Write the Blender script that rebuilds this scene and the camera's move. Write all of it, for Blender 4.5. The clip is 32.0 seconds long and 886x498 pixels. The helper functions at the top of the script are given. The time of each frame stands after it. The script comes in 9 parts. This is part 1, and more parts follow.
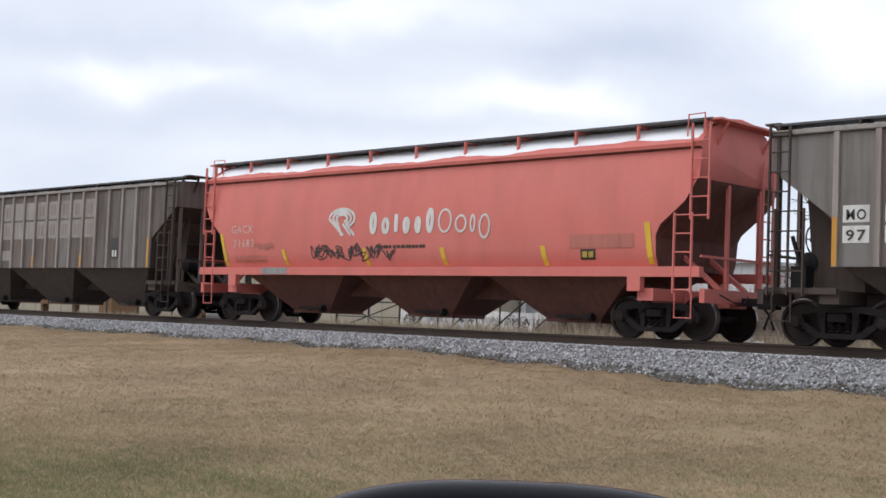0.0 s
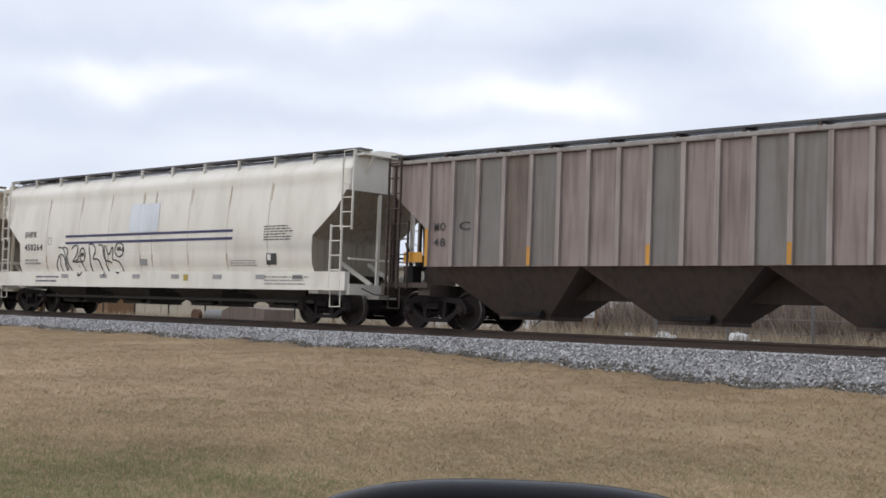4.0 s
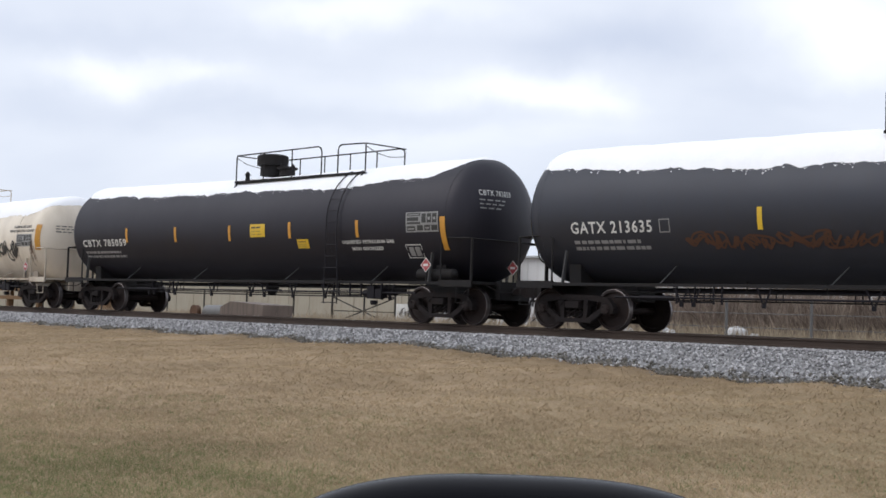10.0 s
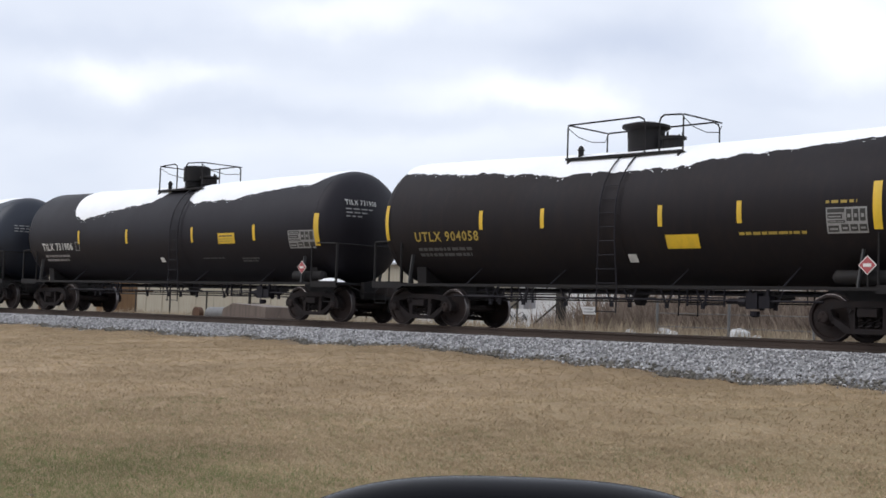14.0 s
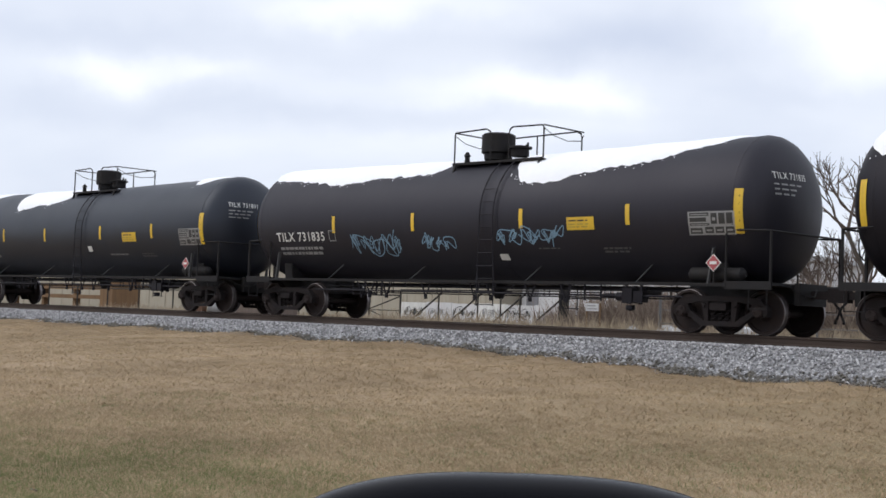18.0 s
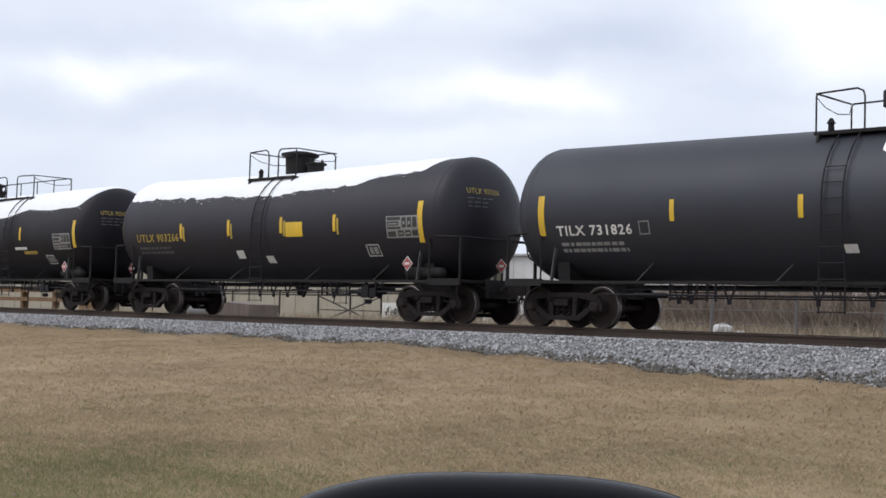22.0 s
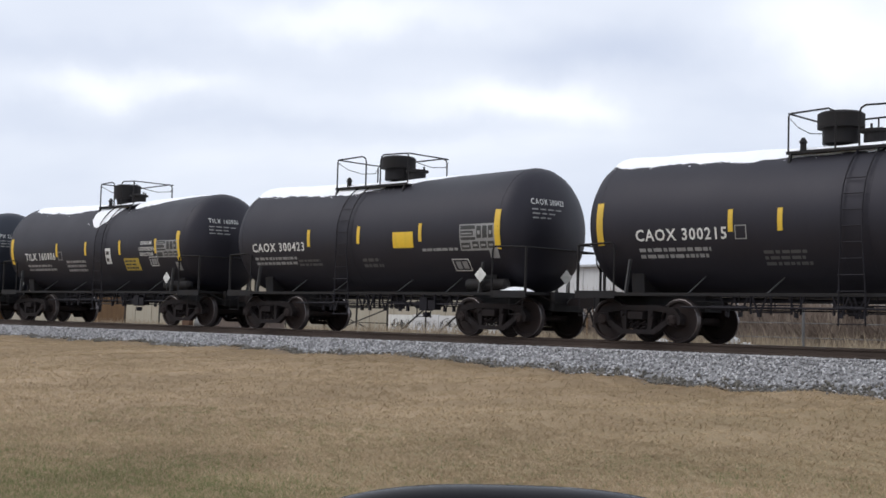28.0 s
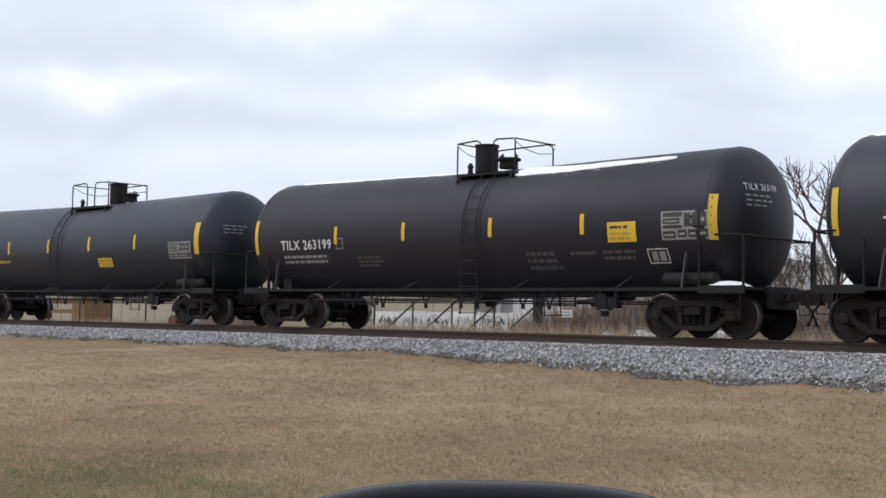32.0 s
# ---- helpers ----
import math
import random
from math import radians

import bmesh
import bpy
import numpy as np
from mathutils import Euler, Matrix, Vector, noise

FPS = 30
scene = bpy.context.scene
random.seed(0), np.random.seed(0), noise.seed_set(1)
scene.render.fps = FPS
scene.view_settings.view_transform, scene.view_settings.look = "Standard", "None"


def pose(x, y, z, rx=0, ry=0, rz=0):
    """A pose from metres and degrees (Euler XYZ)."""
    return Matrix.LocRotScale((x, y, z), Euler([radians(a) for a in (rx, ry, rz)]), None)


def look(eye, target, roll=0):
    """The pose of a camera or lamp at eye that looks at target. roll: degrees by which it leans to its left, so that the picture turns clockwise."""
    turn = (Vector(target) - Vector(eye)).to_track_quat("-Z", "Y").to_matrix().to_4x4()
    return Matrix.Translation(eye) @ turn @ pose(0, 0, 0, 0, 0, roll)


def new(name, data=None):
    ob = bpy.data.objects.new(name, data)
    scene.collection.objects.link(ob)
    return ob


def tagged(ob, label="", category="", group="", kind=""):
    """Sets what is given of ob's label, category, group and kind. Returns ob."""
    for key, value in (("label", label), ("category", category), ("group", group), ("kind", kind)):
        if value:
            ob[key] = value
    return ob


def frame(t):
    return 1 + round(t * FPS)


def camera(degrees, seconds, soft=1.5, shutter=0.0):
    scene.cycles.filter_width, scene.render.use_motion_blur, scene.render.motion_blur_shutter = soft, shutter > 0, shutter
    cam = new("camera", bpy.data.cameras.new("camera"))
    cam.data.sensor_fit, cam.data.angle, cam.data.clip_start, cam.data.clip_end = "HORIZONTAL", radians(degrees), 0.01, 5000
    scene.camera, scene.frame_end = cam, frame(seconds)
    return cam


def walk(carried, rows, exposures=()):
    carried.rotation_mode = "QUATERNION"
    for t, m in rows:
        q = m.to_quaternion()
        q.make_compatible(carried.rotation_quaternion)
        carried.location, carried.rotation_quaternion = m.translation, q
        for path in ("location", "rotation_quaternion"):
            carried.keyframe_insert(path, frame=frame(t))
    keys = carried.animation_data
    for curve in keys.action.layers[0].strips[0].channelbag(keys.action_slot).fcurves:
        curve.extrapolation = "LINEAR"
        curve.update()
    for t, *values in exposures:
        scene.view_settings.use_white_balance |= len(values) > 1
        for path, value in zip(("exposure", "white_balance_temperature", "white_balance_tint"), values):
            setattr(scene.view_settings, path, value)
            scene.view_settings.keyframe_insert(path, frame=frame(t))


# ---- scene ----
# The track runs along x; z = 0 is the top of the rails, the camera looks across it from y = 0.
SECONDS = 32.0
TRACK_Y = 23.6          # centre of the track
cam = camera(38.0, SECONDS, soft=1.6)
EYE_Z = 0.23
# seconds, pitch, roll, yaw
PATH = [
    (0, 3.161, -2.214, 44.184),
    (0.5, 3.136, -2.161, 44.177),
    (1, 3.101, -2.091, 44.137),
    (1.5, 3.059, -2.117, 44.093),
    (2, 3.129, -2.125, 44.139),
    (2.5, 3.207, -2.128, 44.102),
    (4.5, 3.112, -2.048, 44.036),
    (5, 3.111, -2.055, 44.061),
    (5.5, 3.134, -1.975, 44.079),
    (6, 3.176, -2.039, 44.125),
    (6.5, 3.163, -2.043, 44.134),
    (7, 3.114, -2.081, 44.149),
    (7.5, 3.107, -2.043, 44.175),
    (8, 3.082, -2.120, 44.138),
    (8.5, 3.001, -2.140, 44.176),
    (9, 3.020, -1.969, 43.993),
    (9.5, 2.965, -2.069, 43.989),
    (10, 2.920, -1.920, 43.981),
    (10.5, 2.915, -1.916, 44.017),
    (11, 2.980, -1.970, 44.054),
    (11.5, 3.021, -1.974, 44.057),
    (12, 3.026, -1.984, 44.098),
    (12.5, 3.071, -2.049, 44.135),
    (13, 3.111, -2.055, 44.061),
    (13.5, 3.093, -1.975, 44.057),
    (14, 3.002, -1.915, 44.085),
    (14.5, 2.982, -1.974, 44.094),
    (16.5, 3.027, -2.180, 44.145),
    (17, 2.833, -1.992, 44.237),
    (17.5, 2.842, -2.024, 44.235),
    (18, 2.833, -2.079, 44.213),
    (18.5, 2.764, -2.035, 44.208),
    (19, 2.709, -1.827, 44.167),
    (19.5, 2.753, -1.820, 43.893),
    (20, 2.827, -1.924, 43.791),
    (20.5, 2.884, -2.006, 43.685),
    (21, 2.833, -1.968, 43.482),
    (21.5, 2.787, -1.837, 43.418),
    (22, 2.868, -1.597, 43.365),
    (22.5, 3.046, -1.477, 43.378),
    (23, 3.101, -1.568, 43.444),
    (23.5, 3.215, -1.593, 43.451),
    (24, 3.311, -1.637, 43.528),
    (24.5, 3.331, -1.691, 43.581),
    (26.5, 3.201, -1.666, 43.643),
    (27, 3.209, -1.571, 43.619),
    (27.5, 3.279, -1.584, 43.552),
    (28, 3.391, -1.579, 43.642),
    (28.5, 3.442, -1.632, 43.734),
    (29, 3.452, -1.487, 43.711),
    (29.5, 3.388, -1.574, 43.756),
    (30, 3.288, -1.637, 43.776),
    (30.5, 3.257, -1.653, 43.763),
    (31, 3.172, -2.001, 43.793),
    (31.5, 2.999, -1.501, 43.526),
    (32, 3.243, -1.166, 43.072),
]
# the camera closes down a little while pale cars fill its view
EXPOSURES = [(0.0, 0.0), (5.0, -0.04), (5.5, -0.13), (6.0, -0.20), (6.5, -0.15), (7.0, -0.08), (8.0, 0.0), (11.0, -0.03), (11.5, -0.13), (12.0, -0.22), (12.5, -0.12), (13.0, 0.0), (25.5, 0.0), (26.5, -0.21), (27.0, -0.24), (27.5, -0.12), (28.0, -0.02), (32.0, 0.0)]
walk(cam, [(t, pose(0, 0, EYE_Z, 90 + p, r, y)) for t, p, r, y in PATH], EXPOSURES)

# ---- world and sun ----
SUN_EL, SUN_AZ = radians(48), radians(215)


def build_world():
    w = bpy.data.worlds.new("sky")
    scene.world = w
    w.use_nodes = True
    nt = w.node_tree
    nt.nodes.clear()
    N = nt.nodes.new
    L = nt.links.new
    out, bg = N("ShaderNodeOutputWorld"), N("ShaderNodeBackground")
    sky = N("ShaderNodeTexSky")
    sky.sky_type, sky.sun_disc = "NISHITA", False
    sky.sun_elevation, sky.sun_rotation = SUN_EL, SUN_AZ
    skys = N("ShaderNodeVectorMath"); skys.operation = "SCALE"
    L(sky.outputs[0], skys.inputs[0]); skys.inputs["Scale"].default_value = 0.1
    tc = N("ShaderNodeTexCoord")
    # flatten the direction onto a cloud deck, so that clouds lie in banks near the horizon
    sep = N("ShaderNodeSeparateXYZ"); L(tc.outputs["Generated"], sep.inputs[0])
    zc = N("ShaderNodeMath"); zc.operation = "MAXIMUM"; zc.inputs[1].default_value = 0.0
    L(sep.outputs["Z"], zc.inputs[0])
    za = N("ShaderNodeMath"); za.operation = "ADD"; za.inputs[1].default_value = 0.30
    L(zc.outputs[0], za.inputs[0])
    dx = N("ShaderNodeMath"); dx.operation = "DIVIDE"; L(sep.outputs["X"], dx.inputs[0]); L(za.outputs[0], dx.inputs[1])
    dy = N("ShaderNodeMath"); dy.operation = "DIVIDE"; L(sep.outputs["Y"], dy.inputs[0]); L(za.outputs[0], dy.inputs[1])
    com = N("ShaderNodeCombineXYZ"); L(dx.outputs[0], com.inputs[0]); L(dy.outputs[0], com.inputs[1])
    rt = N("ShaderNodeVectorRotate"); rt.rotation_type = "Z_AXIS"; rt.inputs["Angle"].default_value = radians(-44)
    L(com.outputs[0], rt.inputs["Vector"])
    mp = N("ShaderNodeMapping"); mp.inputs["Scale"].default_value = (0.9, 1.15, 1)
    mp.inputs["Location"].default_value = (CLOUD_SHIFT[0], CLOUD_SHIFT[1], 0)
    L(rt.outputs[0], mp.inputs[0])
    n1 = N("ShaderNodeTexNoise"); n1.inputs["Scale"].default_value = 1.05; n1.inputs["Detail"].default_value = 5; n1.inputs["Roughness"].default_value = 0.47
    n1.inputs["Distortion"].default_value = 0.25
    L(mp.outputs[0], n1.inputs["Vector"])
    # soft cloud banks at their bearings over the broken deck
    def math_node(op, p, q=0.0):
        m = N("ShaderNodeMath"); m.operation = op
        for i, v in enumerate((p, q)):
            if isinstance(v, (int, float)):
                m.inputs[i].default_value = v
            else:
                L(v, m.inputs[i])
        return m.outputs[0]
    wisp = N("ShaderNodeTexNoise"); wisp.inputs["Scale"].default_value, wisp.inputs["Detail"].default_value = 11.0, 5
    L(tc.outputs["Generated"], wisp.inputs["Vector"])
    ws = N("ShaderNodeSeparateColor"); L(wisp.outputs["Color"], ws.inputs[0])
    west = math_node("MULTIPLY", math_node("ARCTAN2", math_node("MULTIPLY", sep.outputs["X"], -1.0), sep.outputs["Y"]), 57.2958)
    west = math_node("ADD", west, math_node("MULTIPLY", math_node("SUBTRACT", ws.outputs[0], 0.5), 7.0))
    high = math_node("MULTIPLY", math_node("ARCSINE", sep.outputs["Z"]), 57.2958)
    high = math_node("ADD", high, math_node("MULTIPLY", math_node("SUBTRACT", ws.outputs[1], 0.5), 3.2))
    total = math_node("MULTIPLY", math_node("SUBTRACT", n1.outputs["Fac"], 0.5), 4.2)
    for bearing, height, wide, tall, weight in CLOUD_BANKS:
        u = math_node("DIVIDE", math_node("SUBTRACT", west, bearing), wide)
        v = math_node("DIVIDE", math_node("SUBTRACT", high, height), tall)
        d2 = math_node("ADD", math_node("MULTIPLY", u, u), math_node("MULTIPLY", v, v))
        total = math_node("ADD", total, math_node("MULTIPLY", math_node("EXPONENT", math_node("MULTIPLY", d2, -1.0)), weight))
    cloud = math_node("ADD", math_node("MULTIPLY", total, 0.2), 0.5)
    ramp = N("ShaderNodeValToRGB")
    e = ramp.color_ramp.elements
    e[0].position, e[0].color = 0.22, (0.665, 0.735, 0.90, 1)
    e[1].position, e[1].color = 0.72, (1.17, 1.20, 1.25, 1)
    m = ramp.color_ramp.elements.new(0.48); m.color = (0.875, 0.93, 1.05, 1)
    L(cloud, ramp.inputs[0])
    mix = N("ShaderNodeMixRGB"); mix.inputs[0].default_value = 0.92
    L(skys.outputs[0], mix.inputs[1]); L(ramp.outputs[0], mix.inputs[2])
    L(mix.outputs[0], bg.inputs[0]); bg.inputs[1].default_value = 1.0
    L(bg.outputs[0], out.inputs[0])


CLOUD_SHIFT = (0.35, 0.1)
# degrees west of north, degrees high, half width, half height, how bright (+) or grey (-)
CLOUD_BANKS = [
    (48.1, 13.5, 5.8, 0.9, 1.0), (58.9, 9.6, 2.3, 0.9, 1.0), (55.0, 10.1, 1.8, 0.6, 0.6), (40.1, 10.2, 4.3, 1.0, 0.9),
    (27.5, 12.1, 3.3, 2.8, 1.1), (37.6, 9.6, 2.0, 0.6, 0.5), (60.3, 11.1, 4.5, 1.0, -0.6), (52.3, 11.4, 7.5, 0.9, -0.5),
    (35.9, 12.1, 5.8, 1.3, -0.9), (52.9, 8.7, 9.6, 0.9, -0.7), (62.3, 8.0, 3.5, 0.8, -0.5), (29.3, 9.8, 5.0, 0.6, -0.5),
    (43.6, 8.9, 4.0, 0.8, -0.5), (52.0, 5.6, 14.0, 1.6, -0.35), (30.0, 6.5, 12.0, 2.0, -0.45), (45.0, 2.5, 40.0, 2.2, -0.5)]
build_world()
sun = new("sun", bpy.data.lights.new("sun", "SUN"))
sun.data.energy, sun.data.angle, sun.data.color = 1.2, radians(45), (1.0, 0.96, 0.9)
sun.matrix_world = look((0, 0, 0), (-math.sin(SUN_AZ) * math.cos(SUN_EL), -math.cos(SUN_AZ) * math.cos(SUN_EL), -math.sin(SUN_EL)))


# ---- materials ----
def mat(name, col, rough=0.6, metal=0.0, col2=None, scale=4.0, amount=0.5, streak=0.0, dirt=None, dirt_amount=0.0, bump=0.0, bump_scale=60.0, fine=0.12, spec=0.5, coat=0.0, stretch=(1, 1, 1), sheen=None, run=(7, 7, 0.45)):
    """Paint, steel, earth: base colour broken by broad stains, streaks down the surface, fine grain and relief."""
    m = bpy.data.materials.new(name)
    m.use_nodes = True
    nt = m.node_tree
    b = nt.nodes["Principled BSDF"]
    N, L = nt.nodes.new, nt.links.new
    b.inputs["Roughness"].default_value, b.inputs["Metallic"].default_value = rough, metal
    b.inputs["Specular IOR Level"].default_value = spec
    b.inputs["Coat Weight"].default_value = coat
    if sheen:
        b.inputs["Specular Tint"].default_value = (*sheen, 1)
    tc = N("ShaderNodeTexCoord")
    oi = N("ShaderNodeObjectInfo")
    off = N("ShaderNodeVectorMath"); off.operation = "MULTIPLY_ADD"
    off.inputs[1].default_value = stretch
    rv = N("ShaderNodeVectorMath"); rv.operation = "SCALE"; rv.inputs[0].default_value = (31, 17, 23)
    L(oi.outputs["Random"], rv.inputs["Scale"])
    L(tc.outputs["Object"], off.inputs[0]); L(rv.outputs[0], off.inputs[2])
    n1 = N("ShaderNodeTexNoise"); n1.inputs["Scale"].default_value, n1.inputs["Detail"].default_value = scale, 6
    L(off.outputs[0], n1.inputs["Vector"])
    r1 = N("ShaderNodeMapRange"); r1.inputs["From Min"].default_value, r1.inputs["From Max"].default_value = 0.35, 0.68
    r1.inputs["To Max"].default_value = amount
    L(n1.outputs["Fac"], r1.inputs["Value"])
    c = N("ShaderNodeMixRGB"); c.inputs[1].default_value = (*col, 1)
    c.inputs[2].default_value = (*(col2 or [v * 0.6 for v in col]), 1)
    L(r1.outputs[0], c.inputs[0])
    last = c.outputs[0]
    if streak or dirt_amount:
        mp = N("ShaderNodeMapping"); mp.inputs["Scale"].default_value = run
        L(off.outputs[0], mp.inputs[0])
        n2 = N("ShaderNodeTexNoise"); n2.inputs["Scale"].default_value, n2.inputs["Detail"].default_value = 1.0, 5
        L(mp.outputs[0], n2.inputs["Vector"])
        r2 = N("ShaderNodeMapRange"); r2.inputs["From Min"].default_value, r2.inputs["From Max"].default_value = 0.45, 0.75
        r2.inputs["To Max"].default_value = max(streak, dirt_amount)
        L(n2.outputs["Fac"], r2.inputs["Value"])
        c2 = N("ShaderNodeMixRGB"); L(last, c2.inputs[1]); c2.inputs[2].default_value = (*(dirt or (0.06, 0.05, 0.04)), 1)
        L(r2.outputs[0], c2.inputs[0])
        last = c2.outputs[0]
    n3 = N("ShaderNodeTexNoise"); n3.inputs["Scale"].default_value, n3.inputs["Detail"].default_value = bump_scale, 4
    L(off.outputs[0], n3.inputs["Vector"])
    r3 = N("ShaderNodeMapRange"); r3.inputs["To Min"].default_value, r3.inputs["To Max"].default_value = 1 - fine, 1 + fine
    L(n3.outputs["Fac"], r3.inputs["Value"])
    mul = N("ShaderNodeVectorMath"); mul.operation = "SCALE"
    L(last, mul.inputs[0]); L(r3.outputs[0], mul.inputs["Scale"])
    L(mul.outputs[0], b.inputs["Base Color"])
    r4 = N("ShaderNodeMapRange"); r4.inputs["To Min"].default_value, r4.inputs["To Max"].default_value = max(0.02, rough - 0.12), min(1, rough + 0.12)
    L(n1.outputs["Fac"], r4.inputs["Value"]); L(r4.outputs[0], b.inputs["Roughness"])
    if bump:
        bp = N("ShaderNodeBump"); bp.inputs["Strength"].default_value, bp.inputs["Distance"].default_value = bump, 0.02
        L(n3.outputs["Fac"], bp.inputs["Height"]); L(bp.outputs[0], b.inputs["Normal"])
    return m


M = {}
def paint(key, col, **kw):
    kw = {**dict(rough=0.45, scale=0.7, amount=0.5, streak=0.35, dirt=(0.05, 0.045, 0.04), bump=0.05, bump_scale=25, fine=0.07), **kw}
    M[key] = mat(key, col, **kw)


paint("black_paint", (0.0088, 0.0081, 0.0106), col2=(0.0122, 0.0112, 0.0145), dirt=(0.0150, 0.0140, 0.0165), rough=0.54, streak=0.3, spec=0.26, sheen=(0.92, 0.89, 1.0))
paint("mid_black_paint", (0.0128, 0.0124, 0.0172), col2=(0.0180, 0.0174, 0.0236), dirt=(0.0195, 0.0185, 0.0220), rough=0.52, streak=0.3, spec=0.38, sheen=(0.92, 0.89, 1.0))
paint("gloss_black_paint", (0.0085, 0.0085, 0.0128), col2=(0.0135, 0.0135, 0.0190), dirt=(0.018, 0.0168, 0.0195), rough=0.16, streak=0.4, spec=0.5, sheen=(0.92, 0.89, 1.0))
paint("brown_black_paint", (0.0095, 0.0082, 0.0092), col2=(0.017, 0.0130, 0.0115), dirt=(0.026, 0.018, 0.0135), rough=0.6, streak=0.3, spec=0.22, sheen=(0.92, 0.89, 1.0))
paint("faded_black_paint", (0.0130, 0.0146, 0.0215), col2=(0.0190, 0.0212, 0.0290), dirt=(0.017, 0.017, 0.019), rough=0.46, spec=0.5, sheen=(0.80, 0.87, 1.0))
paint("slate_black_paint", (0.0215, 0.0230, 0.0305), col2=(0.0300, 0.0310, 0.0385), dirt=(0.026, 0.024, 0.025), rough=0.5, spec=0.5, sheen=(0.85, 0.88, 1.0))
paint("grey_blue_paint", (0.055, 0.061, 0.074), col2=(0.074, 0.081, 0.096), dirt=(0.036, 0.038, 0.044), rough=0.55, spec=0.4, sheen=(0.92, 0.89, 1.0))
paint("light_grey_paint", run=(1.6, 1.6, 0.5), col=(0.48, 0.49, 0.50), col2=(0.40, 0.40, 0.40), dirt=(0.28, 0.25, 0.22), streak=0.4)
paint("white_paint", run=(1.6, 1.6, 0.5), col=(0.84, 0.84, 0.82), col2=(0.76, 0.75, 0.72), dirt=(0.45, 0.40, 0.33), streak=0.3)
paint("cream_paint", run=(1.6, 1.6, 0.5), col=(0.72, 0.65, 0.55), col2=(0.63, 0.56, 0.47), dirt=(0.30, 0.24, 0.17), streak=0.35)
paint("hopper_white_paint", run=(1.6, 1.6, 0.5), col=(0.72, 0.70, 0.64), col2=(0.63, 0.60, 0.54), dirt=(0.36, 0.31, 0.25), streak=0.35)
paint("hopper_cream_paint", run=(1.6, 1.6, 0.5), col=(0.66, 0.60, 0.48), col2=(0.57, 0.50, 0.40), dirt=(0.34, 0.27, 0.19), streak=0.3)
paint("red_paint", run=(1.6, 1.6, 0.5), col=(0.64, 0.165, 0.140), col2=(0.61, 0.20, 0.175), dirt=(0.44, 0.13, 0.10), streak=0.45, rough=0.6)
paint("brown_grey_paint", (0.280, 0.231, 0.216), col2=(0.200, 0.154, 0.141), dirt=(0.115, 0.082, 0.070), streak=0.75, rough=0.8, scale=1.2)
paint("brown_dark_paint", (0.150, 0.128, 0.118), col2=(0.105, 0.086, 0.078), dirt=(0.062, 0.050, 0.045), streak=0.75, rough=0.8, scale=1.2)
paint("post_paint", (0.34, 0.30, 0.285), col2=(0.22, 0.182, 0.165), dirt=(0.12, 0.095, 0.08), streak=0.6, rough=0.8, scale=1.2)
paint("slab_grey_paint", (0.20, 0.19, 0.182), col2=(0.15, 0.137, 0.128), dirt=(0.11, 0.09, 0.078), streak=0.7, rough=0.8, scale=1.2)
paint("slab_brown_paint", (0.170, 0.135, 0.118), col2=(0.12, 0.094, 0.080), dirt=(0.07, 0.055, 0.047), streak=0.7, rough=0.8, scale=1.2)
paint("slab_pale_paint", (0.33, 0.31, 0.295), col2=(0.24, 0.22, 0.205), dirt=(0.16, 0.135, 0.12), streak=0.6, rough=0.8, scale=1.2)
paint("faded_white", (0.66, 0.45, 0.40), col2=(0.6, 0.3, 0.26), streak=0.2)
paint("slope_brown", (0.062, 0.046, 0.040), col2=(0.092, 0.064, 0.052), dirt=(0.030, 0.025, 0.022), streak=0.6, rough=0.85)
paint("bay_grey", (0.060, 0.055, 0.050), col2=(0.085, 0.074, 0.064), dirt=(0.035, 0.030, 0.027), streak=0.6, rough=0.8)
# slope_red: grime and shade together in one dark copy of the red
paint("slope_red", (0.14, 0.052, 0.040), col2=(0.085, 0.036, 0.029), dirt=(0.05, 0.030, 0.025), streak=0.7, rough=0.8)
# hopper_shade: shade put into the colour, a darker copy of the pale hopper paints
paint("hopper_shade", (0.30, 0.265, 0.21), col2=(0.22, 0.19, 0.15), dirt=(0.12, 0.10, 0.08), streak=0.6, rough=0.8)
paint("yellow_paint", (0.72, 0.47, 0.03), col2=(0.55, 0.36, 0.05), streak=0.2, fine=0.1)
paint("orange_mark", (0.62, 0.30, 0.04), streak=0.2)
paint("dull_yellow", (0.50, 0.36, 0.05), col2=(0.30, 0.22, 0.05), streak=0.3)
paint("marking_white", (0.72, 0.72, 0.70), col2=(0.50, 0.50, 0.48), streak=0.25)
paint("marking_grey", (0.30, 0.30, 0.30), col2=(0.18, 0.18, 0.18), streak=0.3)
paint("dim_grey", (0.085, 0.085, 0.088), col2=(0.055, 0.055, 0.055), streak=0.3)
paint("marking_yellow", (0.42, 0.30, 0.055), col2=(0.27, 0.19, 0.04), streak=0.3)
paint("marking_dark", (0.035, 0.035, 0.035), streak=0.2)
paint("blue_paint", (0.075, 0.19, 0.31), col2=(0.10, 0.21, 0.31), streak=0.25)
paint("navy_paint", (0.03, 0.03, 0.11), streak=0.2)
paint("placard_red", (0.40, 0.075, 0.085), streak=0.1)
paint("pale_blue_patch", (0.66, 0.70, 0.76), streak=0.1)
paint("spray_silver", (0.55, 0.55, 0.55), streak=0.1)
paint("spray_blue", (0.20, 0.33, 0.45), streak=0.1)
paint("spray_orange", (0.085, 0.036, 0.020), streak=0.2)
paint("spray_green", (0.10, 0.34, 0.20), streak=0.1)
paint("spray_dark_green", (0.022, 0.075, 0.055), streak=0.1)
paint("spray_mint", (0.66, 0.75, 0.70), streak=0.1)
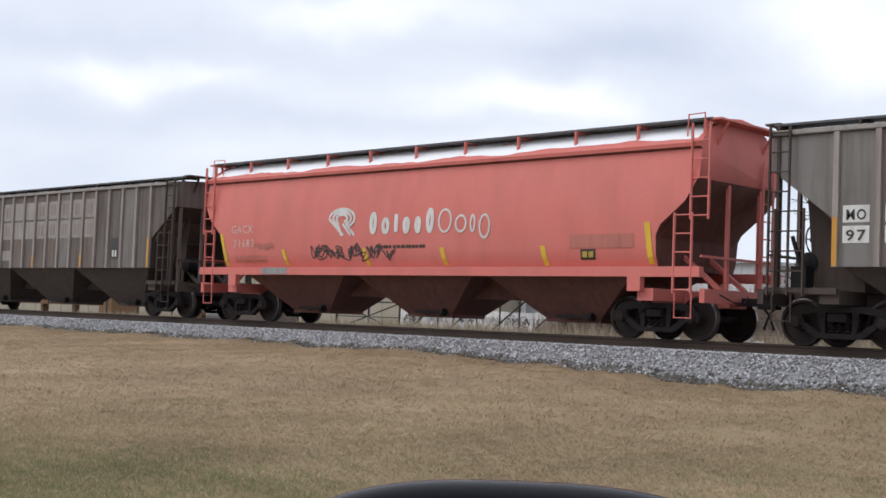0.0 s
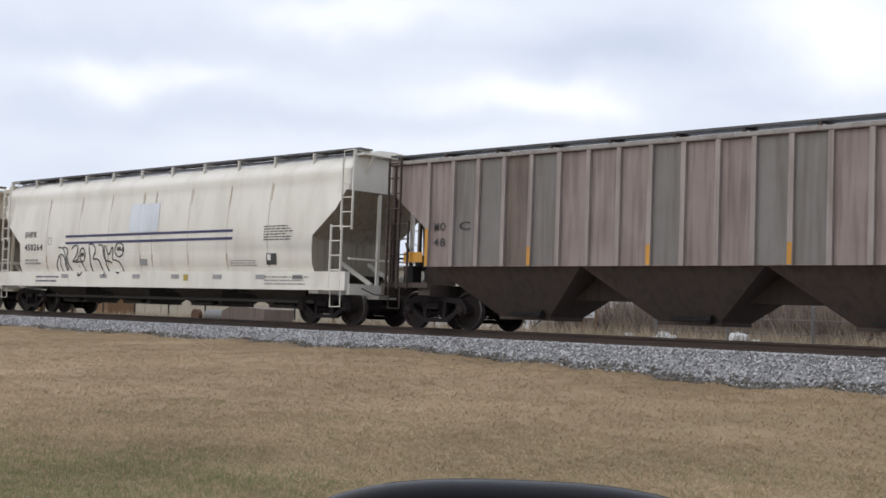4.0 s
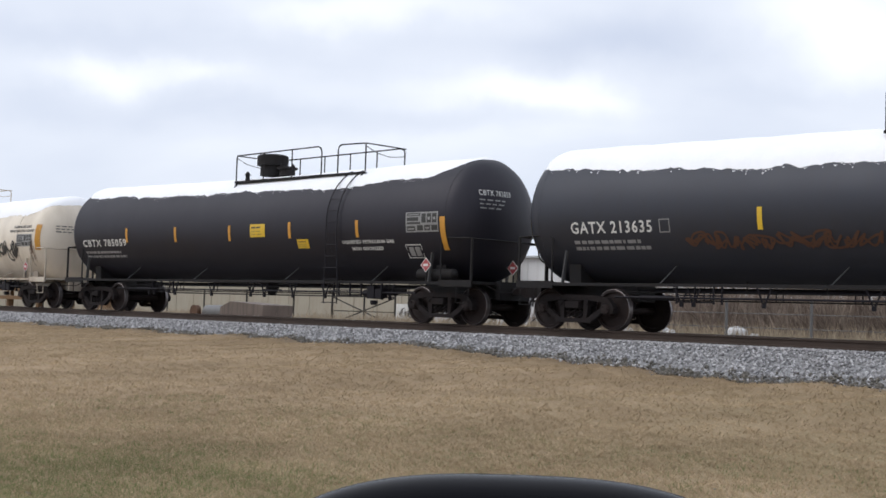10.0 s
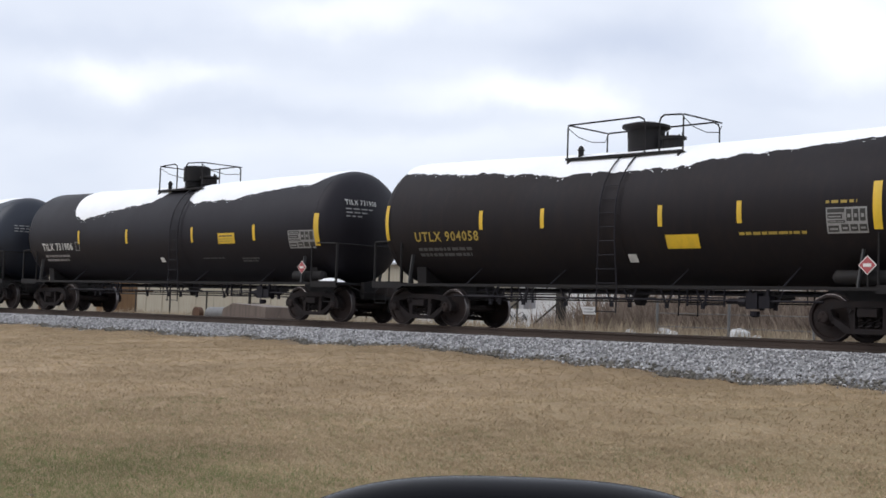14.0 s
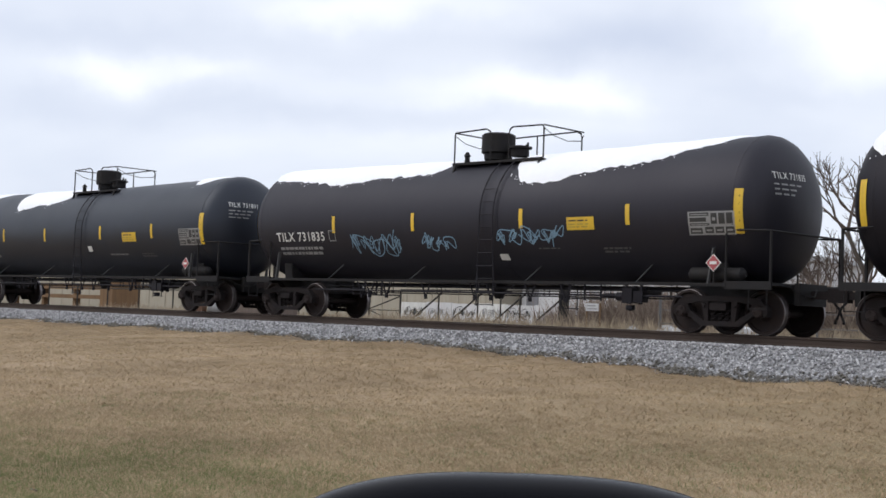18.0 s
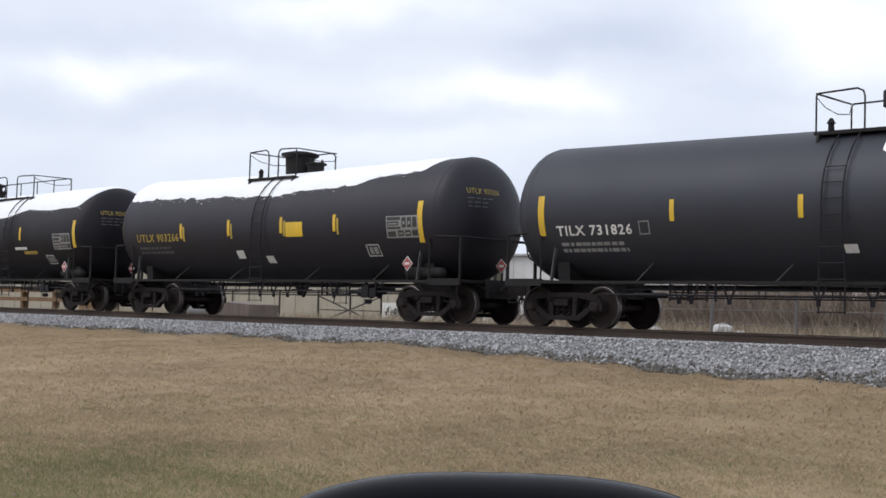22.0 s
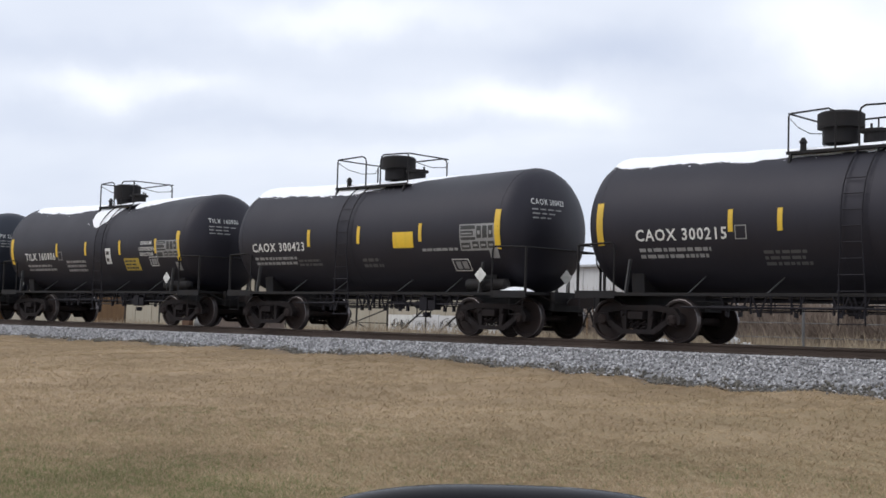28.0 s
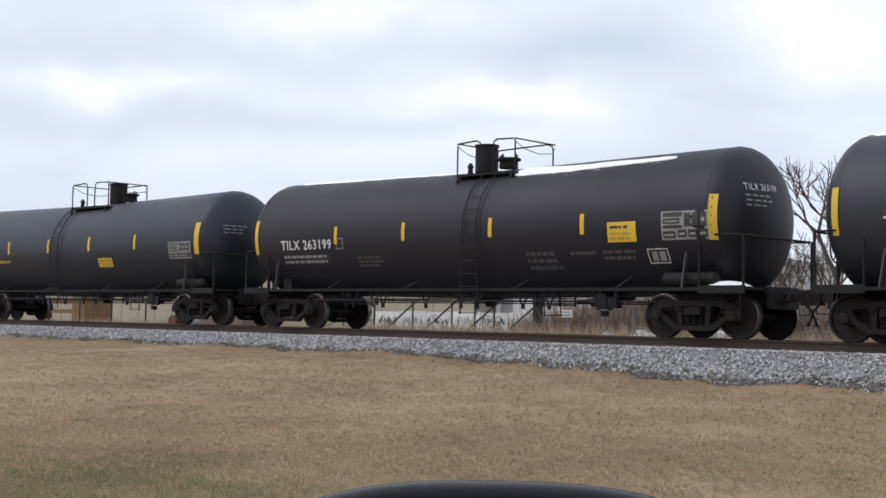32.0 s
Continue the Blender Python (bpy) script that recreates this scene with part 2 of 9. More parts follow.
paint("strut_grey", (0.034, 0.035, 0.038), col2=(0.022, 0.022, 0.023), rough=0.7)
paint("brace_grey", (0.060, 0.062, 0.066), col2=(0.05, 0.05, 0.05), rough=0.7)
paint("rust_band", (0.115, 0.058, 0.032), col2=(0.075, 0.042, 0.028), dirt=(0.045, 0.03, 0.025), rough=0.8, streak=0.5)
paint("rust_run", (0.42, 0.35, 0.27), col2=(0.55, 0.50, 0.42), dirt=(0.26, 0.16, 0.10), streak=0.8, rough=0.8)
paint("seam_grime", (0.40, 0.34, 0.27), col2=(0.28, 0.23, 0.18), rough=0.8)
paint("sill_cream", (0.52, 0.46, 0.38), col2=(0.36, 0.29, 0.22), dirt=(0.16, 0.10, 0.07), streak=0.7, run=(3, 3, 1), rough=0.75)
paint("faded_pink", (0.52, 0.18, 0.14), streak=0.3)
paint("dull_brown", (0.10, 0.07, 0.025), streak=0.3)
paint("dark_strip", (0.20, 0.09, 0.03), streak=0.3)
paint("beige_wall", (0.37, 0.34, 0.275), col2=(0.32, 0.29, 0.23), dirt=(0.22, 0.15, 0.10), streak=0.35, rough=0.85)
paint("white_wall", (0.60, 0.60, 0.61), col2=(0.50, 0.50, 0.51), dirt=(0.4, 0.38, 0.35), streak=0.3, rough=0.8)
paint("roof_metal", (0.45, 0.46, 0.48), streak=0.3)
paint("grey_door", (0.25, 0.25, 0.27), streak=0.2)
paint("weathered_wood", (0.20, 0.115, 0.055), col2=(0.13, 0.08, 0.045), dirt=(0.07, 0.05, 0.035), streak=0.5, rough=0.9)
paint("galvanised", (0.15, 0.15, 0.152), col2=(0.11, 0.108, 0.105), rough=0.55)
paint("fence_dark", (0.030, 0.026, 0.022), rough=0.8)
paint("bark", (0.070, 0.055, 0.044), col2=(0.10, 0.085, 0.07), dirt=(0.04, 0.032, 0.027), streak=0.6, rough=0.95, scale=3, bump=0.6, bump_scale=20)
paint("twig", (0.095, 0.070, 0.055), col2=(0.13, 0.10, 0.085), rough=0.95, scale=1)
paint("brush", (0.12, 0.085, 0.06), col2=(0.18, 0.13, 0.09), rough=0.95, scale=2)
paint("rubble", (0.62, 0.62, 0.63), col2=(0.45, 0.45, 0.46), rough=0.9, scale=6, bump=0.4)
M["car_black"] = mat("car_black", (0.003, 0.003, 0.005), rough=0.2, col2=(0.004, 0.004, 0.006), scale=3, amount=0.3, fine=0.02, spec=0.035)


def rusty_tank():
    """Grey weathered tank paint with rust that spreads down from the crest."""
    paint("rusty_tank", (0.075, 0.076, 0.082), col2=(0.060, 0.057, 0.057), dirt=(0.085, 0.068, 0.057), rough=0.7, spec=0.25)
    nt = M["rusty_tank"].node_tree
    N, L = nt.nodes.new, nt.links.new
    b = nt.nodes["Principled BSDF"]
    src = b.inputs["Base Color"].links[0].from_socket
    tc = N("ShaderNodeTexCoord")
    sep = N("ShaderNodeSeparateXYZ"); L(tc.outputs["Object"], sep.inputs[0])
    n = N("ShaderNodeTexNoise"); n.inputs["Scale"].default_value, n.inputs["Detail"].default_value = 1.1, 7
    L(tc.outputs["Object"], n.inputs["Vector"])
    ad = N("ShaderNodeMath"); ad.operation = "MULTIPLY_ADD"; ad.inputs[1].default_value = 1.5
    L(n.outputs["Fac"], ad.inputs[0]); L(sep.outputs["Z"], ad.inputs[2])
    mr = N("ShaderNodeMapRange"); mr.inputs["From Min"].default_value, mr.inputs["From Max"].default_value = 3.5, 4.3
    mr.inputs["To Max"].default_value = 0.85
    L(ad.outputs[0], mr.inputs["Value"])
    mx = N("ShaderNodeMixRGB"); mx.inputs[2].default_value = (0.105, 0.058, 0.040, 1)
    L(mr.outputs[0], mx.inputs[0]); L(src, mx.inputs[1]); L(mx.outputs[0], b.inputs["Base Color"])


rusty_tank()
M["mirror_plastic"] = mat("mirror_plastic", (0.004, 0.004, 0.005), rough=0.9, fine=0.02, spec=0.0)
M["window_glass"] = mat("window_glass", (0.02, 0.025, 0.03), rough=0.05, fine=0.0, amount=0.0)
M["rubber"] = mat("rubber", (0.012, 0.012, 0.012), rough=0.8)
M["mirror_glass"] = mat("mirror_glass", (0.9, 0.9, 0.9), rough=0.02, metal=1.0, fine=0.0, amount=0.0)
M["steel_black"] = mat("steel_black", (0.0125, 0.0120, 0.0140), rough=0.7, col2=(0.018, 0.015, 0.013), scale=3, bump=0.15, bump_scale=40, dirt=(0.024, 0.020, 0.018), dirt_amount=0.3, spec=0.25)
M["truck_iron"] = mat("truck_iron", (0.0175, 0.0145, 0.0155), rough=0.85, col2=(0.027, 0.0195, 0.0180), scale=4, bump=0.25, bump_scale=50, dirt=(0.010, 0.009, 0.009), dirt_amount=0.5, spec=0.2)
M["wheel_steel"] = mat("wheel_steel", (0.019, 0.0130, 0.0130), rough=0.7, col2=(0.030, 0.0185, 0.0150), scale=5, bump=0.15, spec=0.25)
M["tread_steel"] = mat("tread_steel", (0.22, 0.20, 0.20), rough=0.4, metal=0.9, col2=(0.08, 0.07, 0.07), scale=8)
M["rail_rust"] = mat("rail_rust", (0.055, 0.036, 0.027), rough=0.85, col2=(0.038, 0.027, 0.022), scale=2, bump=0.2)
M["rail_top"] = mat("rail_top", (0.38, 0.36, 0.34), rough=0.3, metal=0.9, scale=2)
M["tie_wood"] = mat("tie_wood", (0.075, 0.060, 0.048), rough=0.9, col2=(0.045, 0.036, 0.03), scale=3, bump=0.5, stretch=(1, 0.15, 1))
M["snow"] = mat("snow", (0.90, 0.91, 0.94), rough=0.85, col2=(0.82, 0.84, 0.89), scale=1.4, amount=0.5, bump=0.22, bump_scale=9, fine=0.03)
M["earth"] = mat("earth", (0.10, 0.075, 0.045), rough=0.95, col2=(0.075, 0.055, 0.035), scale=1.2, bump=0.6, bump_scale=30, fine=0.25)


# ---- mesh helpers ----
def part(name, bm, material, parent=None, label="", smooth=False):
    me = bpy.data.meshes.new(name)
    bm.to_mesh(me)
    bm.free()
    return obj(name, me, material, parent, label, smooth)


def obj(name, me, material, parent=None, label="", smooth=False):
    ob = new(name, me)
    if material is not None:
        for m in (material if isinstance(material, (list, tuple)) else [material]):
            me.materials.append(M[m])
    if smooth:
        me.polygons.foreach_set("use_smooth", [True] * len(me.polygons))
        me.set_sharp_from_angle(angle=radians(38))
    if parent is not None:
        ob.parent = parent
    if label:
        ob["label"] = label
    return ob


def box(bm, x0, x1, y0, y1, z0, z1, mi=0):
    v = [bm.verts.new(p) for p in ((x0, y0, z0), (x1, y0, z0), (x1, y1, z0), (x0, y1, z0), (x0, y0, z1), (x1, y0, z1), (x1, y1, z1), (x0, y1, z1))]
    for f in ((3, 2, 1, 0), (4, 5, 6, 7), (0, 1, 5, 4), (1, 2, 6, 5), (2, 3, 7, 6), (3, 0, 4, 7)):
        bm.faces.new([v[i] for i in f]).material_index = mi


def beam(bm, p, q, w, h=None, mi=0):
    """A square bar from p to q."""
    h = h or w
    p, q = Vector(p), Vector(q)
    d = (q - p).normalized()
    up = Vector((0, 0, 1)) if abs(d.z) < 0.95 else Vector((1, 0, 0))
    a = d.cross(up).normalized() * w / 2
    b = a.cross(d).normalized() * h / 2
    v = [bm.verts.new(o + i * a + j * b) for o in (p, q) for i, j in ((-1, -1), (1, -1), (1, 1), (-1, 1))]
    for f in ((0, 1, 2, 3), (7, 6, 5, 4), (0, 4, 5, 1), (1, 5, 6, 2), (2, 6, 7, 3), (3, 7, 4, 0)):
        bm.faces.new([v[i] for i in f]).material_index = mi


def pipe(bm, pts, r, seg=6, mi=0):
    """A round bar through pts."""
    pts = [Vector(p) for p in pts]
    rings = []
    n = len(pts)
    for i, p in enumerate(pts):
        d = (pts[min(i + 1, n - 1)] - pts[max(i - 1, 0)]).normalized()
        up = Vector((0, 0, 1)) if abs(d.z) < 0.9 else Vector((0, 1, 0))
        a = d.cross(up).normalized()
        b = a.cross(d)
        rings.append([bm.verts.new(p + r * (math.cos(2 * math.pi * k / seg) * a + math.sin(2 * math.pi * k / seg) * b)) for k in range(seg)])
    for a, b in zip(rings, rings[1:]):
        for k in range(seg):
            bm.faces.new((a[k], a[(k + 1) % seg], b[(k + 1) % seg], b[k])).material_index = mi
    bm.faces.new(rings[0][::-1]).material_index = mi
    bm.faces.new(rings[-1]).material_index = mi


def prism(bm, poly, y0, y1, axis="y", mi=0):
    """Extrude a closed outline: (x, z) along y, or (y, z) along x."""
    at = (lambda a, b, c: (a, c, b)) if axis == "y" else (lambda a, b, c: (c, a, b))
    lo = [bm.verts.new(at(a, b, y0)) for a, b in poly]
    hi = [bm.verts.new(at(a, b, y1)) for a, b in poly]
    bm.faces.new(lo).material_index = mi
    bm.faces.new(hi[::-1]).material_index = mi
    for i in range(len(poly)):
        j = (i + 1) % len(poly)
        bm.faces.new((lo[j], lo[i], hi[i], hi[j])).material_index = mi


def lathe(bm, prof, axis="y", seg=32, mats=None, centre=(0, 0, 0), cap=True):
    """Turn (distance along the axis, radius) rows about the axis."""
    rings = []
    cx, cy, cz = centre
    for a, r in prof:
        ring = []
        for k in range(seg):
            t = 2 * math.pi * k / seg
            u, w = r * math.cos(t), r * math.sin(t)
            ring.append(bm.verts.new({"y": (cx + u, cy + a, cz + w), "x": (cx + a, cy + u, cz + w), "z": (cx + u, cy + w, cz + a)}[axis]))
        rings.append(ring)
    for i, (p, q) in enumerate(zip(rings, rings[1:])):
        for k in range(seg):
            bm.faces.new((p[k], p[(k + 1) % seg], q[(k + 1) % seg], q[k])).material_index = mats[i] if mats else 0
    if cap:
        bm.faces.new(rings[0][::-1])
        bm.faces.new(rings[-1])


def fix(bm):
    bmesh.ops.recalc_face_normals(bm, faces=bm.faces[:])
    return bm


def mesh_np(name, V, F):
    me = bpy.data.meshes.new(name)
    me.vertices.add(len(V)); me.vertices.foreach_set("co", np.asarray(V, np.float32).ravel())
    F = np.asarray(F, np.int32)
    n, k = F.shape
    me.loops.add(n * k); me.loops.foreach_set("vertex_index", F.ravel())
    me.polygons.add(n); me.polygons.foreach_set("loop_start", np.arange(n) * k); me.polygons.foreach_set("loop_total", np.full(n, k))
    me.update(calc_edges=True)
    return me


def scatter(tv, tf, M3, P):
    """Copies of a template (verts, faces) with 3x3 matrices M3 at places P."""
    tv, tf = np.asarray(tv, float), np.asarray(tf, int)
    V = np.einsum("nij,kj->nki", M3, tv) + P[:, None, :]
    F = tf[None] + (np.arange(len(P)) * len(tv))[:, None, None]
    return V.reshape(-1, 3), F.reshape(-1, tf.shape[1])


# ---- ground, track ----
def toe_z(x):
    t = min(1.0, max(0.0, (x + 21.0) / 10.0))
    return -0.55 - 0.24 * (t * t * (3 - 2 * t)) + 0.030 * math.sin(1.1 * x) + 0.028 * math.sin(2.9 * x + 1) + 0.020 * math.sin(6.3 * x)


def toe_y(x):
    return 21.72 + (toe_z(x) + 0.21) * 1.75 + 0.10 * math.sin(1.7 * x) + 0.08 * math.sin(4.3 * x + 1) + 0.05 * math.sin(9.1 * x)


def ground_z(x, y):
    zt = toe_z(x)
    if y < 21.0:
        k = min(1.0, max(0.0, (21.0 - y) / 15.0))
        return zt + (-0.97 - zt) * k + 0.02 * math.sin(x * 0.7) * math.sin(y * 0.9)
    if y < 27:
        return zt
    k = min(1.0, (y - 27) / 10)
    return zt + (-0.55 - zt) * k


def build_ground():
    xs = [-3000, -900, -300, -120] + [-80 + i * 1.0 for i in range(20)] + [-60 + i * 0.25 for i in range(240)] + [i * 1.0 for i in range(31)] + [50, 120, 300, 900, 3000]
    ys = [-1500, -300, -60, -20, -8] + [-4 + i * 0.8 for i in range(56)] + [45, 55, 70, 100, 160, 300, 800, 2000, 4000]
    V = [(x, y, ground_z(x, y)) for y in ys for x in xs]
    n = len(xs)
    F = [(j * n + i, j * n + i + 1, (j + 1) * n + i + 1, (j + 1) * n + i) for j in range(len(ys) - 1) for i in range(n - 1)]
    me = mesh_np("ground", V, F)
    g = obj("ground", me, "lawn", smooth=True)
    tagged(g, "dry tan lawn with greener patches, winter grass", "ground", kind="structure")


def lawn_material():
    m = bpy.data.materials.new("lawn")
    m.use_nodes = True
    nt = m.node_tree
    b = nt.nodes["Principled BSDF"]
    N, L = nt.nodes.new, nt.links.new
    b.inputs["Roughness"].default_value = 0.95
    b.inputs["Specular IOR Level"].default_value = 0.1
    g = N("ShaderNodeNewGeometry")
    n1 = N("ShaderNodeTexNoise"); n1.inputs["Scale"].default_value, n1.inputs["Detail"].default_value = 0.42, 8; n1.inputs["Roughness"].default_value = 0.62
    L(g.outputs["Position"], n1.inputs["Vector"])
    r1 = N("ShaderNodeValToRGB")
    e = r1.color_ramp.elements
    e[0].position, e[0].color = 0.34, (0.262, 0.194, 0.123, 1)
    e[1].position, e[1].color = 0.66, (0.372, 0.279, 0.187, 1)
    k = e.new(0.5); k.color = (0.320, 0.239, 0.155, 1)
    L(n1.outputs["Fac"], r1.inputs[0])
    n2 = N("ShaderNodeTexNoise"); n2.inputs["Scale"].default_value, n2.inputs["Detail"].default_value = 26, 5
    L(g.outputs["Position"], n2.inputs["Vector"])
    mr = N("ShaderNodeMapRange"); mr.inputs["To Min"].default_value, mr.inputs["To Max"].default_value = 0.76, 1.24
    L(n2.outputs["Fac"], mr.inputs["Value"])
    sc = N("ShaderNodeVectorMath"); sc.operation = "SCALE"
    L(r1.outputs[0], sc.inputs[0]); L(mr.outputs[0], sc.inputs["Scale"])
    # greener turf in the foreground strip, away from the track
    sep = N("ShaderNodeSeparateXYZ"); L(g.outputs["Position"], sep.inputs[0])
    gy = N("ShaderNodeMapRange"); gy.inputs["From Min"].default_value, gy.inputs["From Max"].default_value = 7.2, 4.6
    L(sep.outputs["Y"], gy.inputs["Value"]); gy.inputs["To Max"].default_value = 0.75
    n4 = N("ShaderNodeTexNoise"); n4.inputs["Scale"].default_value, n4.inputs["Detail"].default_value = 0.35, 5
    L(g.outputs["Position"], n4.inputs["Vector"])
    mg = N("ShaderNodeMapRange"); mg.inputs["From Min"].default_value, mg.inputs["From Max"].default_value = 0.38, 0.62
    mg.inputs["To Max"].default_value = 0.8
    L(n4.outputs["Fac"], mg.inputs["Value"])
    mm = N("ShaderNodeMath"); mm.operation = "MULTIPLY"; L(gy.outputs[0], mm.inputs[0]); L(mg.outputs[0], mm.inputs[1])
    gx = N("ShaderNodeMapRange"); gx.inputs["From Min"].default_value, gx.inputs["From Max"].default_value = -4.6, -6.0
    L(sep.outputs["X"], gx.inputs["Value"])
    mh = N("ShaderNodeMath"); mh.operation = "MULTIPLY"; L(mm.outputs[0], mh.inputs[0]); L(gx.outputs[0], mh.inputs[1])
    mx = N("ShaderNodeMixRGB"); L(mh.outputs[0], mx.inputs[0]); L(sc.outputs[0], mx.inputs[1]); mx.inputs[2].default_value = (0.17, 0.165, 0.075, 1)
    # olive, darker tinge that grows towards +x, broken by noise
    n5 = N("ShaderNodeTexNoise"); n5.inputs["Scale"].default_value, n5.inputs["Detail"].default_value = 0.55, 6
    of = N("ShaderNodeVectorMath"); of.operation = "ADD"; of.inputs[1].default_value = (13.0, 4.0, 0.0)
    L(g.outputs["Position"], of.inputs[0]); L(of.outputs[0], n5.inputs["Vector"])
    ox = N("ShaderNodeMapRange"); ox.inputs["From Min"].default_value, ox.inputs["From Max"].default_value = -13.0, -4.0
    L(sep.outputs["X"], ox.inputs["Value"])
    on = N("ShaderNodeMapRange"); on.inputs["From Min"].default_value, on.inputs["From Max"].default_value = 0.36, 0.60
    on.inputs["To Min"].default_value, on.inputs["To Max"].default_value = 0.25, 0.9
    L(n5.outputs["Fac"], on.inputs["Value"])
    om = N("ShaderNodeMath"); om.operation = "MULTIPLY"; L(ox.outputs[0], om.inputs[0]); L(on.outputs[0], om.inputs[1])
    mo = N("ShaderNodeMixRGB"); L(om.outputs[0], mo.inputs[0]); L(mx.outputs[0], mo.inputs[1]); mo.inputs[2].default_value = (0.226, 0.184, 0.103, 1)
    # trodden grey-brown strip beside the ballast
    ty = N("ShaderNodeMapRange"); ty.inputs["From Min"].default_value, ty.inputs["From Max"].default_value = 20.2, 21.0
    ty.inputs["To Max"].default_value = 0.75
    jy = N("ShaderNodeMath"); jy.operation = "MULTIPLY_ADD"; jy.inputs[1].default_value = 1.6
    L(n1.outputs["Fac"], jy.inputs[0]); L(sep.outputs["Y"], jy.inputs[2])
    jz = N("ShaderNodeMath"); jz.operation = "SUBTRACT"; jz.inputs[1].default_value = 0.8
    L(jy.outputs[0], jz.inputs[0]); L(jz.outputs[0], ty.inputs["Value"])
    mt = N("ShaderNodeMixRGB"); L(ty.outputs[0], mt.inputs[0]); L(mo.outputs[0], mt.inputs[1]); mt.inputs[2].default_value = (0.205, 0.170, 0.135, 1)
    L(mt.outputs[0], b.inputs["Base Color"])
    bp = N("ShaderNodeBump"); bp.inputs["Strength"].default_value, bp.inputs["Distance"].default_value = 0.4, 0.02
    L(n2.outputs["Fac"], bp.inputs["Height"]); L(bp.outputs[0], b.inputs["Normal"])
    M["lawn"] = m


lawn_material()
build_ground()


def ballast_material():
    m = bpy.data.materials.new("ballast")
    m.use_nodes = True
    nt = m.node_tree
    b = nt.nodes["Principled BSDF"]
    N, L = nt.nodes.new, nt.links.new
    b.inputs["Roughness"].default_value = 0.9
    g = N("ShaderNodeNewGeometry")
    r = N("ShaderNodeValToRGB")
    e = r.color_ramp.elements
    e[0].position, e[0].color = 0.0, (0.15, 0.147, 0.153, 1)
    e[1].position, e[1].color = 1.0, (0.60, 0.594, 0.61, 1)
    k = e.new(0.5); k.color = (0.345, 0.340, 0.350, 1)
    L(g.outputs["Random Per Island"], r.inputs[0])
    n = N("ShaderNodeTexNoise"); n.inputs["Scale"].default_value, n.inputs["Detail"].default_value = 40, 4
    L(g.outputs["Position"], n.inputs["Vector"])
    mr = N("ShaderNodeMapRange"); mr.inputs["To Min"].default_value, mr.inputs["To Max"].default_value = 0.75, 1.25
    L(n.outputs["Fac"], mr.inputs["Value"])
    sc = N("ShaderNodeVectorMath"); sc.operation = "SCALE"; L(r.outputs[0], sc.inputs[0]); L(mr.outputs[0], sc.inputs["Scale"])
    L(sc.outputs[0], b.inputs["Base Color"])
    M["ballast"] = m
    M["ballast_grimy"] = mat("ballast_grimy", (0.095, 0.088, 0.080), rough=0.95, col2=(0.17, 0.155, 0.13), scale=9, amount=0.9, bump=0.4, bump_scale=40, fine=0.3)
    M["ballast_bed"] = mat("ballast_bed", (0.32, 0.32, 0.325), rough=0.95, col2=(0.14, 0.14, 0.145), scale=14, amount=0.9, bump=1.0, bump_scale=22, fine=0.4)


ballast_material()


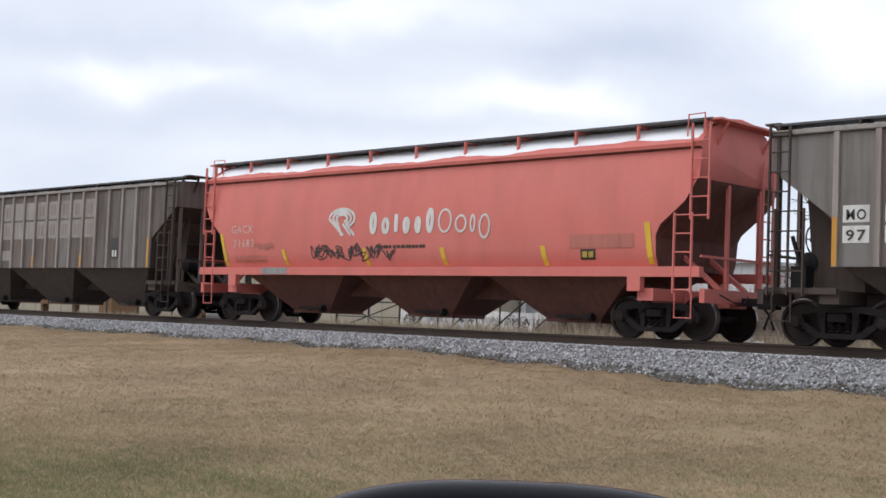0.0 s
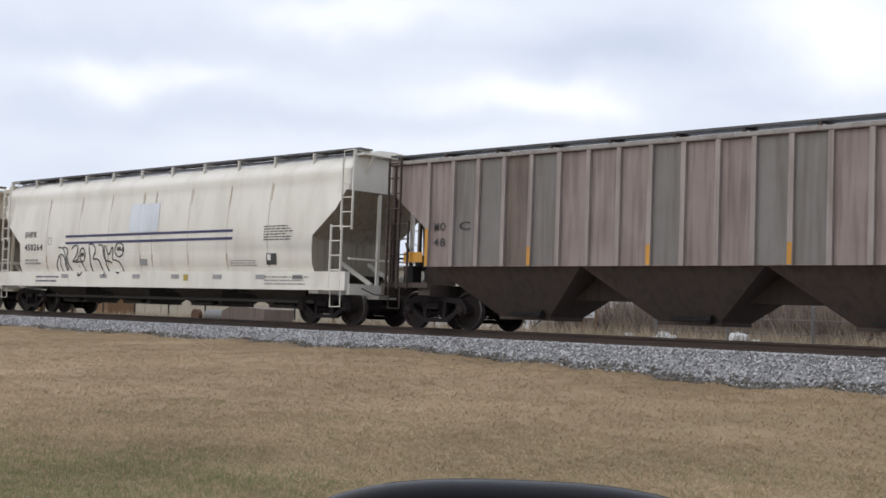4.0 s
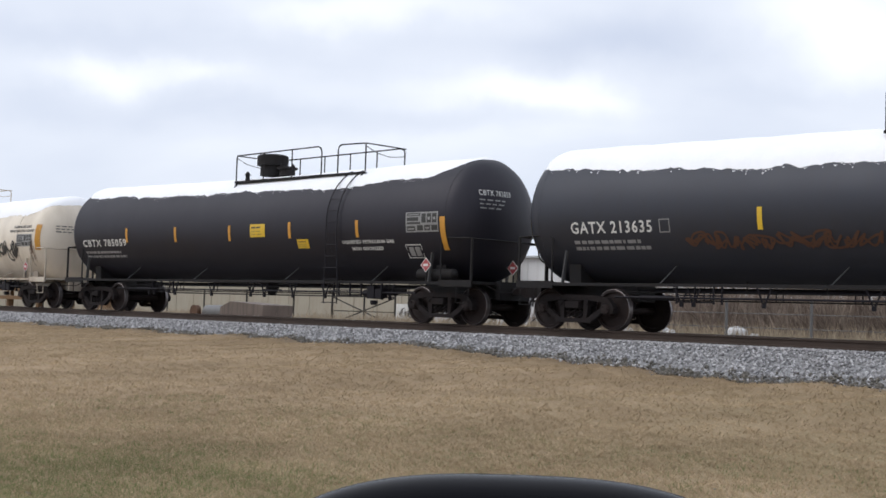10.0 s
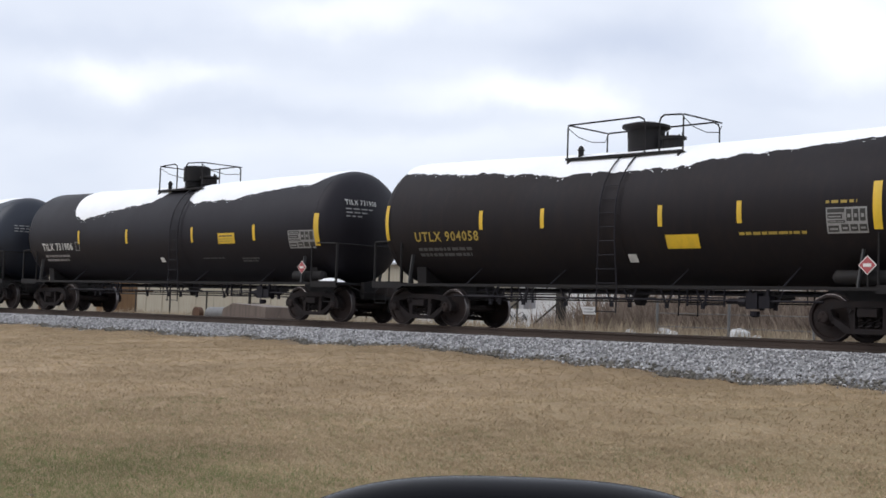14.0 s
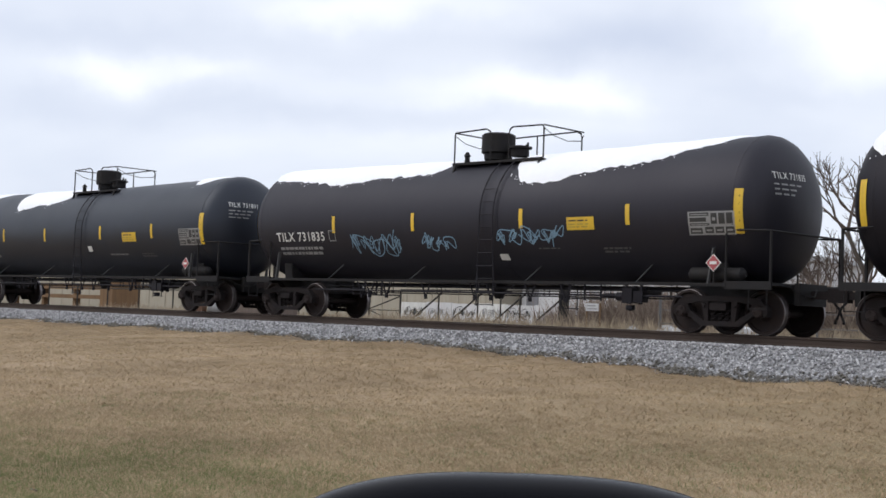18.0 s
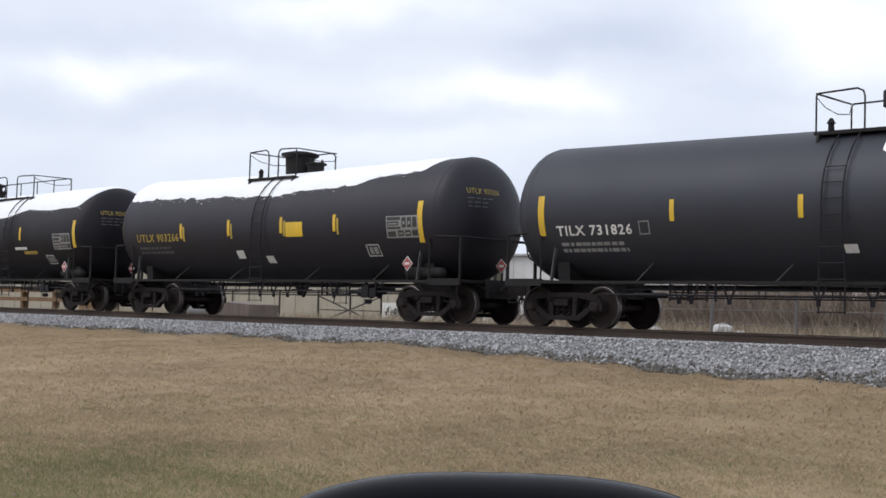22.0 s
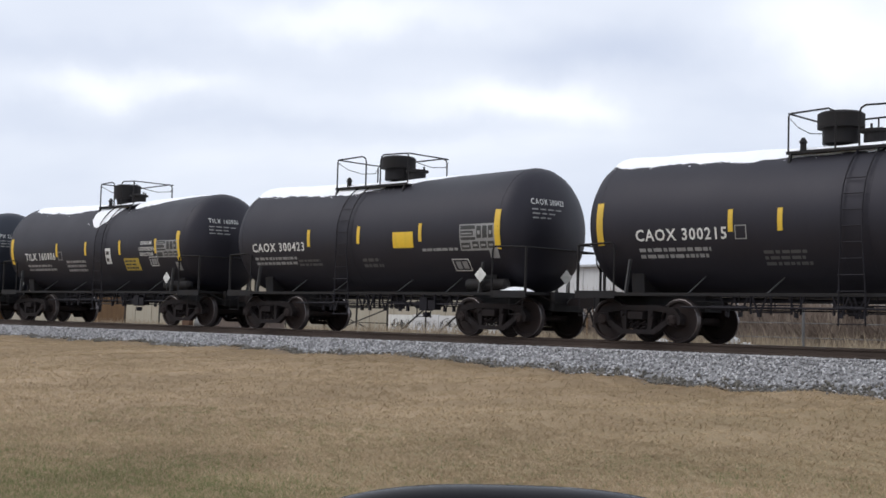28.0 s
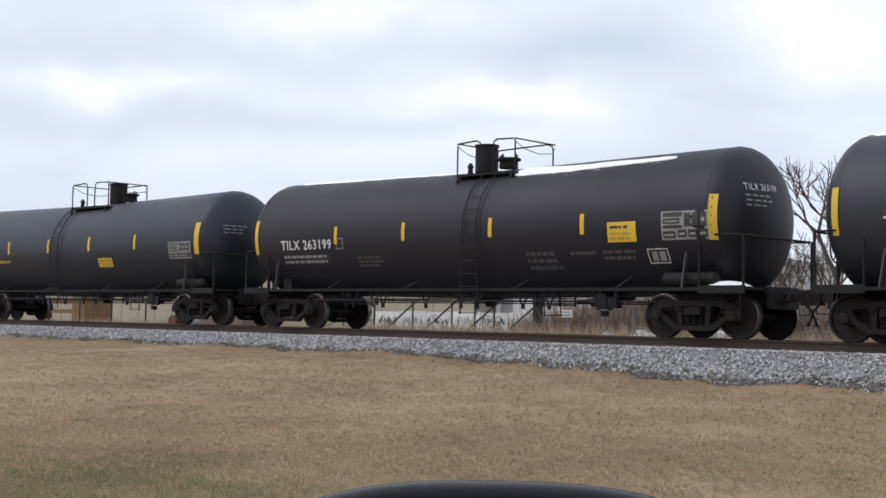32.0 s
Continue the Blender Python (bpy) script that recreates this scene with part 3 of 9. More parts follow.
def build_track():
    xs = [-900, -400, -150, -100] + [-80 + i for i in range(18)] + [-62 + i * 0.2 for i in range(311)] + [4, 10, 20, 60, 150, 400, 900]
    rows = []
    for x in xs:
        zt = toe_z(x) - 0.03
        yt = toe_y(x) - 0.05
        rows.append([(x, yt, zt), (x, 21.78, -0.225), (x, 21.95, -0.215), (x, 25.25, -0.215), (x, 25.45, -0.23), (x, 26.4, zt)])
    V = [p for r in rows for p in r]
    F = [(i * 6 + j, (i + 1) * 6 + j, (i + 1) * 6 + j + 1, i * 6 + j + 1) for i in range(len(xs) - 1) for j in range(5)]
    bed = obj("ballast_bed", mesh_np("ballast_bed", V, F), "ballast_bed")
    tagged(bed, "raised bed of pale grey crushed stone under the track", "track bed", kind="structure")
    # loose stones on the near slope and shoulder
    rng = np.random.default_rng(5)
    ico_v, ico_f = rock_template(rng)
    n = 50000
    x = -52 + 50 * rng.random(n)
    t = rng.random(n) ** 0.8
    zt = np.array([toe_z(a) for a in x]); yt = np.array([toe_y(a) for a in x])
    jit = rng.normal(0, 0.06, n) + 0.10 * np.sin(x * 0.9) + 0.06 * np.sin(x * 2.7)
    y0 = yt - 0.10 + np.where(t < 0.15, jit, 0) - np.where(rng.random(n) < 0.025, 0.7 * rng.random(n) ** 1.5, 0)
    y = y0 + (22.55 - y0) * t
    z = np.where(y < 21.78, zt + (-0.215 - zt) * (y - yt) / (21.78 - yt), -0.215)
    z = np.maximum(z, zt)
    s = 0.014 + 0.023 * rng.random(n) ** 1.5
    P = np.stack([x, y, z + s * 0.35], 1)
    V, F = scatter(ico_v, ico_f, rot3(rng, n) * s[:, None, None], P)
    st = obj("ballast_stones", mesh_np("ballast_stones", V, F), "ballast")
    tagged(st, "loose pale grey crushed-stone ballast along the rails", "ballast", kind="stuff")
    # darker stones along the foot of the slope
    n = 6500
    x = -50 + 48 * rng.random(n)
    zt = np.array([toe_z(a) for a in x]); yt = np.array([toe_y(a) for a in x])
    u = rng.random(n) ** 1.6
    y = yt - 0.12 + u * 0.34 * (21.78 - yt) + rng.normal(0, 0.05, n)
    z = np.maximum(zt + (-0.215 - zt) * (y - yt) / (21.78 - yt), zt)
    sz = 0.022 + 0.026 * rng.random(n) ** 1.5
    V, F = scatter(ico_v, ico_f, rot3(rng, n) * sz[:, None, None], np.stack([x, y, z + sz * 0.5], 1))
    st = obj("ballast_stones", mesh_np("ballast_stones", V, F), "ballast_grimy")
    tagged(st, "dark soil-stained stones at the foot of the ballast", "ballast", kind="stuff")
    prof = [(-0.075, -0.18), (0.075, -0.18), (0.075, -0.165), (0.012, -0.14), (0.012, -0.045), (0.036, -0.035), (0.036, -0.004), (0.028, 0.0), (-0.028, 0.0), (-0.036, -0.004), (-0.036, -0.035), (-0.012, -0.045), (-0.012, -0.14), (-0.075, -0.165)]
    for y, nm in ((TRACK_Y - 0.755, "near"), (TRACK_Y + 0.755, "far")):
        bm = bmesh.new()
        prism(bm, [(y + a, b) for a, b in prof], -900, 900, axis="x")
        fix(bm)
        for f in bm.faces:
            if f.normal.z > 0.9 and f.calc_center_median().z > -0.01:
                f.material_index = 1
        r = part("rail", bm, ["rail_rust", "rail_top"])
        tagged(r, "brown rusted steel rail with a worn shiny head", "rail", group="rails of the track", kind="structure")
    bm = bmesh.new()
    box(bm, -0.11, 0.11, -1.3, 1.3, -0.17, 0.0)
    tie = bpy.data.meshes.new("tie"); bm.to_mesh(tie); bm.free(); tie.materials.append(M["tie_wood"])
    for i in range(130):
        t = new("tie", tie); t.parent = bed
        t.location = (-62 + i * 0.5, TRACK_Y, -0.188)


def rot3(rng, n):
    q = rng.normal(size=(n, 4)); q /= np.linalg.norm(q, axis=1)[:, None]
    w, x, y, z = q.T
    return np.stack([1 - 2 * (y * y + z * z), 2 * (x * y - z * w), 2 * (x * z + y * w), 2 * (x * y + z * w), 1 - 2 * (x * x + z * z), 2 * (y * z - x * w), 2 * (x * z - y * w), 2 * (y * z + x * w), 1 - 2 * (x * x + y * y)], 1).reshape(n, 3, 3)


def rock_template(rng):
    v = np.array([(1, 0, 0), (-1, 0, 0), (0, 1, 0), (0, -1, 0), (0, 0, 0.8), (0, 0, -0.8), (0.6, 0.6, 0.5), (-0.6, 0.55, -0.5), (0.55, -0.6, 0.5)], float)
    f = [(0, 6, 4), (0, 2, 6), (6, 2, 4), (2, 1, 4), (1, 3, 4), (3, 8, 4), (8, 0, 4), (8, 3, 0), (2, 0, 5), (1, 7, 5), (7, 2, 5), (2, 7, 1), (3, 1, 5), (0, 3, 5)]
    return v * np.array([1.25, 1.0, 0.85]), f


build_track()


# ---- running gear shared by all cars ----
MESH = {}


def shared(key, make, materials, smooth=False):
    if key not in MESH:
        bm = bmesh.new()
        make(bm)
        fix(bm)
        me = bpy.data.meshes.new(key)
        bm.to_mesh(me); bm.free()
        for m in materials:
            me.materials.append(M[m])
        if smooth:
            me.polygons.foreach_set("use_smooth", [True] * len(me.polygons))
            me.set_sharp_from_angle(angle=radians(38))
        MESH[key] = me
    return MESH[key]


def child(name, me, parent, loc=(0, 0, 0), rz=0.0, label=""):
    o = new(name, me)
    o.parent, o.location = parent, loc
    o.rotation_euler = (0, 0, rz)
    if label:
        o["label"] = label
    return o


def m_wheelset(bm):
    for s in (1, -1):
        prof = [(-0.085, 0.09), (-0.085, 0.13), (-0.045, 0.16), (-0.012, 0.37), (-0.065, 0.385), (-0.068, 0.470), (-0.05, 0.483), (-0.035, 0.465), (0.062, 0.453), (0.070, 0.441), (0.070, 0.388), (0.022, 0.372), (0.030, 0.17), (0.085, 0.14), (0.088, 0.09)]
        lathe(bm, [(s * (0.755 + a), r) for a, r in prof], seg=26, mats=[0, 0, 0, 0, 0, 0, 0, 1, 1, 0, 0, 0, 0, 0])
        lathe(bm, [(s * 0.83, 0.085), (s * 0.90, 0.10), (s * 0.94, 0.115), (s * 1.10, 0.115), (s * 1.12, 0.10), (s * 1.13, 0.06)], seg=16)
        for k in range(3):
            a = k * 2 * math.pi / 3
            lathe(bm, [(s * 1.11, 0.024), (s * 1.15, 0.022)], seg=6, centre=(0.068 * math.cos(a), 0, 0.068 * math.sin(a)))
    lathe(bm, [(-0.84, 0.085), (-0.1, 0.078), (0.1, 0.078), (0.84, 0.085)], seg=12)


def m_side_frame(bm):
    y = 0.07
    prism(bm, [(-1.02, 0.60), (-0.92, 0.72), (-0.45, 0.77), (0.45, 0.77), (0.92, 0.72), (1.02, 0.60), (0.80, 0.60), (0.42, 0.655), (-0.42, 0.655), (-0.80, 0.60)], -y, y)
    prism(bm, [(-0.46, 0.16), (0.46, 0.16), (0.52, 0.26), (-0.52, 0.26)], -y, y)
    for s in (1, -1):
        prism(bm, [(s * 0.46, 0.16), (s * 0.80, 0.40), (s * 0.86, 0.60), (s * 0.76, 0.61), (s * 0.70, 0.46), (s * 0.38, 0.27)], -y * 0.9, y * 0.9)
        prism(bm, [(s * 0.27, 0.25), (s * 0.36, 0.25), (s * 0.42, 0.67), (s * 0.27, 0.67)], -y * 0.9, y * 0.9)
        prism(bm, [(s * 0.76, 0.58), (s * 1.04, 0.60), (s * 1.10, 0.50), (s * 1.08, 0.37), (s * 1.00, 0.37), (s * 1.00, 0.53), (s * 0.78, 0.53), (s * 0.78, 0.40), (s * 0.72, 0.42)], -y * 1.2, y * 1.2)
        prism(bm, [(s * 0.30, 0.60), (s * 0.42, 0.66), (s * 0.42, 0.60), (s * 0.36, 0.54)], -y * 1.4, y * 1.4)


def m_springs(bm):
    for i in (0,):
        pts = [(i * 0.16 + 0.065 * math.cos(a * 0.9), 0.065 * math.sin(a * 0.9), 0.265 + a * 0.0078) for a in range(0, 32, 2)]
        pipe(bm, pts, 0.017, 4)


def m_bolster(bm):
    prism(bm, [(-1.14, 0.48), (1.14, 0.48), (1.14, 0.62), (0.6, 0.74), (-0.6, 0.74), (-1.14, 0.62)], -0.19, 0.19, axis="x")
    lathe(bm, [(0.73, 0.2), (0.80, 0.2)], axis="z", seg=16)
    for s in (1, -1):
        beam(bm, (s * 0.36, -0.7, 0.40), (s * 0.36, 0.7, 0.40), 0.07, 0.10)
        for k in (1, -1):
            box(bm, s * 0.36 - 0.05, s * 0.36 + 0.08, k * 0.72 - 0.06, k * 0.72 + 0.06, 0.30, 0.52)


WHEELS = []       # wheelset, its car's number


def bogie(car, x, number):
    b = child("bogie", shared("bogie", m_bolster, ["truck_iron"]), car, (x, 0, 0), label="dirty rust-brown cast bogie with two axles")
    for s in (1, -1):
        child("side_frame", shared("side_frame", m_side_frame, ["truck_iron"]), b, (0, s * 1.0, 0))
        for i in (-1, 0, 1):
            child("spring", shared("spring", m_springs, ["truck_iron"]), b, (i * 0.16, s * 1.0, 0))
        w = child("wheelset", shared("wheelset", m_wheelset, ["wheel_steel", "tread_steel"], True), b, (s * 0.889, 0, 0.457))
        WHEELS.append((w, number, s * 0.889))
    return b


def m_coupler2(bm):
    box(bm, -1.0, -0.18, -0.09, 0.09, 0.76, 0.92)
    lo = [(-0.22, -0.10), (0.0, -0.16), (0.09, -0.14), (0.09, -0.05), (0.0, -0.02), (0.02, 0.06), (0.09, 0.10), (0.05, 0.17), (-0.22, 0.14)]
    a = [bm.verts.new((x, y, 0.70)) for x, y in lo]
    b = [bm.verts.new((x, y, 0.98)) for x, y in lo]
    bm.faces.new(a); bm.faces.new(b[::-1])
    for i in range(len(lo)):
        j = (i + 1) % len(lo)
        bm.faces.new((a[j], a[i], b[i], b[j]))


def m_hose(bm):
    pipe(bm, [(-0.30, 0.30, 0.72), (-0.18, 0.30, 0.60), (-0.08, 0.26, 0.40), (0.0, 0.2, 0.30), (0.02, 0.12, 0.30)], 0.026, 6)
    pipe(bm, [(-0.45, -0.10, 0.95), (-0.30, -0.45, 0.80), (-0.28, -0.9, 0.80), (-0.40, -1.25, 0.95)], 0.014, 5)


def car_ends(car, L, mats=("steel_black",)):
    for s in (1, -1):
        child("coupler", shared("coupler", m_coupler2, ["truck_iron"]), car, (s * L / 2, 0, 0), 0 if s > 0 else math.pi, "rust-brown knuckle coupler")
        child("brake_hose", shared("brake_hose", m_hose, ["steel_black"]), car, (s * L / 2, 0, 0), 0 if s > 0 else math.pi, "hanging black rubber brake hose")


# ---- writing and marks on curved sides ----
TEXTS = {}


def text_verts(s, size, bold=0.0):
    """Flat outlines of s in Blender's own font: vertices and faces."""
    key = (s, size, bold)
    if key not in TEXTS:
        cu = bpy.data.curves.new("text", "FONT")
        cu.body, cu.size, cu.offset, cu.resolution_u = s, size, bold, 2
        cu.space_character = 1.15
        o = bpy.data.objects.new("text", cu)
        scene.collection.objects.link(o)
        me = bpy.data.meshes.new_from_object(o)
        TEXTS[key] = ([tuple(v.co) for v in me.vertices], [tuple(p.vertices) for p in me.polygons])
        bpy.data.objects.remove(o); bpy.data.curves.remove(cu); bpy.data.meshes.remove(me)
    return TEXTS[key]


class Side:
    """The near side of a car as a sheet: (x along the car, height) to a point just off the surface."""
    def __init__(self, outline, lift=0.008):
        self.outline, self.lift = outline, lift

    def at(self, x, z, lift=None):
        y = self.outline(x, z)
        return (x, y - (lift if lift is not None else self.lift), z)


def mark_text(car, side, s, x, z, size, material, name="reporting_mark", bold=0.0, stretch=1.0, label=""):
    V, F = text_verts(s, size, bold)
    if not V:
        return
    V = [side.at(x + a * stretch, z + b) for a, b, _ in V]
    me = bpy.data.meshes.new(name)
    me.from_pydata(V, [], F)
    return obj(name, me, material, car, label)


def patch(bm, side, x0, x1, z0, z1, n=6, skew=0.0, mi=0, lift=None):
    rows = []
    for i in range(n + 1):
        z = z0 + (z1 - z0) * i / n
        sk = skew * i / n
        rows.append([bm.verts.new(side.at(x0 + sk, z, lift)), bm.verts.new(side.at(x1 + sk, z, lift))])
    for a, b in zip(rows, rows[1:]):
        bm.faces.new((a[0], a[1], b[1], b[0])).material_index = mi


def mark_panel(car, side, x0, x1, z0, z1, material, name="reflector", n=6, skew=0.0, label="", lift=None):
    bm = bmesh.new()
    patch(bm, side, x0, x1, z0, z1, n, skew, lift=lift)
    return part(name, bm, material, car, label)


def mark_bars(car, side, x0, x1, z0, z1, rows, material, name="small_lettering", seed=1, fill=0.55, label=""):
    """Writing too small to read: broken bars in rows."""
    rng = random.Random(seed)
    h = (z1 - z0) / rows
    for r in range(rows):
        bm = bmesh.new()
        z = z1 - (r + 1) * h
        x = x0
        end = x1 - rng.random() * 0.25 * (x1 - x0)
        while x < end:
            w = min(end - x, rng.uniform(0.06, 0.22))
            patch(bm, side, x, x + w, z + h * 0.2, z + h * (0.2 + fill), 1)
            x += w + rng.uniform(0.02, 0.05)
        part(name, bm, material, car, label)


def ribbon(bm, side, pts, w, mi=0, lift=0.012):
    """A painted stroke along (x, z) points."""
    n = len(pts)
    prev = None
    for i in range(n):
        ax, az = pts[max(i - 1, 0)]
        bx, bz = pts[min(i + 1, n - 1)]
        dx, dz = bx - ax, bz - az
        d = math.hypot(dx, dz) or 1
        ox, oz = -dz / d * w / 2, dx / d * w / 2
        x, z = pts[i]
        up = lift + 0.006 * i / n
        cur = (bm.verts.new(side.at(x + ox, z + oz, up)), bm.verts.new(side.at(x - ox, z - oz, up)))
        if prev:
            bm.faces.new((prev[0], prev[1], cur[1], cur[0])).material_index = mi
        prev = cur


def scribble(car, side, x0, x1, z0, z1, material, seed, strokes=8, w=0.03, label="sprayed graffiti scrawl"):
    """Illegible sprayed loops."""
    rng = random.Random(seed)
    bm = bmesh.new()
    pts = []
    for k in range(strokes):
        cx = x0 + (x1 - x0) * (k + 0.5) / strokes
        rx = (x1 - x0) / strokes * rng.uniform(0.42, 0.62)
        for i in range(8):
            up = (i + k) % 2
            pts.append((cx + rx * rng.uniform(-1.5, 1.5), (z1 if up else z0) + (z0 - z1 if up else z1 - z0) * rng.uniform(0, 0.42)))
    for _ in range(2):       # soften the corners
        q = [pts[0]]
        for (ax, az), (bx, bz) in zip(pts, pts[1:]):
            q += [(ax * 0.8 + bx * 0.2, az * 0.8 + bz * 0.2), (ax * 0.2 + bx * 0.8, az * 0.2 + bz * 0.8)]
        pts = q + [pts[-1]]
    ribbon(bm, side, pts, w * 0.7)
    return part("graffiti", bm, material, car, label)


# ---- tank cars ----
class Tank:
    """A cylinder on saddles whose halves fall a little towards the middle."""
    def __init__(self, L, R, top, rear, front, dip):
        self.L, self.R, self.dip = L, R, dip
        self.zc, self.head = top - R, R * 0.52
        self.half, self.x0 = L / 2 - (rear + front) / 2, (rear - front) / 2

    def mid(self, x):
        k = min(1.0, abs(x - self.x0) / (self.half - self.head))
        return self.zc - self.dip * (1 - k)

    def rad(self, x):
        e = abs(x - self.x0) - (self.half - self.head)
        return self.R if e <= 0 else self.R * math.sqrt(max(0.0, 1 - (e / self.head) ** 2))

    def near(self, x, z):
        d = z - self.mid(x)
        r = self.rad(x)
        return -math.sqrt(max(0.0, r * r - d * d))


def tank_shell(bm, T, seg=56):
    xs = []
    e0 = T.half - T.head
    for i in range(9):
        a = math.pi / 2 * (1 - i / 8)
        xs.append(-(e0 + T.head * math.sin(a)))
    xs += [-e0 + 2 * e0 * i / 12 for i in range(1, 12)]
    xs += [-x for x in reversed(xs[:9])]
    xs = [x + T.x0 for x in xs]
    rings = []
    for x in xs:
        r, z = max(0.02, T.rad(x)), T.mid(x)
        rings.append([bm.verts.new((x, r * math.cos(2 * math.pi * k / seg), z + r * math.sin(2 * math.pi * k / seg))) for k in range(seg)])
    for a, b in zip(rings, rings[1:]):
        for k in range(seg):
            bm.faces.new((a[k], a[(k + 1) % seg], b[(k + 1) % seg], b[k]))
    bm.faces.new(rings[0][::-1]); bm.faces.new(rings[-1])


def hoop(bm, T, x, w, t, a0=0, a1=360, seg=48, mi=0):
    """A flat band round the tank at x."""
    n = max(4, int(seg * (a1 - a0) / 360))
    rows = []
    for i in range(n + 1):
        a = radians(a0 + (a1 - a0) * i / n)
        rows.append([bm.verts.new((x + s * w / 2, -(T.R + d) * math.sin(a), T.mid(x) + (T.R + d) * math.cos(a))) for s, d in ((-1, -0.01), (-1, t), (1, t), (1, -0.01))])
    for p, q in zip(rows, rows[1:]):
        for k in range(3):
            bm.faces.new((p[k], p[k + 1], q[k + 1], q[k])).material_index = mi


def snow_sheet(bm, T, x0, x1, near, far=-70, seed=0, thick=0.045, rag=5.0):
    """Snow lying on top of the tank between x0 and x1, down to `near` degrees from the crest on the near side (a number, or rows of (x, degrees))."""
    if not isinstance(near, (list, tuple)):
        near = [(x0, near), (x1, near)]
    xs_, as_ = zip(*near)
    nx = max(6, int((x1 - x0) / 0.06))
    na = 20
    rng = np.random.default_rng(seed)
    edge = np.interp(np.linspace(x0, x1, nx + 1), xs_, as_)
    wob = np.zeros(nx + 1)
    for f, amp in ((0.8, 0.6), (2.1, 0.4)):
        wob += amp * np.sin(np.linspace(x0, x1, nx + 1) * f + rng.uniform(0, 6))
    wob += np.array([0.9 * noise.noise((x * 2.3, seed, 0.5)) + 0.7 * noise.noise((x * 6.5, seed, 4.5)) + 0.45 * noise.noise((x * 15, seed, 8.5)) for x in np.linspace(x0, x1, nx + 1)])
    edge = edge + rag * 0.5 * wob + rng.normal(0, rag * 0.05, nx + 1)
    upper = np.interp(np.linspace(x0, x1, nx + 1), *zip(*far)) if isinstance(far, (list, tuple)) else np.full(nx + 1, far)
    upper = upper + np.where(upper > -40, rag * 0.4 * np.roll(wob, 7), 0)
    for _ in range(int((x1 - x0) * 5)):       # specks and crumbs below the edge
        i = int(rng.integers(2, nx - 2)) if nx > 6 else 3
        x, a = x0 + (x1 - x0) * i / nx, edge[i] + 0.8 + abs(rng.normal(0, 1.8))
        w, h = rng.uniform(0.01, 0.045), rng.uniform(0.25, 0.8)
        ring = []
        for k in range(6):
            q, m = k * math.pi / 3, rng.uniform(0.5, 1.0)
            b = radians(a + h * m * math.sin(q))
            xx = x + w * m * math.cos(q)
            r = T.rad(xx) + 0.012
            ring.append(bm.verts.new((xx, -r * math.sin(b), T.mid(xx) + r * math.cos(b))))
        bm.faces.new(ring)
    rows = []
    for i in range(nx + 1):
        x = x0 + (x1 - x0) * i / nx
        far = upper[i]
        endk = min(1.0, min(i, nx - i) / 3.0)
        row = []
        for j in range(na + 1):
            u = j / na
            k2 = min(1.0, min(i, nx - i) * (x1 - x0) / nx / 0.6)
            ed = far + (edge[i] - far) * (0.72 + 0.28 * math.sqrt(k2 * (2 - k2)))
            a = radians(far + (ed - far) * u)
            k = min(1.0, (1 - u) * 12, u * 7) ** 0.5 * endk ** 0.5
            h = thick * k * (0.8 + 0.4 * noise.noise((x * 1.1, a * 2.0, seed)))
            r = T.rad(x) + 0.004 + h
            row.append(bm.verts.new((x, -r * math.sin(a), T.mid(x) + r * math.cos(a))))
        rows.append(row)
    for p, q in zip(rows, rows[1:]):
        for j in range(na):
            bm.faces.new((p[j], q[j], q[j + 1], p[j + 1]))


def m_brake_wheel(bm):
    pipe(bm, [(0, 0.27 * math.cos(a), 0.27 * math.sin(a)) for a in [2 * math.pi * k / 16 for k in range(17)]], 0.018, 5)
    for k in range(3):
        a = 2 * math.pi / 3 * k
        pipe(bm, [(0.02, 0, 0), (0, 0.27 * math.cos(a), 0.27 * math.sin(a))], 0.014, 5)
    beam(bm, (0.03, 0, 0.1), (0.03, 0, -0.75), 0.05)


def snow_slab(bm, T, corners, seed, thick=0.07):
    """A slipped slab of snow: four corners as (x, degrees from the crest), rough edges, rounded rim."""
    n = 12
    (xa, a0), (xb, b0), (xc, c0), (xd, d0) = corners
    rows = []
    for i in range(n + 1):
        u = i / n
        row = []
        for j in range(n + 1):
            v = j / n
            x = (xa * (1 - u) + xb * u) * (1 - v) + (xd * (1 - u) + xc * u) * v
            a = (a0 * (1 - u) + b0 * u) * (1 - v) + (d0 * (1 - u) + c0 * u) * v
            x += 0.07 * noise.noise((u * 6, v * 6, seed)); a += 3.0 * noise.noise((u * 6, v * 6, seed + 9))
            k = min(1.0, 4 * u, 4 * (1 - u), 4 * v, 4 * (1 - v)) ** 0.5
            r = T.rad(x) + 0.004 + thick * k * (0.8 + 0.4 * noise.noise((x * 2, a * 0.1, seed)))
            row.append(bm.verts.new((x, -r * math.sin(radians(a)), T.mid(x) + r * math.cos(radians(a)))))
        rows.append(row)
    for p, q in zip(rows, rows[1:]):
        for j in range(n):
            bm.faces.new((p[j], q[j], q[j + 1], p[j + 1]))


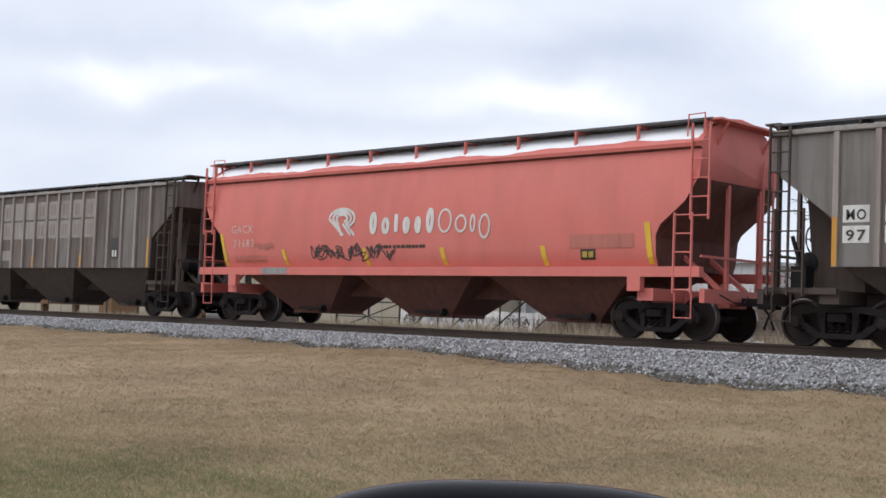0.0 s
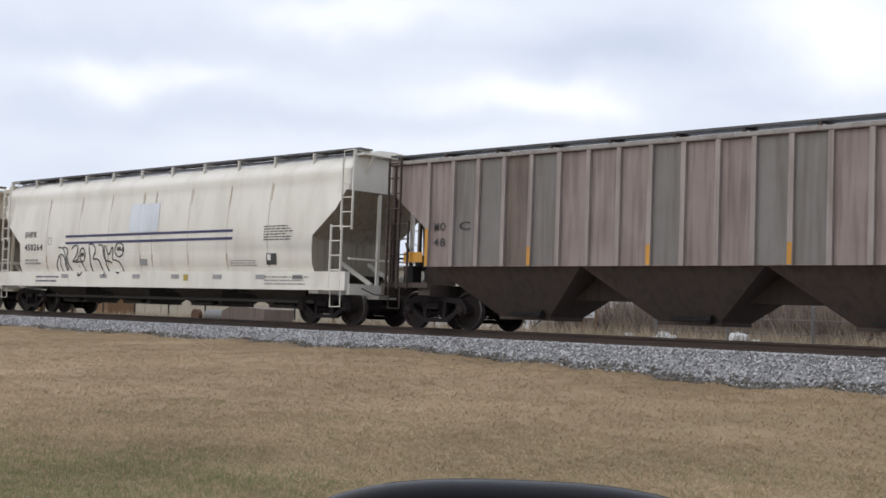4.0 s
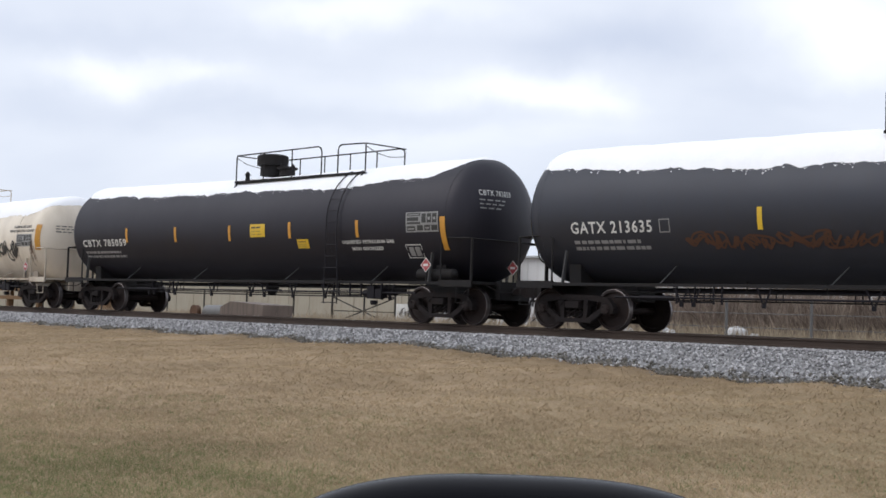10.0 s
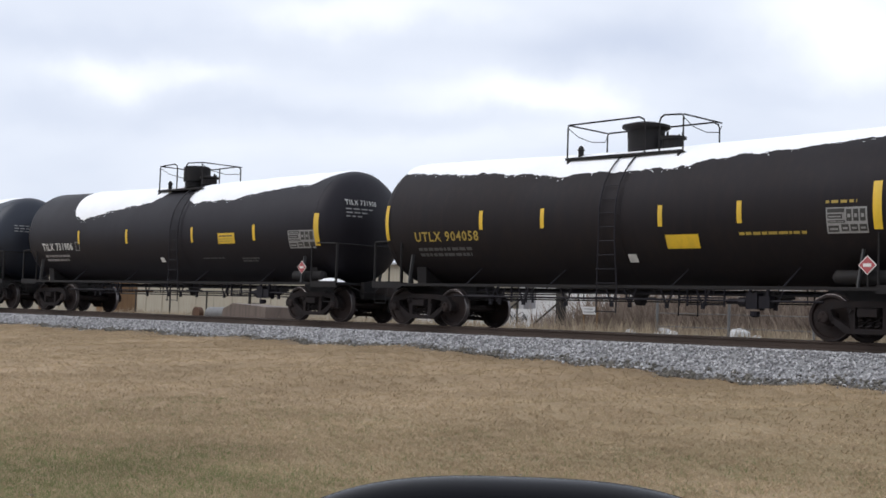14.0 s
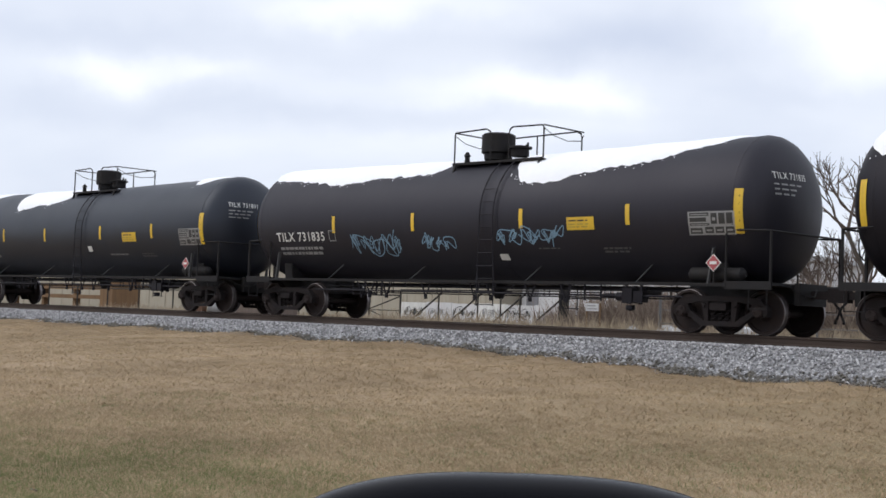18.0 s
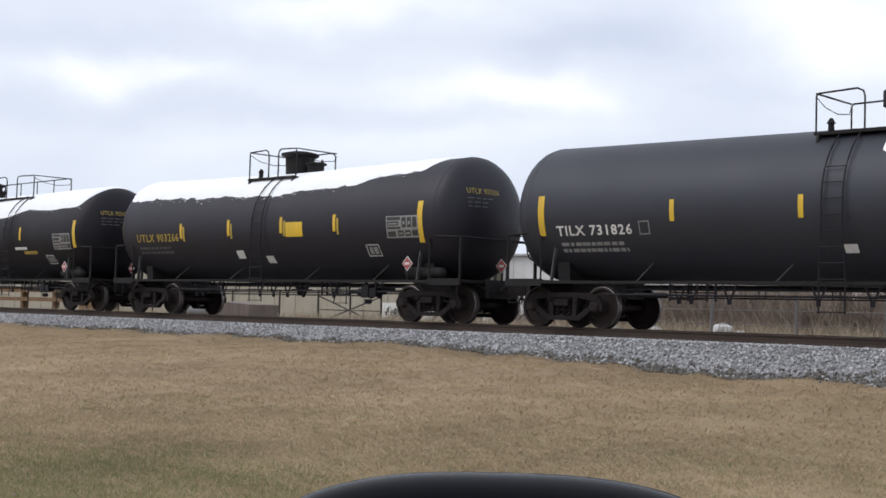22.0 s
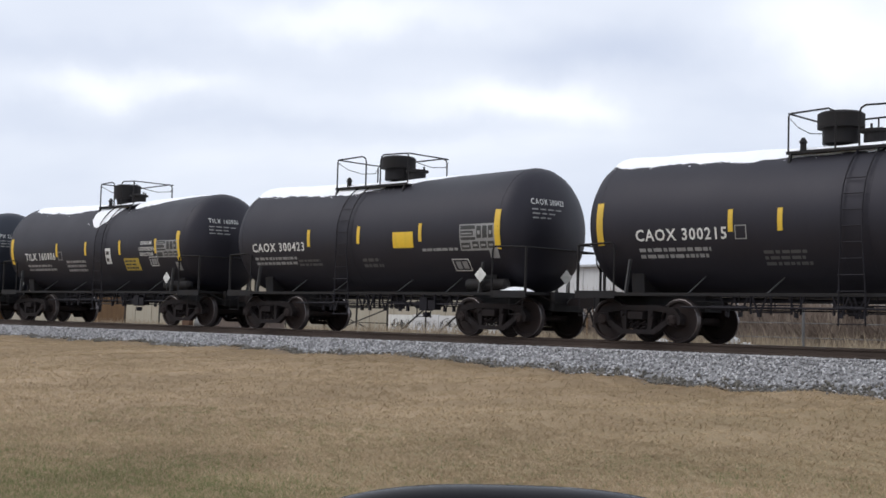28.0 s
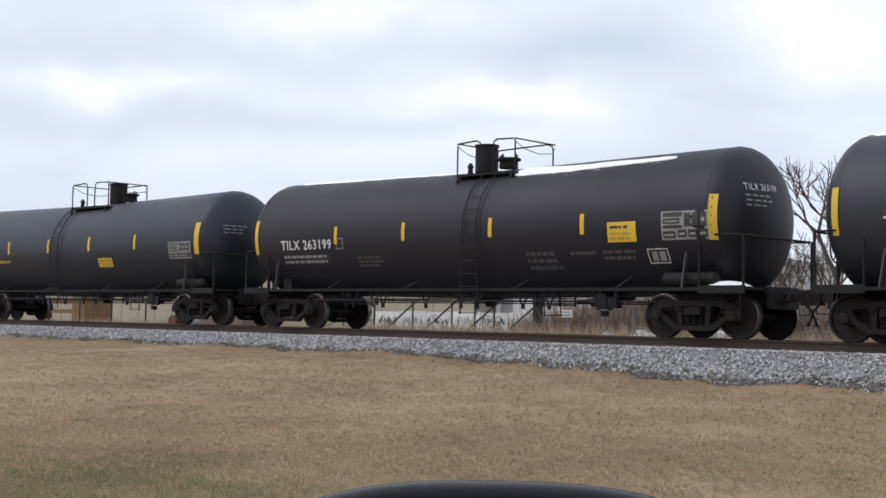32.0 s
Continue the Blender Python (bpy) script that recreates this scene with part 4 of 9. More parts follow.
def tank_car(number, L, spec):
    """A tank car; the origin is at the middle of the car on the rails."""
    car = new("tank_car")
    spec["L"] = L
    car.empty_display_size = 0.3
    body = spec.get("body", "mid_black_paint")
    steel = spec.get("frame", "steel_black")
    T = Tank(L, spec.get("R", 1.54), spec.get("top", 4.12), spec.get("rear", 0.58), spec.get("front", 0.76), spec.get("dip", 0.09))
    side = Side(T.near)
    bm = bmesh.new(); tank_shell(bm, T)
    part("tank", fix(bm), body, car, spec.get("tank_label", ""), smooth=True)
    bx = L / 2 - 2.07
    for s in (1, -1):
        bogie(car, s * bx, number)
        bm = bmesh.new()     # saddle between tank and sill
        prism(bm, [(-1.02, 1.02), (1.02, 1.02), (1.06, 1.44), (0.8, 1.27), (0.45, 1.12), (0, 1.08), (-0.45, 1.12), (-0.8, 1.27), (-1.06, 1.44)], s * bx - 0.16, s * bx + 0.16, axis="x")
        part("saddle", fix(bm), steel, car)
        bm = bmesh.new()
        a, b = sorted((s * (bx - 1.2), s * (L / 2 - 0.62)))
        box(bm, a, b, -0.33, 0.33, 0.66, 1.02)
        c, d = sorted((s * (L / 2 - 0.70), s * (L / 2 - 0.58)))
        box(bm, c, d, -0.55, 0.55, 0.62, 1.06)
        part("stub_sill", fix(bm), steel, car)
        bm = bmesh.new()     # end platform with sill step
        a, b = sorted((s * (L / 2 - 1.75), s * (L / 2 - 0.70)))
        box(bm, a, b, -1.42, 1.42, 0.98, 1.04)
        box(bm, a, b, -1.45, -1.40, 0.90, 1.06)
        box(bm, a, b, 1.40, 1.45, 0.90, 1.06)
        part("end_platform", fix(bm), steel, car)
        bm = bmesh.new()     # handrail round the end
        xa, xb, hz = s * (L / 2 - 1.72), s * (L / 2 - 0.74), 2.08
        pipe(bm, [(xa, -1.43, 1.0), (xa, -1.43, hz - 0.08), (xa + s * 0.08, -1.43, hz), (xb - s * 0.05, -1.43, hz - 0.03), (xb, -1.38, hz - 0.03), (xb, 1.38, hz - 0.03), (xa + s * 0.08, 1.43, hz), (xa, 1.43, hz - 0.08), (xa, 1.43, 1.0)], 0.023)
        for yy in (-1.40, 1.40):
            pipe(bm, [(xb, yy, 1.0), (xb, yy, hz - 0.03)], 0.034)
        part("end_railing", fix(bm), spec.get("rail", steel), car)
        xs = s * (L / 2 - 1.0)
        for yy in (-1.42, 1.42):
            bm = bmesh.new()     # sill step below the platform corner
            pipe(bm, [(xs - 0.2, yy, 0.95), (xs - 0.2, yy, 0.52), (xs + 0.2, yy, 0.52), (xs + 0.2, yy, 0.95)], 0.016)
            part("sill_step", fix(bm), spec.get("rail", steel), car)
    car_ends(car, L)
    # side rail along the bottom with slanting struts
    for y in (-1.44, 1.44):
        bm = bmesh.new()
        box(bm, -(L / 2 - 1.7), L / 2 - 1.7, y - 0.018, y + 0.018, 0.955, 1.02)
        part("side_rail", fix(bm), spec.get("rail", steel), car)
        for s in (-1, 1):
            bm = bmesh.new()
            beam(bm, (s * bx - 0.05, y * 0.985, 1.0), (s * bx + 0.06, y * 0.985, 1.72), 0.09, 0.03)
            part("saddle_brace", fix(bm), "brace_grey" if steel == "steel_black" else steel, car)
        n = 4
        for i in range(n):
            x = (-1 + 2 * (i + 0.5) / n) * (bx - 0.8)
            x += 0.5 if x > 0 else -0.2
            q = math.copysign((T.R + 0.01) * math.sin(radians(138)), y)
            bm = bmesh.new()
            pipe(bm, [(x, y, 0.99), (x + 0.16, q, T.mid(x) + T.R * math.cos(radians(138)))], 0.016)
            part("strut", fix(bm), "strut_grey" if spec.get("body") in (None, "mid_black_paint", "gloss_black_paint", "faded_black_paint", "slate_black_paint", "grey_blue_paint", "rusty_tank") else "black_paint" if steel == "steel_black" else steel, car)
    # under-gear: brake pipe with hangers, bottom outlet, brake cylinder
    bm = bmesh.new()
    pipe(bm, [(-(bx - 1.1), -0.55, 0.86), (bx - 1.1, -0.55, 0.86)], 0.018)
    pipe(bm, [(-(bx - 1.1), 0.62, 0.72), (bx - 1.1, 0.62, 0.72)], 0.018)
    n = int(L / 2.6)
    for i in range(n):
        x = (-1 + 2 * (i + 0.5) / n) * (bx - 1.4)
        pipe(bm, [(x, -0.55, 0.86), (x, -0.55, 1.15)], 0.015)
        pipe(bm, [(x + 0.16, 0.62, 0.72), (x + 0.16, 0.62, 1.2)], 0.015)
        pipe(bm, [(x, 0.62, 0.72), (x, 0.62, 1.2)], 0.015)
    part("brake_pipe", fix(bm), "steel_black", car)
    if spec.get("outlet", True):
        bm = bmesh.new()
        lathe(bm, [(0.62, 0.10), (0.70, 0.14), (0.80, 0.16), (T.mid(0) - T.R + 0.06, 0.34)], axis="z", seg=14)
        beam(bm, (-0.4, 0, 0.78), (0.4, 0, 0.78), 0.06)
        part("bottom_outlet", fix(bm), "steel_black", car)
    bm = bmesh.new()
    lathe(bm, [(bx - 2.9, 0.05), (bx - 2.85, 0.15), (bx - 2.3, 0.15), (bx - 2.25, 0.08), (bx - 1.9, 0.03)], axis="x", seg=14, centre=(0, -0.35, 0.82))
    part("brake_cylinder", fix(bm), "steel_black", car)
    if spec.get("reservoir", True):
        bm = bmesh.new()
        lathe(bm, [(-0.78, 0.05), (-0.70, 0.14), (0.46, 0.14), (0.54, 0.05)], axis="x", seg=14, centre=(bx + 0.15, -1.22, 1.20))
        part("air_reservoir", fix(bm), "steel_black", car, smooth=True)
    under_gear(car, bx, number)
    for x in spec.get("seams", ()) or (T.x0 - T.half + T.head, T.x0 + T.half - T.head):
        bm = bmesh.new(); hoop(bm, T, x, 0.030, 0.003)
        part("weld_seam", fix(bm), "seam_grime" if spec.get("seams") else body, car)
    top_fittings(car, T, spec, steel)
    ladder(car, T, spec, steel)
    marks(car, T, side, spec, number)
    bands = spec.get("bands")
    if bands:
        for x, w, m in bands:
            bm = bmesh.new(); hoop(bm, T, x, w, 0.012)
            part("tank_band", fix(bm), m, car, smooth=True)
    if spec.get("snow"):
        for k, row in enumerate(spec["snow"]):
            bm = bmesh.new()
            snow_sheet(bm, T, *row[:3], seed=number * 7 + k, **(row[3] if len(row) > 3 else {}))
            part("snow_cover", fix(bm), "snow", car, "white snow lying on the tank top", smooth=True)
    if spec.get("end_rust"):
        hi = T.x0 + T.half
        rng = random.Random(number + 3)
        stain = Side(T.near, 0.011)
        for k in range(11):
            x = hi - 0.98 + 0.030 * k
            z1 = T.mid(x) + rng.uniform(-0.12, 0.10) - abs(k - 5) * 0.06
            z0 = T.mid(x) - 0.36 * T.R if spec.get("twotone") else z1 - rng.uniform(0.30, 0.70)
            mark_panel(car, stain, x, x + rng.uniform(0.022, 0.034), z0, z1, rng.choice(("seam_grime", "rust_run")) if abs(k - 5) > 2 else "rust_band", name="rust_run", n=6, label="brown rust run at the tank end")
    for k, corners in enumerate(spec.get("slabs", ())):
        bm = bmesh.new(); snow_slab(bm, T, corners, number + k)
        part("snow_slab", fix(bm), "snow", car, "white slab of snow slipped down the tank side", smooth=True)
    if spec.get("side_box"):
        x = spec["side_box"]
        bm = bmesh.new(); box(bm, x - 0.25, x + 0.25, -1.72, -1.44, 1.92, 2.18)
        boxy = part("control_box", fix(bm), "sill_cream", car, "pale steel control box on the tank side")
        for k, dx in enumerate((-0.14, 0.0, 0.14)):
            bm = bmesh.new(); pipe(bm, [(x + dx, -1.60, 1.94), (x + dx * 1.1, -1.64, 1.6), (x + dx * 0.8 + 0.05, -1.62, 1.3), (x + dx + 0.1, -1.52, 1.02)], 0.026)
            part("hose", fix(bm), "rubber", boxy)
        bm = bmesh.new(); box(bm, x - 0.22, x + 0.12, -1.66, -1.50, 1.04, 1.24)
        part("valve_block", fix(bm), "sill_cream", boxy)
    child("hand_brake", shared("brake_wheel", m_brake_wheel, ["steel_black"]), car, (-(L / 2 - 0.72), -0.45, 1.78), label="iron hand-brake wheel on the end railing")
    ledges = []
    if "platform" in spec.get("ledges", ()):
        ledges.append((L / 2 - 1.2, -1.15, 1.04, 0.50))
    if "reservoir" in spec.get("ledges", ()):
        ledges.append((bx + 0.08, -1.24, 1.33, 0.26))
    for x, y, z, w in ledges:
        bm = bmesh.new()
        bmesh.ops.create_icosphere(bm, subdivisions=2, radius=1)
        for v in bm.verts:
            v.co = Vector((x + v.co.x * w, y + v.co.y * w * 0.5, z + max(0, v.co.z) * 0.10 * (1 + 0.5 * noise.noise(v.co * 3))))
        part("snow_heap", bm, "snow", car, "small heap of snow on a ledge", smooth=True)
    tagged(car, spec["label"], "tank car", group="cars of the freight train")
    return car


def m_hanger(bm):
    """V-shaped hanger with a shoe, under the side rail."""
    beam(bm, (-0.15, 0, 0.96), (0.0, 0, 0.62), 0.03, 0.03)
    beam(bm, (0.17, 0, 0.96), (0.02, 0, 0.62), 0.03, 0.03)
    box(bm, -0.025, 0.045, -0.03, 0.03, 0.56, 0.64)


def m_control_valve(bm):
    box(bm, -0.13, 0.13, -0.12, 0.12, 0.58, 0.90)
    box(bm, 0.16, 0.40, -0.11, 0.11, 0.60, 0.84)
    lathe(bm, [(-0.34, 0.05), (-0.32, 0.10), (-0.16, 0.10)], axis="x", seg=10, centre=(0, 0, 0.72))
    lathe(bm, [(0.42, 0.06), (0.45, 0.10), (0.54, 0.10)], axis="z", seg=10, centre=(0.02, 0, 0))
    for x in (-0.1, 0.3):
        beam(bm, (x, 0, 0.8), (x, 0, 1.02), 0.05)


def m_brake_lever(bm):
    beam(bm, (-0.55, 0, 0.80), (0.55, 0, 0.80), 0.05, 0.03)
    beam(bm, (-0.55, 0, 0.66), (0.35, 0, 0.66), 0.04, 0.03)
    for x in (-0.55, -0.1, 0.35, 0.55):
        beam(bm, (x, 0, 0.62), (x, 0, 0.98), 0.045, 0.03)
    lathe(bm, [(-1.5, 0.025), (-1.45, 0.055), (-0.65, 0.055), (-0.6, 0.025)], axis="x", seg=8, centre=(0, 0, 0.74))


def under_gear(car, bx, number):
    """Brake rigging that hangs between the bogies."""
    rng = random.Random(number * 13 + 5)
    for i in range(7):
        x = (-1 + 2 * (i + 0.5) / 7) * (bx - 1.7) + rng.uniform(-0.35, 0.35)
        child("rod_hanger", shared("rod_hanger", m_hanger, ["black_paint"]), car, (x, -1.0 if i % 2 else -0.75, 0))
        if i % 3 == 0:
            child("rod_hanger", shared("rod_hanger", m_hanger, ["black_paint"]), car, (x + 0.3, -0.75, 0))
    bm = bmesh.new()
    pipe(bm, [(-(bx - 1.0), -0.9, 0.74), (bx - 1.0, -0.9, 0.74)], 0.026)
    pipe(bm, [(-(bx - 1.2), -0.2, 0.90), (bx - 1.2, -0.2, 0.90)], 0.03)
    part("brake_rod", fix(bm), "black_paint", car)
    child("control_valve", shared("control_valve", m_control_valve, ["black_paint"]), car, (bx - 2.25 - rng.uniform(0, 0.5), -0.85, 0), label="dark brake control valve under the tank")
    child("brake_lever", shared("brake_lever", m_brake_lever, ["black_paint"]), car, (-(bx - 3.0) + rng.uniform(-0.4, 0.4), -0.7, 0))
    child("brake_lever", shared("brake_lever", m_brake_lever, ["black_paint"]), car, (bx - 3.9, -0.6, 0), math.pi)


def top_fittings(car, T, spec, steel):
    px, pl = spec.get("plat", (0.0, 2.1))          # middle and length of the top platform
    dome = spec.get("dome", px + 0.1)
    zt = T.mid(px) + T.R
    rail = spec.get("rail_top", steel)
    bm = bmesh.new()                                  # two open gratings on brackets, one on each side of the fittings
    for y0, y1 in ((-0.90, -0.42), (0.34, 0.62)):
        box(bm, px - pl / 2, px + pl / 2, y0, y1, zt - 0.185 + 0.10 * (y0 > 0), zt - 0.16 + 0.10 * (y0 > 0))
    for y, d in ((-0.92, 0.19), (0.60, 0.09)):
        box(bm, px - pl / 2, px + pl / 2, y, y + 0.02, zt - d, zt - d + 0.06)
    for x in (px - pl / 2 + 0.1, px + pl / 2 - 0.1):
        bk = bmesh.new()
        beam(bk, (x, -0.90, zt - 0.16), (x, -0.98, zt - 0.38), 0.05)
        beam(bk, (x, 0.62, zt - 0.06), (x, 0.75, zt - 0.25), 0.05)
        beam(bk, (x, -0.9, zt - 0.17), (x, 0.6, zt - 0.08), 0.04)
        part("platform_bracket", fix(bk), steel, car)
    part("top_platform", fix(bm), spec.get("plat_mat", steel), car)
    h = zt + 0.62
    long = pl > 3
    for y in (-0.88, 0.60):
        bm = bmesh.new()
        a, b = px - pl / 2 + 0.03, px + pl / 2 - 0.03
        gap0, gap1 = (px + pl * 0.18, px + pl * 0.30) if long else (px - pl * 0.08, px + pl * 0.12)
        if y > 0:
            gap0 = gap1 = b - 0.05
        pipe(bm, [(a, y, zt - 0.13), (a, y, h - 0.05), (a + 0.05, y, h), (gap0 - 0.15, y, h + 0.03), (gap0 - 0.03, y, h - 0.03), (gap0, y, h - 0.12), (gap0, y, zt - 0.13)], 0.020)
        if gap1 < b - 0.2:
            pipe(bm, [(gap1, y, zt - 0.13), (gap1, y, h - 0.12), (gap1 + 0.03, y, h - 0.03), (gap1 + 0.12, y, h + 0.02), (b - 0.05, y, h), (b, y, h - 0.05), (b, y, zt - 0.13)], 0.020)
        n = max(1, int((gap0 - a) / 1.1))
        for i in range(1, n):
            x = a + (gap0 - a) * i / n
            pipe(bm, [(x, y, zt - 0.13), (x, y, h)], 0.018)
        part("platform_railing", fix(bm), rail, car)
    for x in (px - pl / 2 + 0.03, px + pl / 2 - 0.03):
        bm = bmesh.new(); pipe(bm, [(x, -0.88, h), (x, 0.60, h)], 0.018)
        part("end_bar", fix(bm), rail, car)
        bm = bmesh.new(); pipe(bm, [(x, -0.88, zt + 0.55), (x, -0.5, zt + 0.40), (x, 0, zt + 0.34), (x, 0.5, zt + 0.40), (x, 0.60, zt + 0.55)], 0.010, 4)
        part("safety_chain", fix(bm), rail, car)
    if spec.get("hat", "funnel") == "funnel":       # hooded manway wider at the top
        bm = bmesh.new()
        lathe(bm, [(0.0, 0.40), (0.48, 0.42), (0.54, 0.54), (0.60, 0.54), (0.66, 0.30)], axis="z", seg=20, centre=(dome, 0, zt))
        part("manway_housing", fix(bm), spec.get("dome_mat", steel), car, smooth=True)
    elif spec["hat"] == "drum":
        bm = bmesh.new()
        lathe(bm, [(0.0, 0.34), (0.16, 0.36), (0.18, 0.42), (0.62, 0.42), (0.66, 0.36)], axis="z", seg=20, centre=(dome, 0, zt))
        part("manway_housing", fix(bm), spec.get("dome_mat", steel), car, smooth=True)
    elif spec["hat"] == "small2":
        bm = bmesh.new()
        lathe(bm, [(0.0, 0.28), (0.62, 0.28), (0.64, 0.31), (0.68, 0.30)], axis="z", seg=18, centre=(dome, 0, zt))
        part("manway_housing", fix(bm), spec.get("dome_mat", steel), car, smooth=True)
    elif spec["hat"] == "none":
        bm = bmesh.new()
        lathe(bm, [(0.0, 0.30), (0.18, 0.30), (0.20, 0.36), (0.26, 0.36), (0.28, 0.1)], axis="z", seg=18, centre=(dome, 0, zt))
        part("manway_lid", fix(bm), spec.get("dome_mat", steel), car, smooth=True)
    elif spec["hat"] == "small":
        bm = bmesh.new()
        lathe(bm, [(0.0, 0.24), (0.46, 0.25), (0.48, 0.28), (0.52, 0.26)], axis="z", seg=18, centre=(dome, 0, zt))
        part("manway_housing", fix(bm), spec.get("dome_mat", steel), car, smooth=True)
    elif spec["hat"] == "pot":
        bm = bmesh.new()
        lathe(bm, [(0.0, 0.36), (0.30, 0.36), (0.30, 0.46), (0.58, 0.46), (0.62, 0.40)], axis="z", seg=20, centre=(dome, 0, zt + 0.08))
        part("manway_housing", fix(bm), spec.get("dome_mat", steel), car, smooth=True)
    bm = bmesh.new()                                  # valves and lid beside it
    vx = dome + spec.get("valve", 0.75)
    lathe(bm, [(0.05, 0.23), (0.22, 0.23), (0.24, 0.30), (0.29, 0.30), (0.32, 0.12)], axis="z", seg=14, centre=(vx, -0.05, zt))
    for k in range(4):
        a = k * 1.6
        lathe(bm, [(0.24, 0.03), (0.38, 0.025)], axis="z", seg=6, centre=(vx + 0.25 * math.cos(a), -0.05 + 0.25 * math.sin(a), zt))
    part("valve_cover", fix(bm), steel, car)
    bm = bmesh.new()
    lathe(bm, [(-0.15, 0.07), (0.05, 0.06), (0.07, 0.09), (0.17, 0.03)], axis="z", seg=8, centre=(px - pl / 2 + 0.2, -0.6, zt))
    part("vent_pipe", fix(bm), steel, car)


def ladder(car, T, spec, steel):
    """Ladder that follows the near side from the platform down to the side rail."""
    lx, w = spec.get("ladder", (0.0, 0.42))
    m = spec.get("ladder_mat", "black_paint" if spec.get("twotone") else spec.get("body", "mid_black_paint"))
    m = "black_paint" if "black" in m else m
    for y in (-1, 1):
        bm = bmesh.new()
        for s in (-1, 1):
            pts = [(lx + s * w / 2, y * (T.R + 0.07) * math.sin(radians(a)), T.mid(lx) + (T.R + 0.07) * math.cos(radians(a))) for a in range(28, 97, 8)]
            pts += [(lx + s * w / 2, y * (T.R + 0.07), 2.0), (lx + s * w * 0.62, y * (T.R + 0.02), 1.0), (lx + s * w * 0.62, y * (T.R + 0.02), 0.42)]
            pipe(bm, pts, 0.017, 5)
        for z in [0.45 + 0.3 * i for i in range(10)]:
            d = z - T.mid(lx)
            yy = T.R + 0.07 if d < 0 else math.sqrt(max(0, (T.R + 0.07) ** 2 - d * d))
            pipe(bm, [(lx - w / 2 * (1.3 if z < 1.4 else 1), y * yy, z), (lx + w / 2 * (1.3 if z < 1.4 else 1), y * yy, z)], 0.011, 5)
        part("ladder", fix(bm), m, car)
    bm = bmesh.new()
    for s in (-1, 1):
        hoop(bm, T, lx + s * (w / 2 + 0.06), 0.06, 0.004)
    part("strap_band", fix(bm), "black_paint" if spec.get("twotone") else spec.get("strap_mat", spec.get("body", "mid_black_paint")), car)


def diamond(x, y, z, h, d=0.012):
    bm = bmesh.new()
    prism(bm, [(x - h, z), (x, z - h), (x + h, z), (x, z + h)], y, y + d)
    return fix(bm)


def placard(car, x, y, z, colour, size=0.27):
    h = size * 0.66
    o = part("placard", diamond(x, y, z, h), "marking_white", car, "white-edged diamond hazard placard on a bracket")
    part("placard_face", diamond(x, y - 0.004, z, h * 0.88, 0.003), colour, o)
    bm = bmesh.new(); box(bm, x - h * 0.45, x + h * 0.45, y - 0.010, y - 0.006, z - h * 0.17, z + h * 0.17)
    part("placard_number", fix(bm), "marking_white", o)
    bm = bmesh.new(); beam(bm, (x, y + 0.03, z - h * 0.8), (x, y + 0.03, 1.0), 0.025)
    part("bracket", fix(bm), "steel_black", o)
    return o


def fitted_text(car, side, s, xa, xb, z, h, material, name, bold):
    V, _ = text_verts(s, h * 1.38, bold)
    w = max(v[0] for v in V)
    mark_text(car, side, s, xa, z, h * 1.38, material, name=name, bold=bold, stretch=(xb - xa) / w)


PANEL_LABEL = {"yellow_paint": "yellow warning panel", "dull_yellow": "faded yellow-orange panel", "marking_white": "white data panel", "dim_grey": "faded grey data panel", "marking_grey": "grey stencilled panel", "dull_brown": "faded brown data panel"}


def data_panel(car, fine, x0, x1, z0, z1, number):
    """Stencilled test record: dark cells in a pale frame, some with a pale entry."""
    rng = random.Random(number + 77)
    top = Side(fine.outline, 0.019)
    w, h = x1 - x0, z1 - z0
    cells = [(0.04, 0.46, 0.80, 0.95), (0.04, 0.40, 0.56, 0.74), (0.04, 0.46, 0.40, 0.50), (0.04, 0.30, 0.06, 0.30)]
    cells += [(0.50 + k * 0.165, 0.63 + k * 0.165, 0.46, 0.92) for k in range(3)] + [(0.36 + k * 0.22, 0.54 + k * 0.22, 0.08, 0.34) for k in range(3)]
    for a, b, c, d in cells:
        cell_ob = mark_panel(car, fine, x0 + a * w, x0 + b * w, z0 + c * h, z0 + d * h, "marking_dark", name="data_cell", n=2)
        if rng.random() < 0.6:
            mark_panel(cell_ob, top, x0 + (a + 0.03) * w, x0 + (b - 0.03) * w, z0 + (c + 0.3 * (d - c)) * h, z0 + (c + 0.6 * (d - c)) * h, "marking_grey", name="entry", n=1)


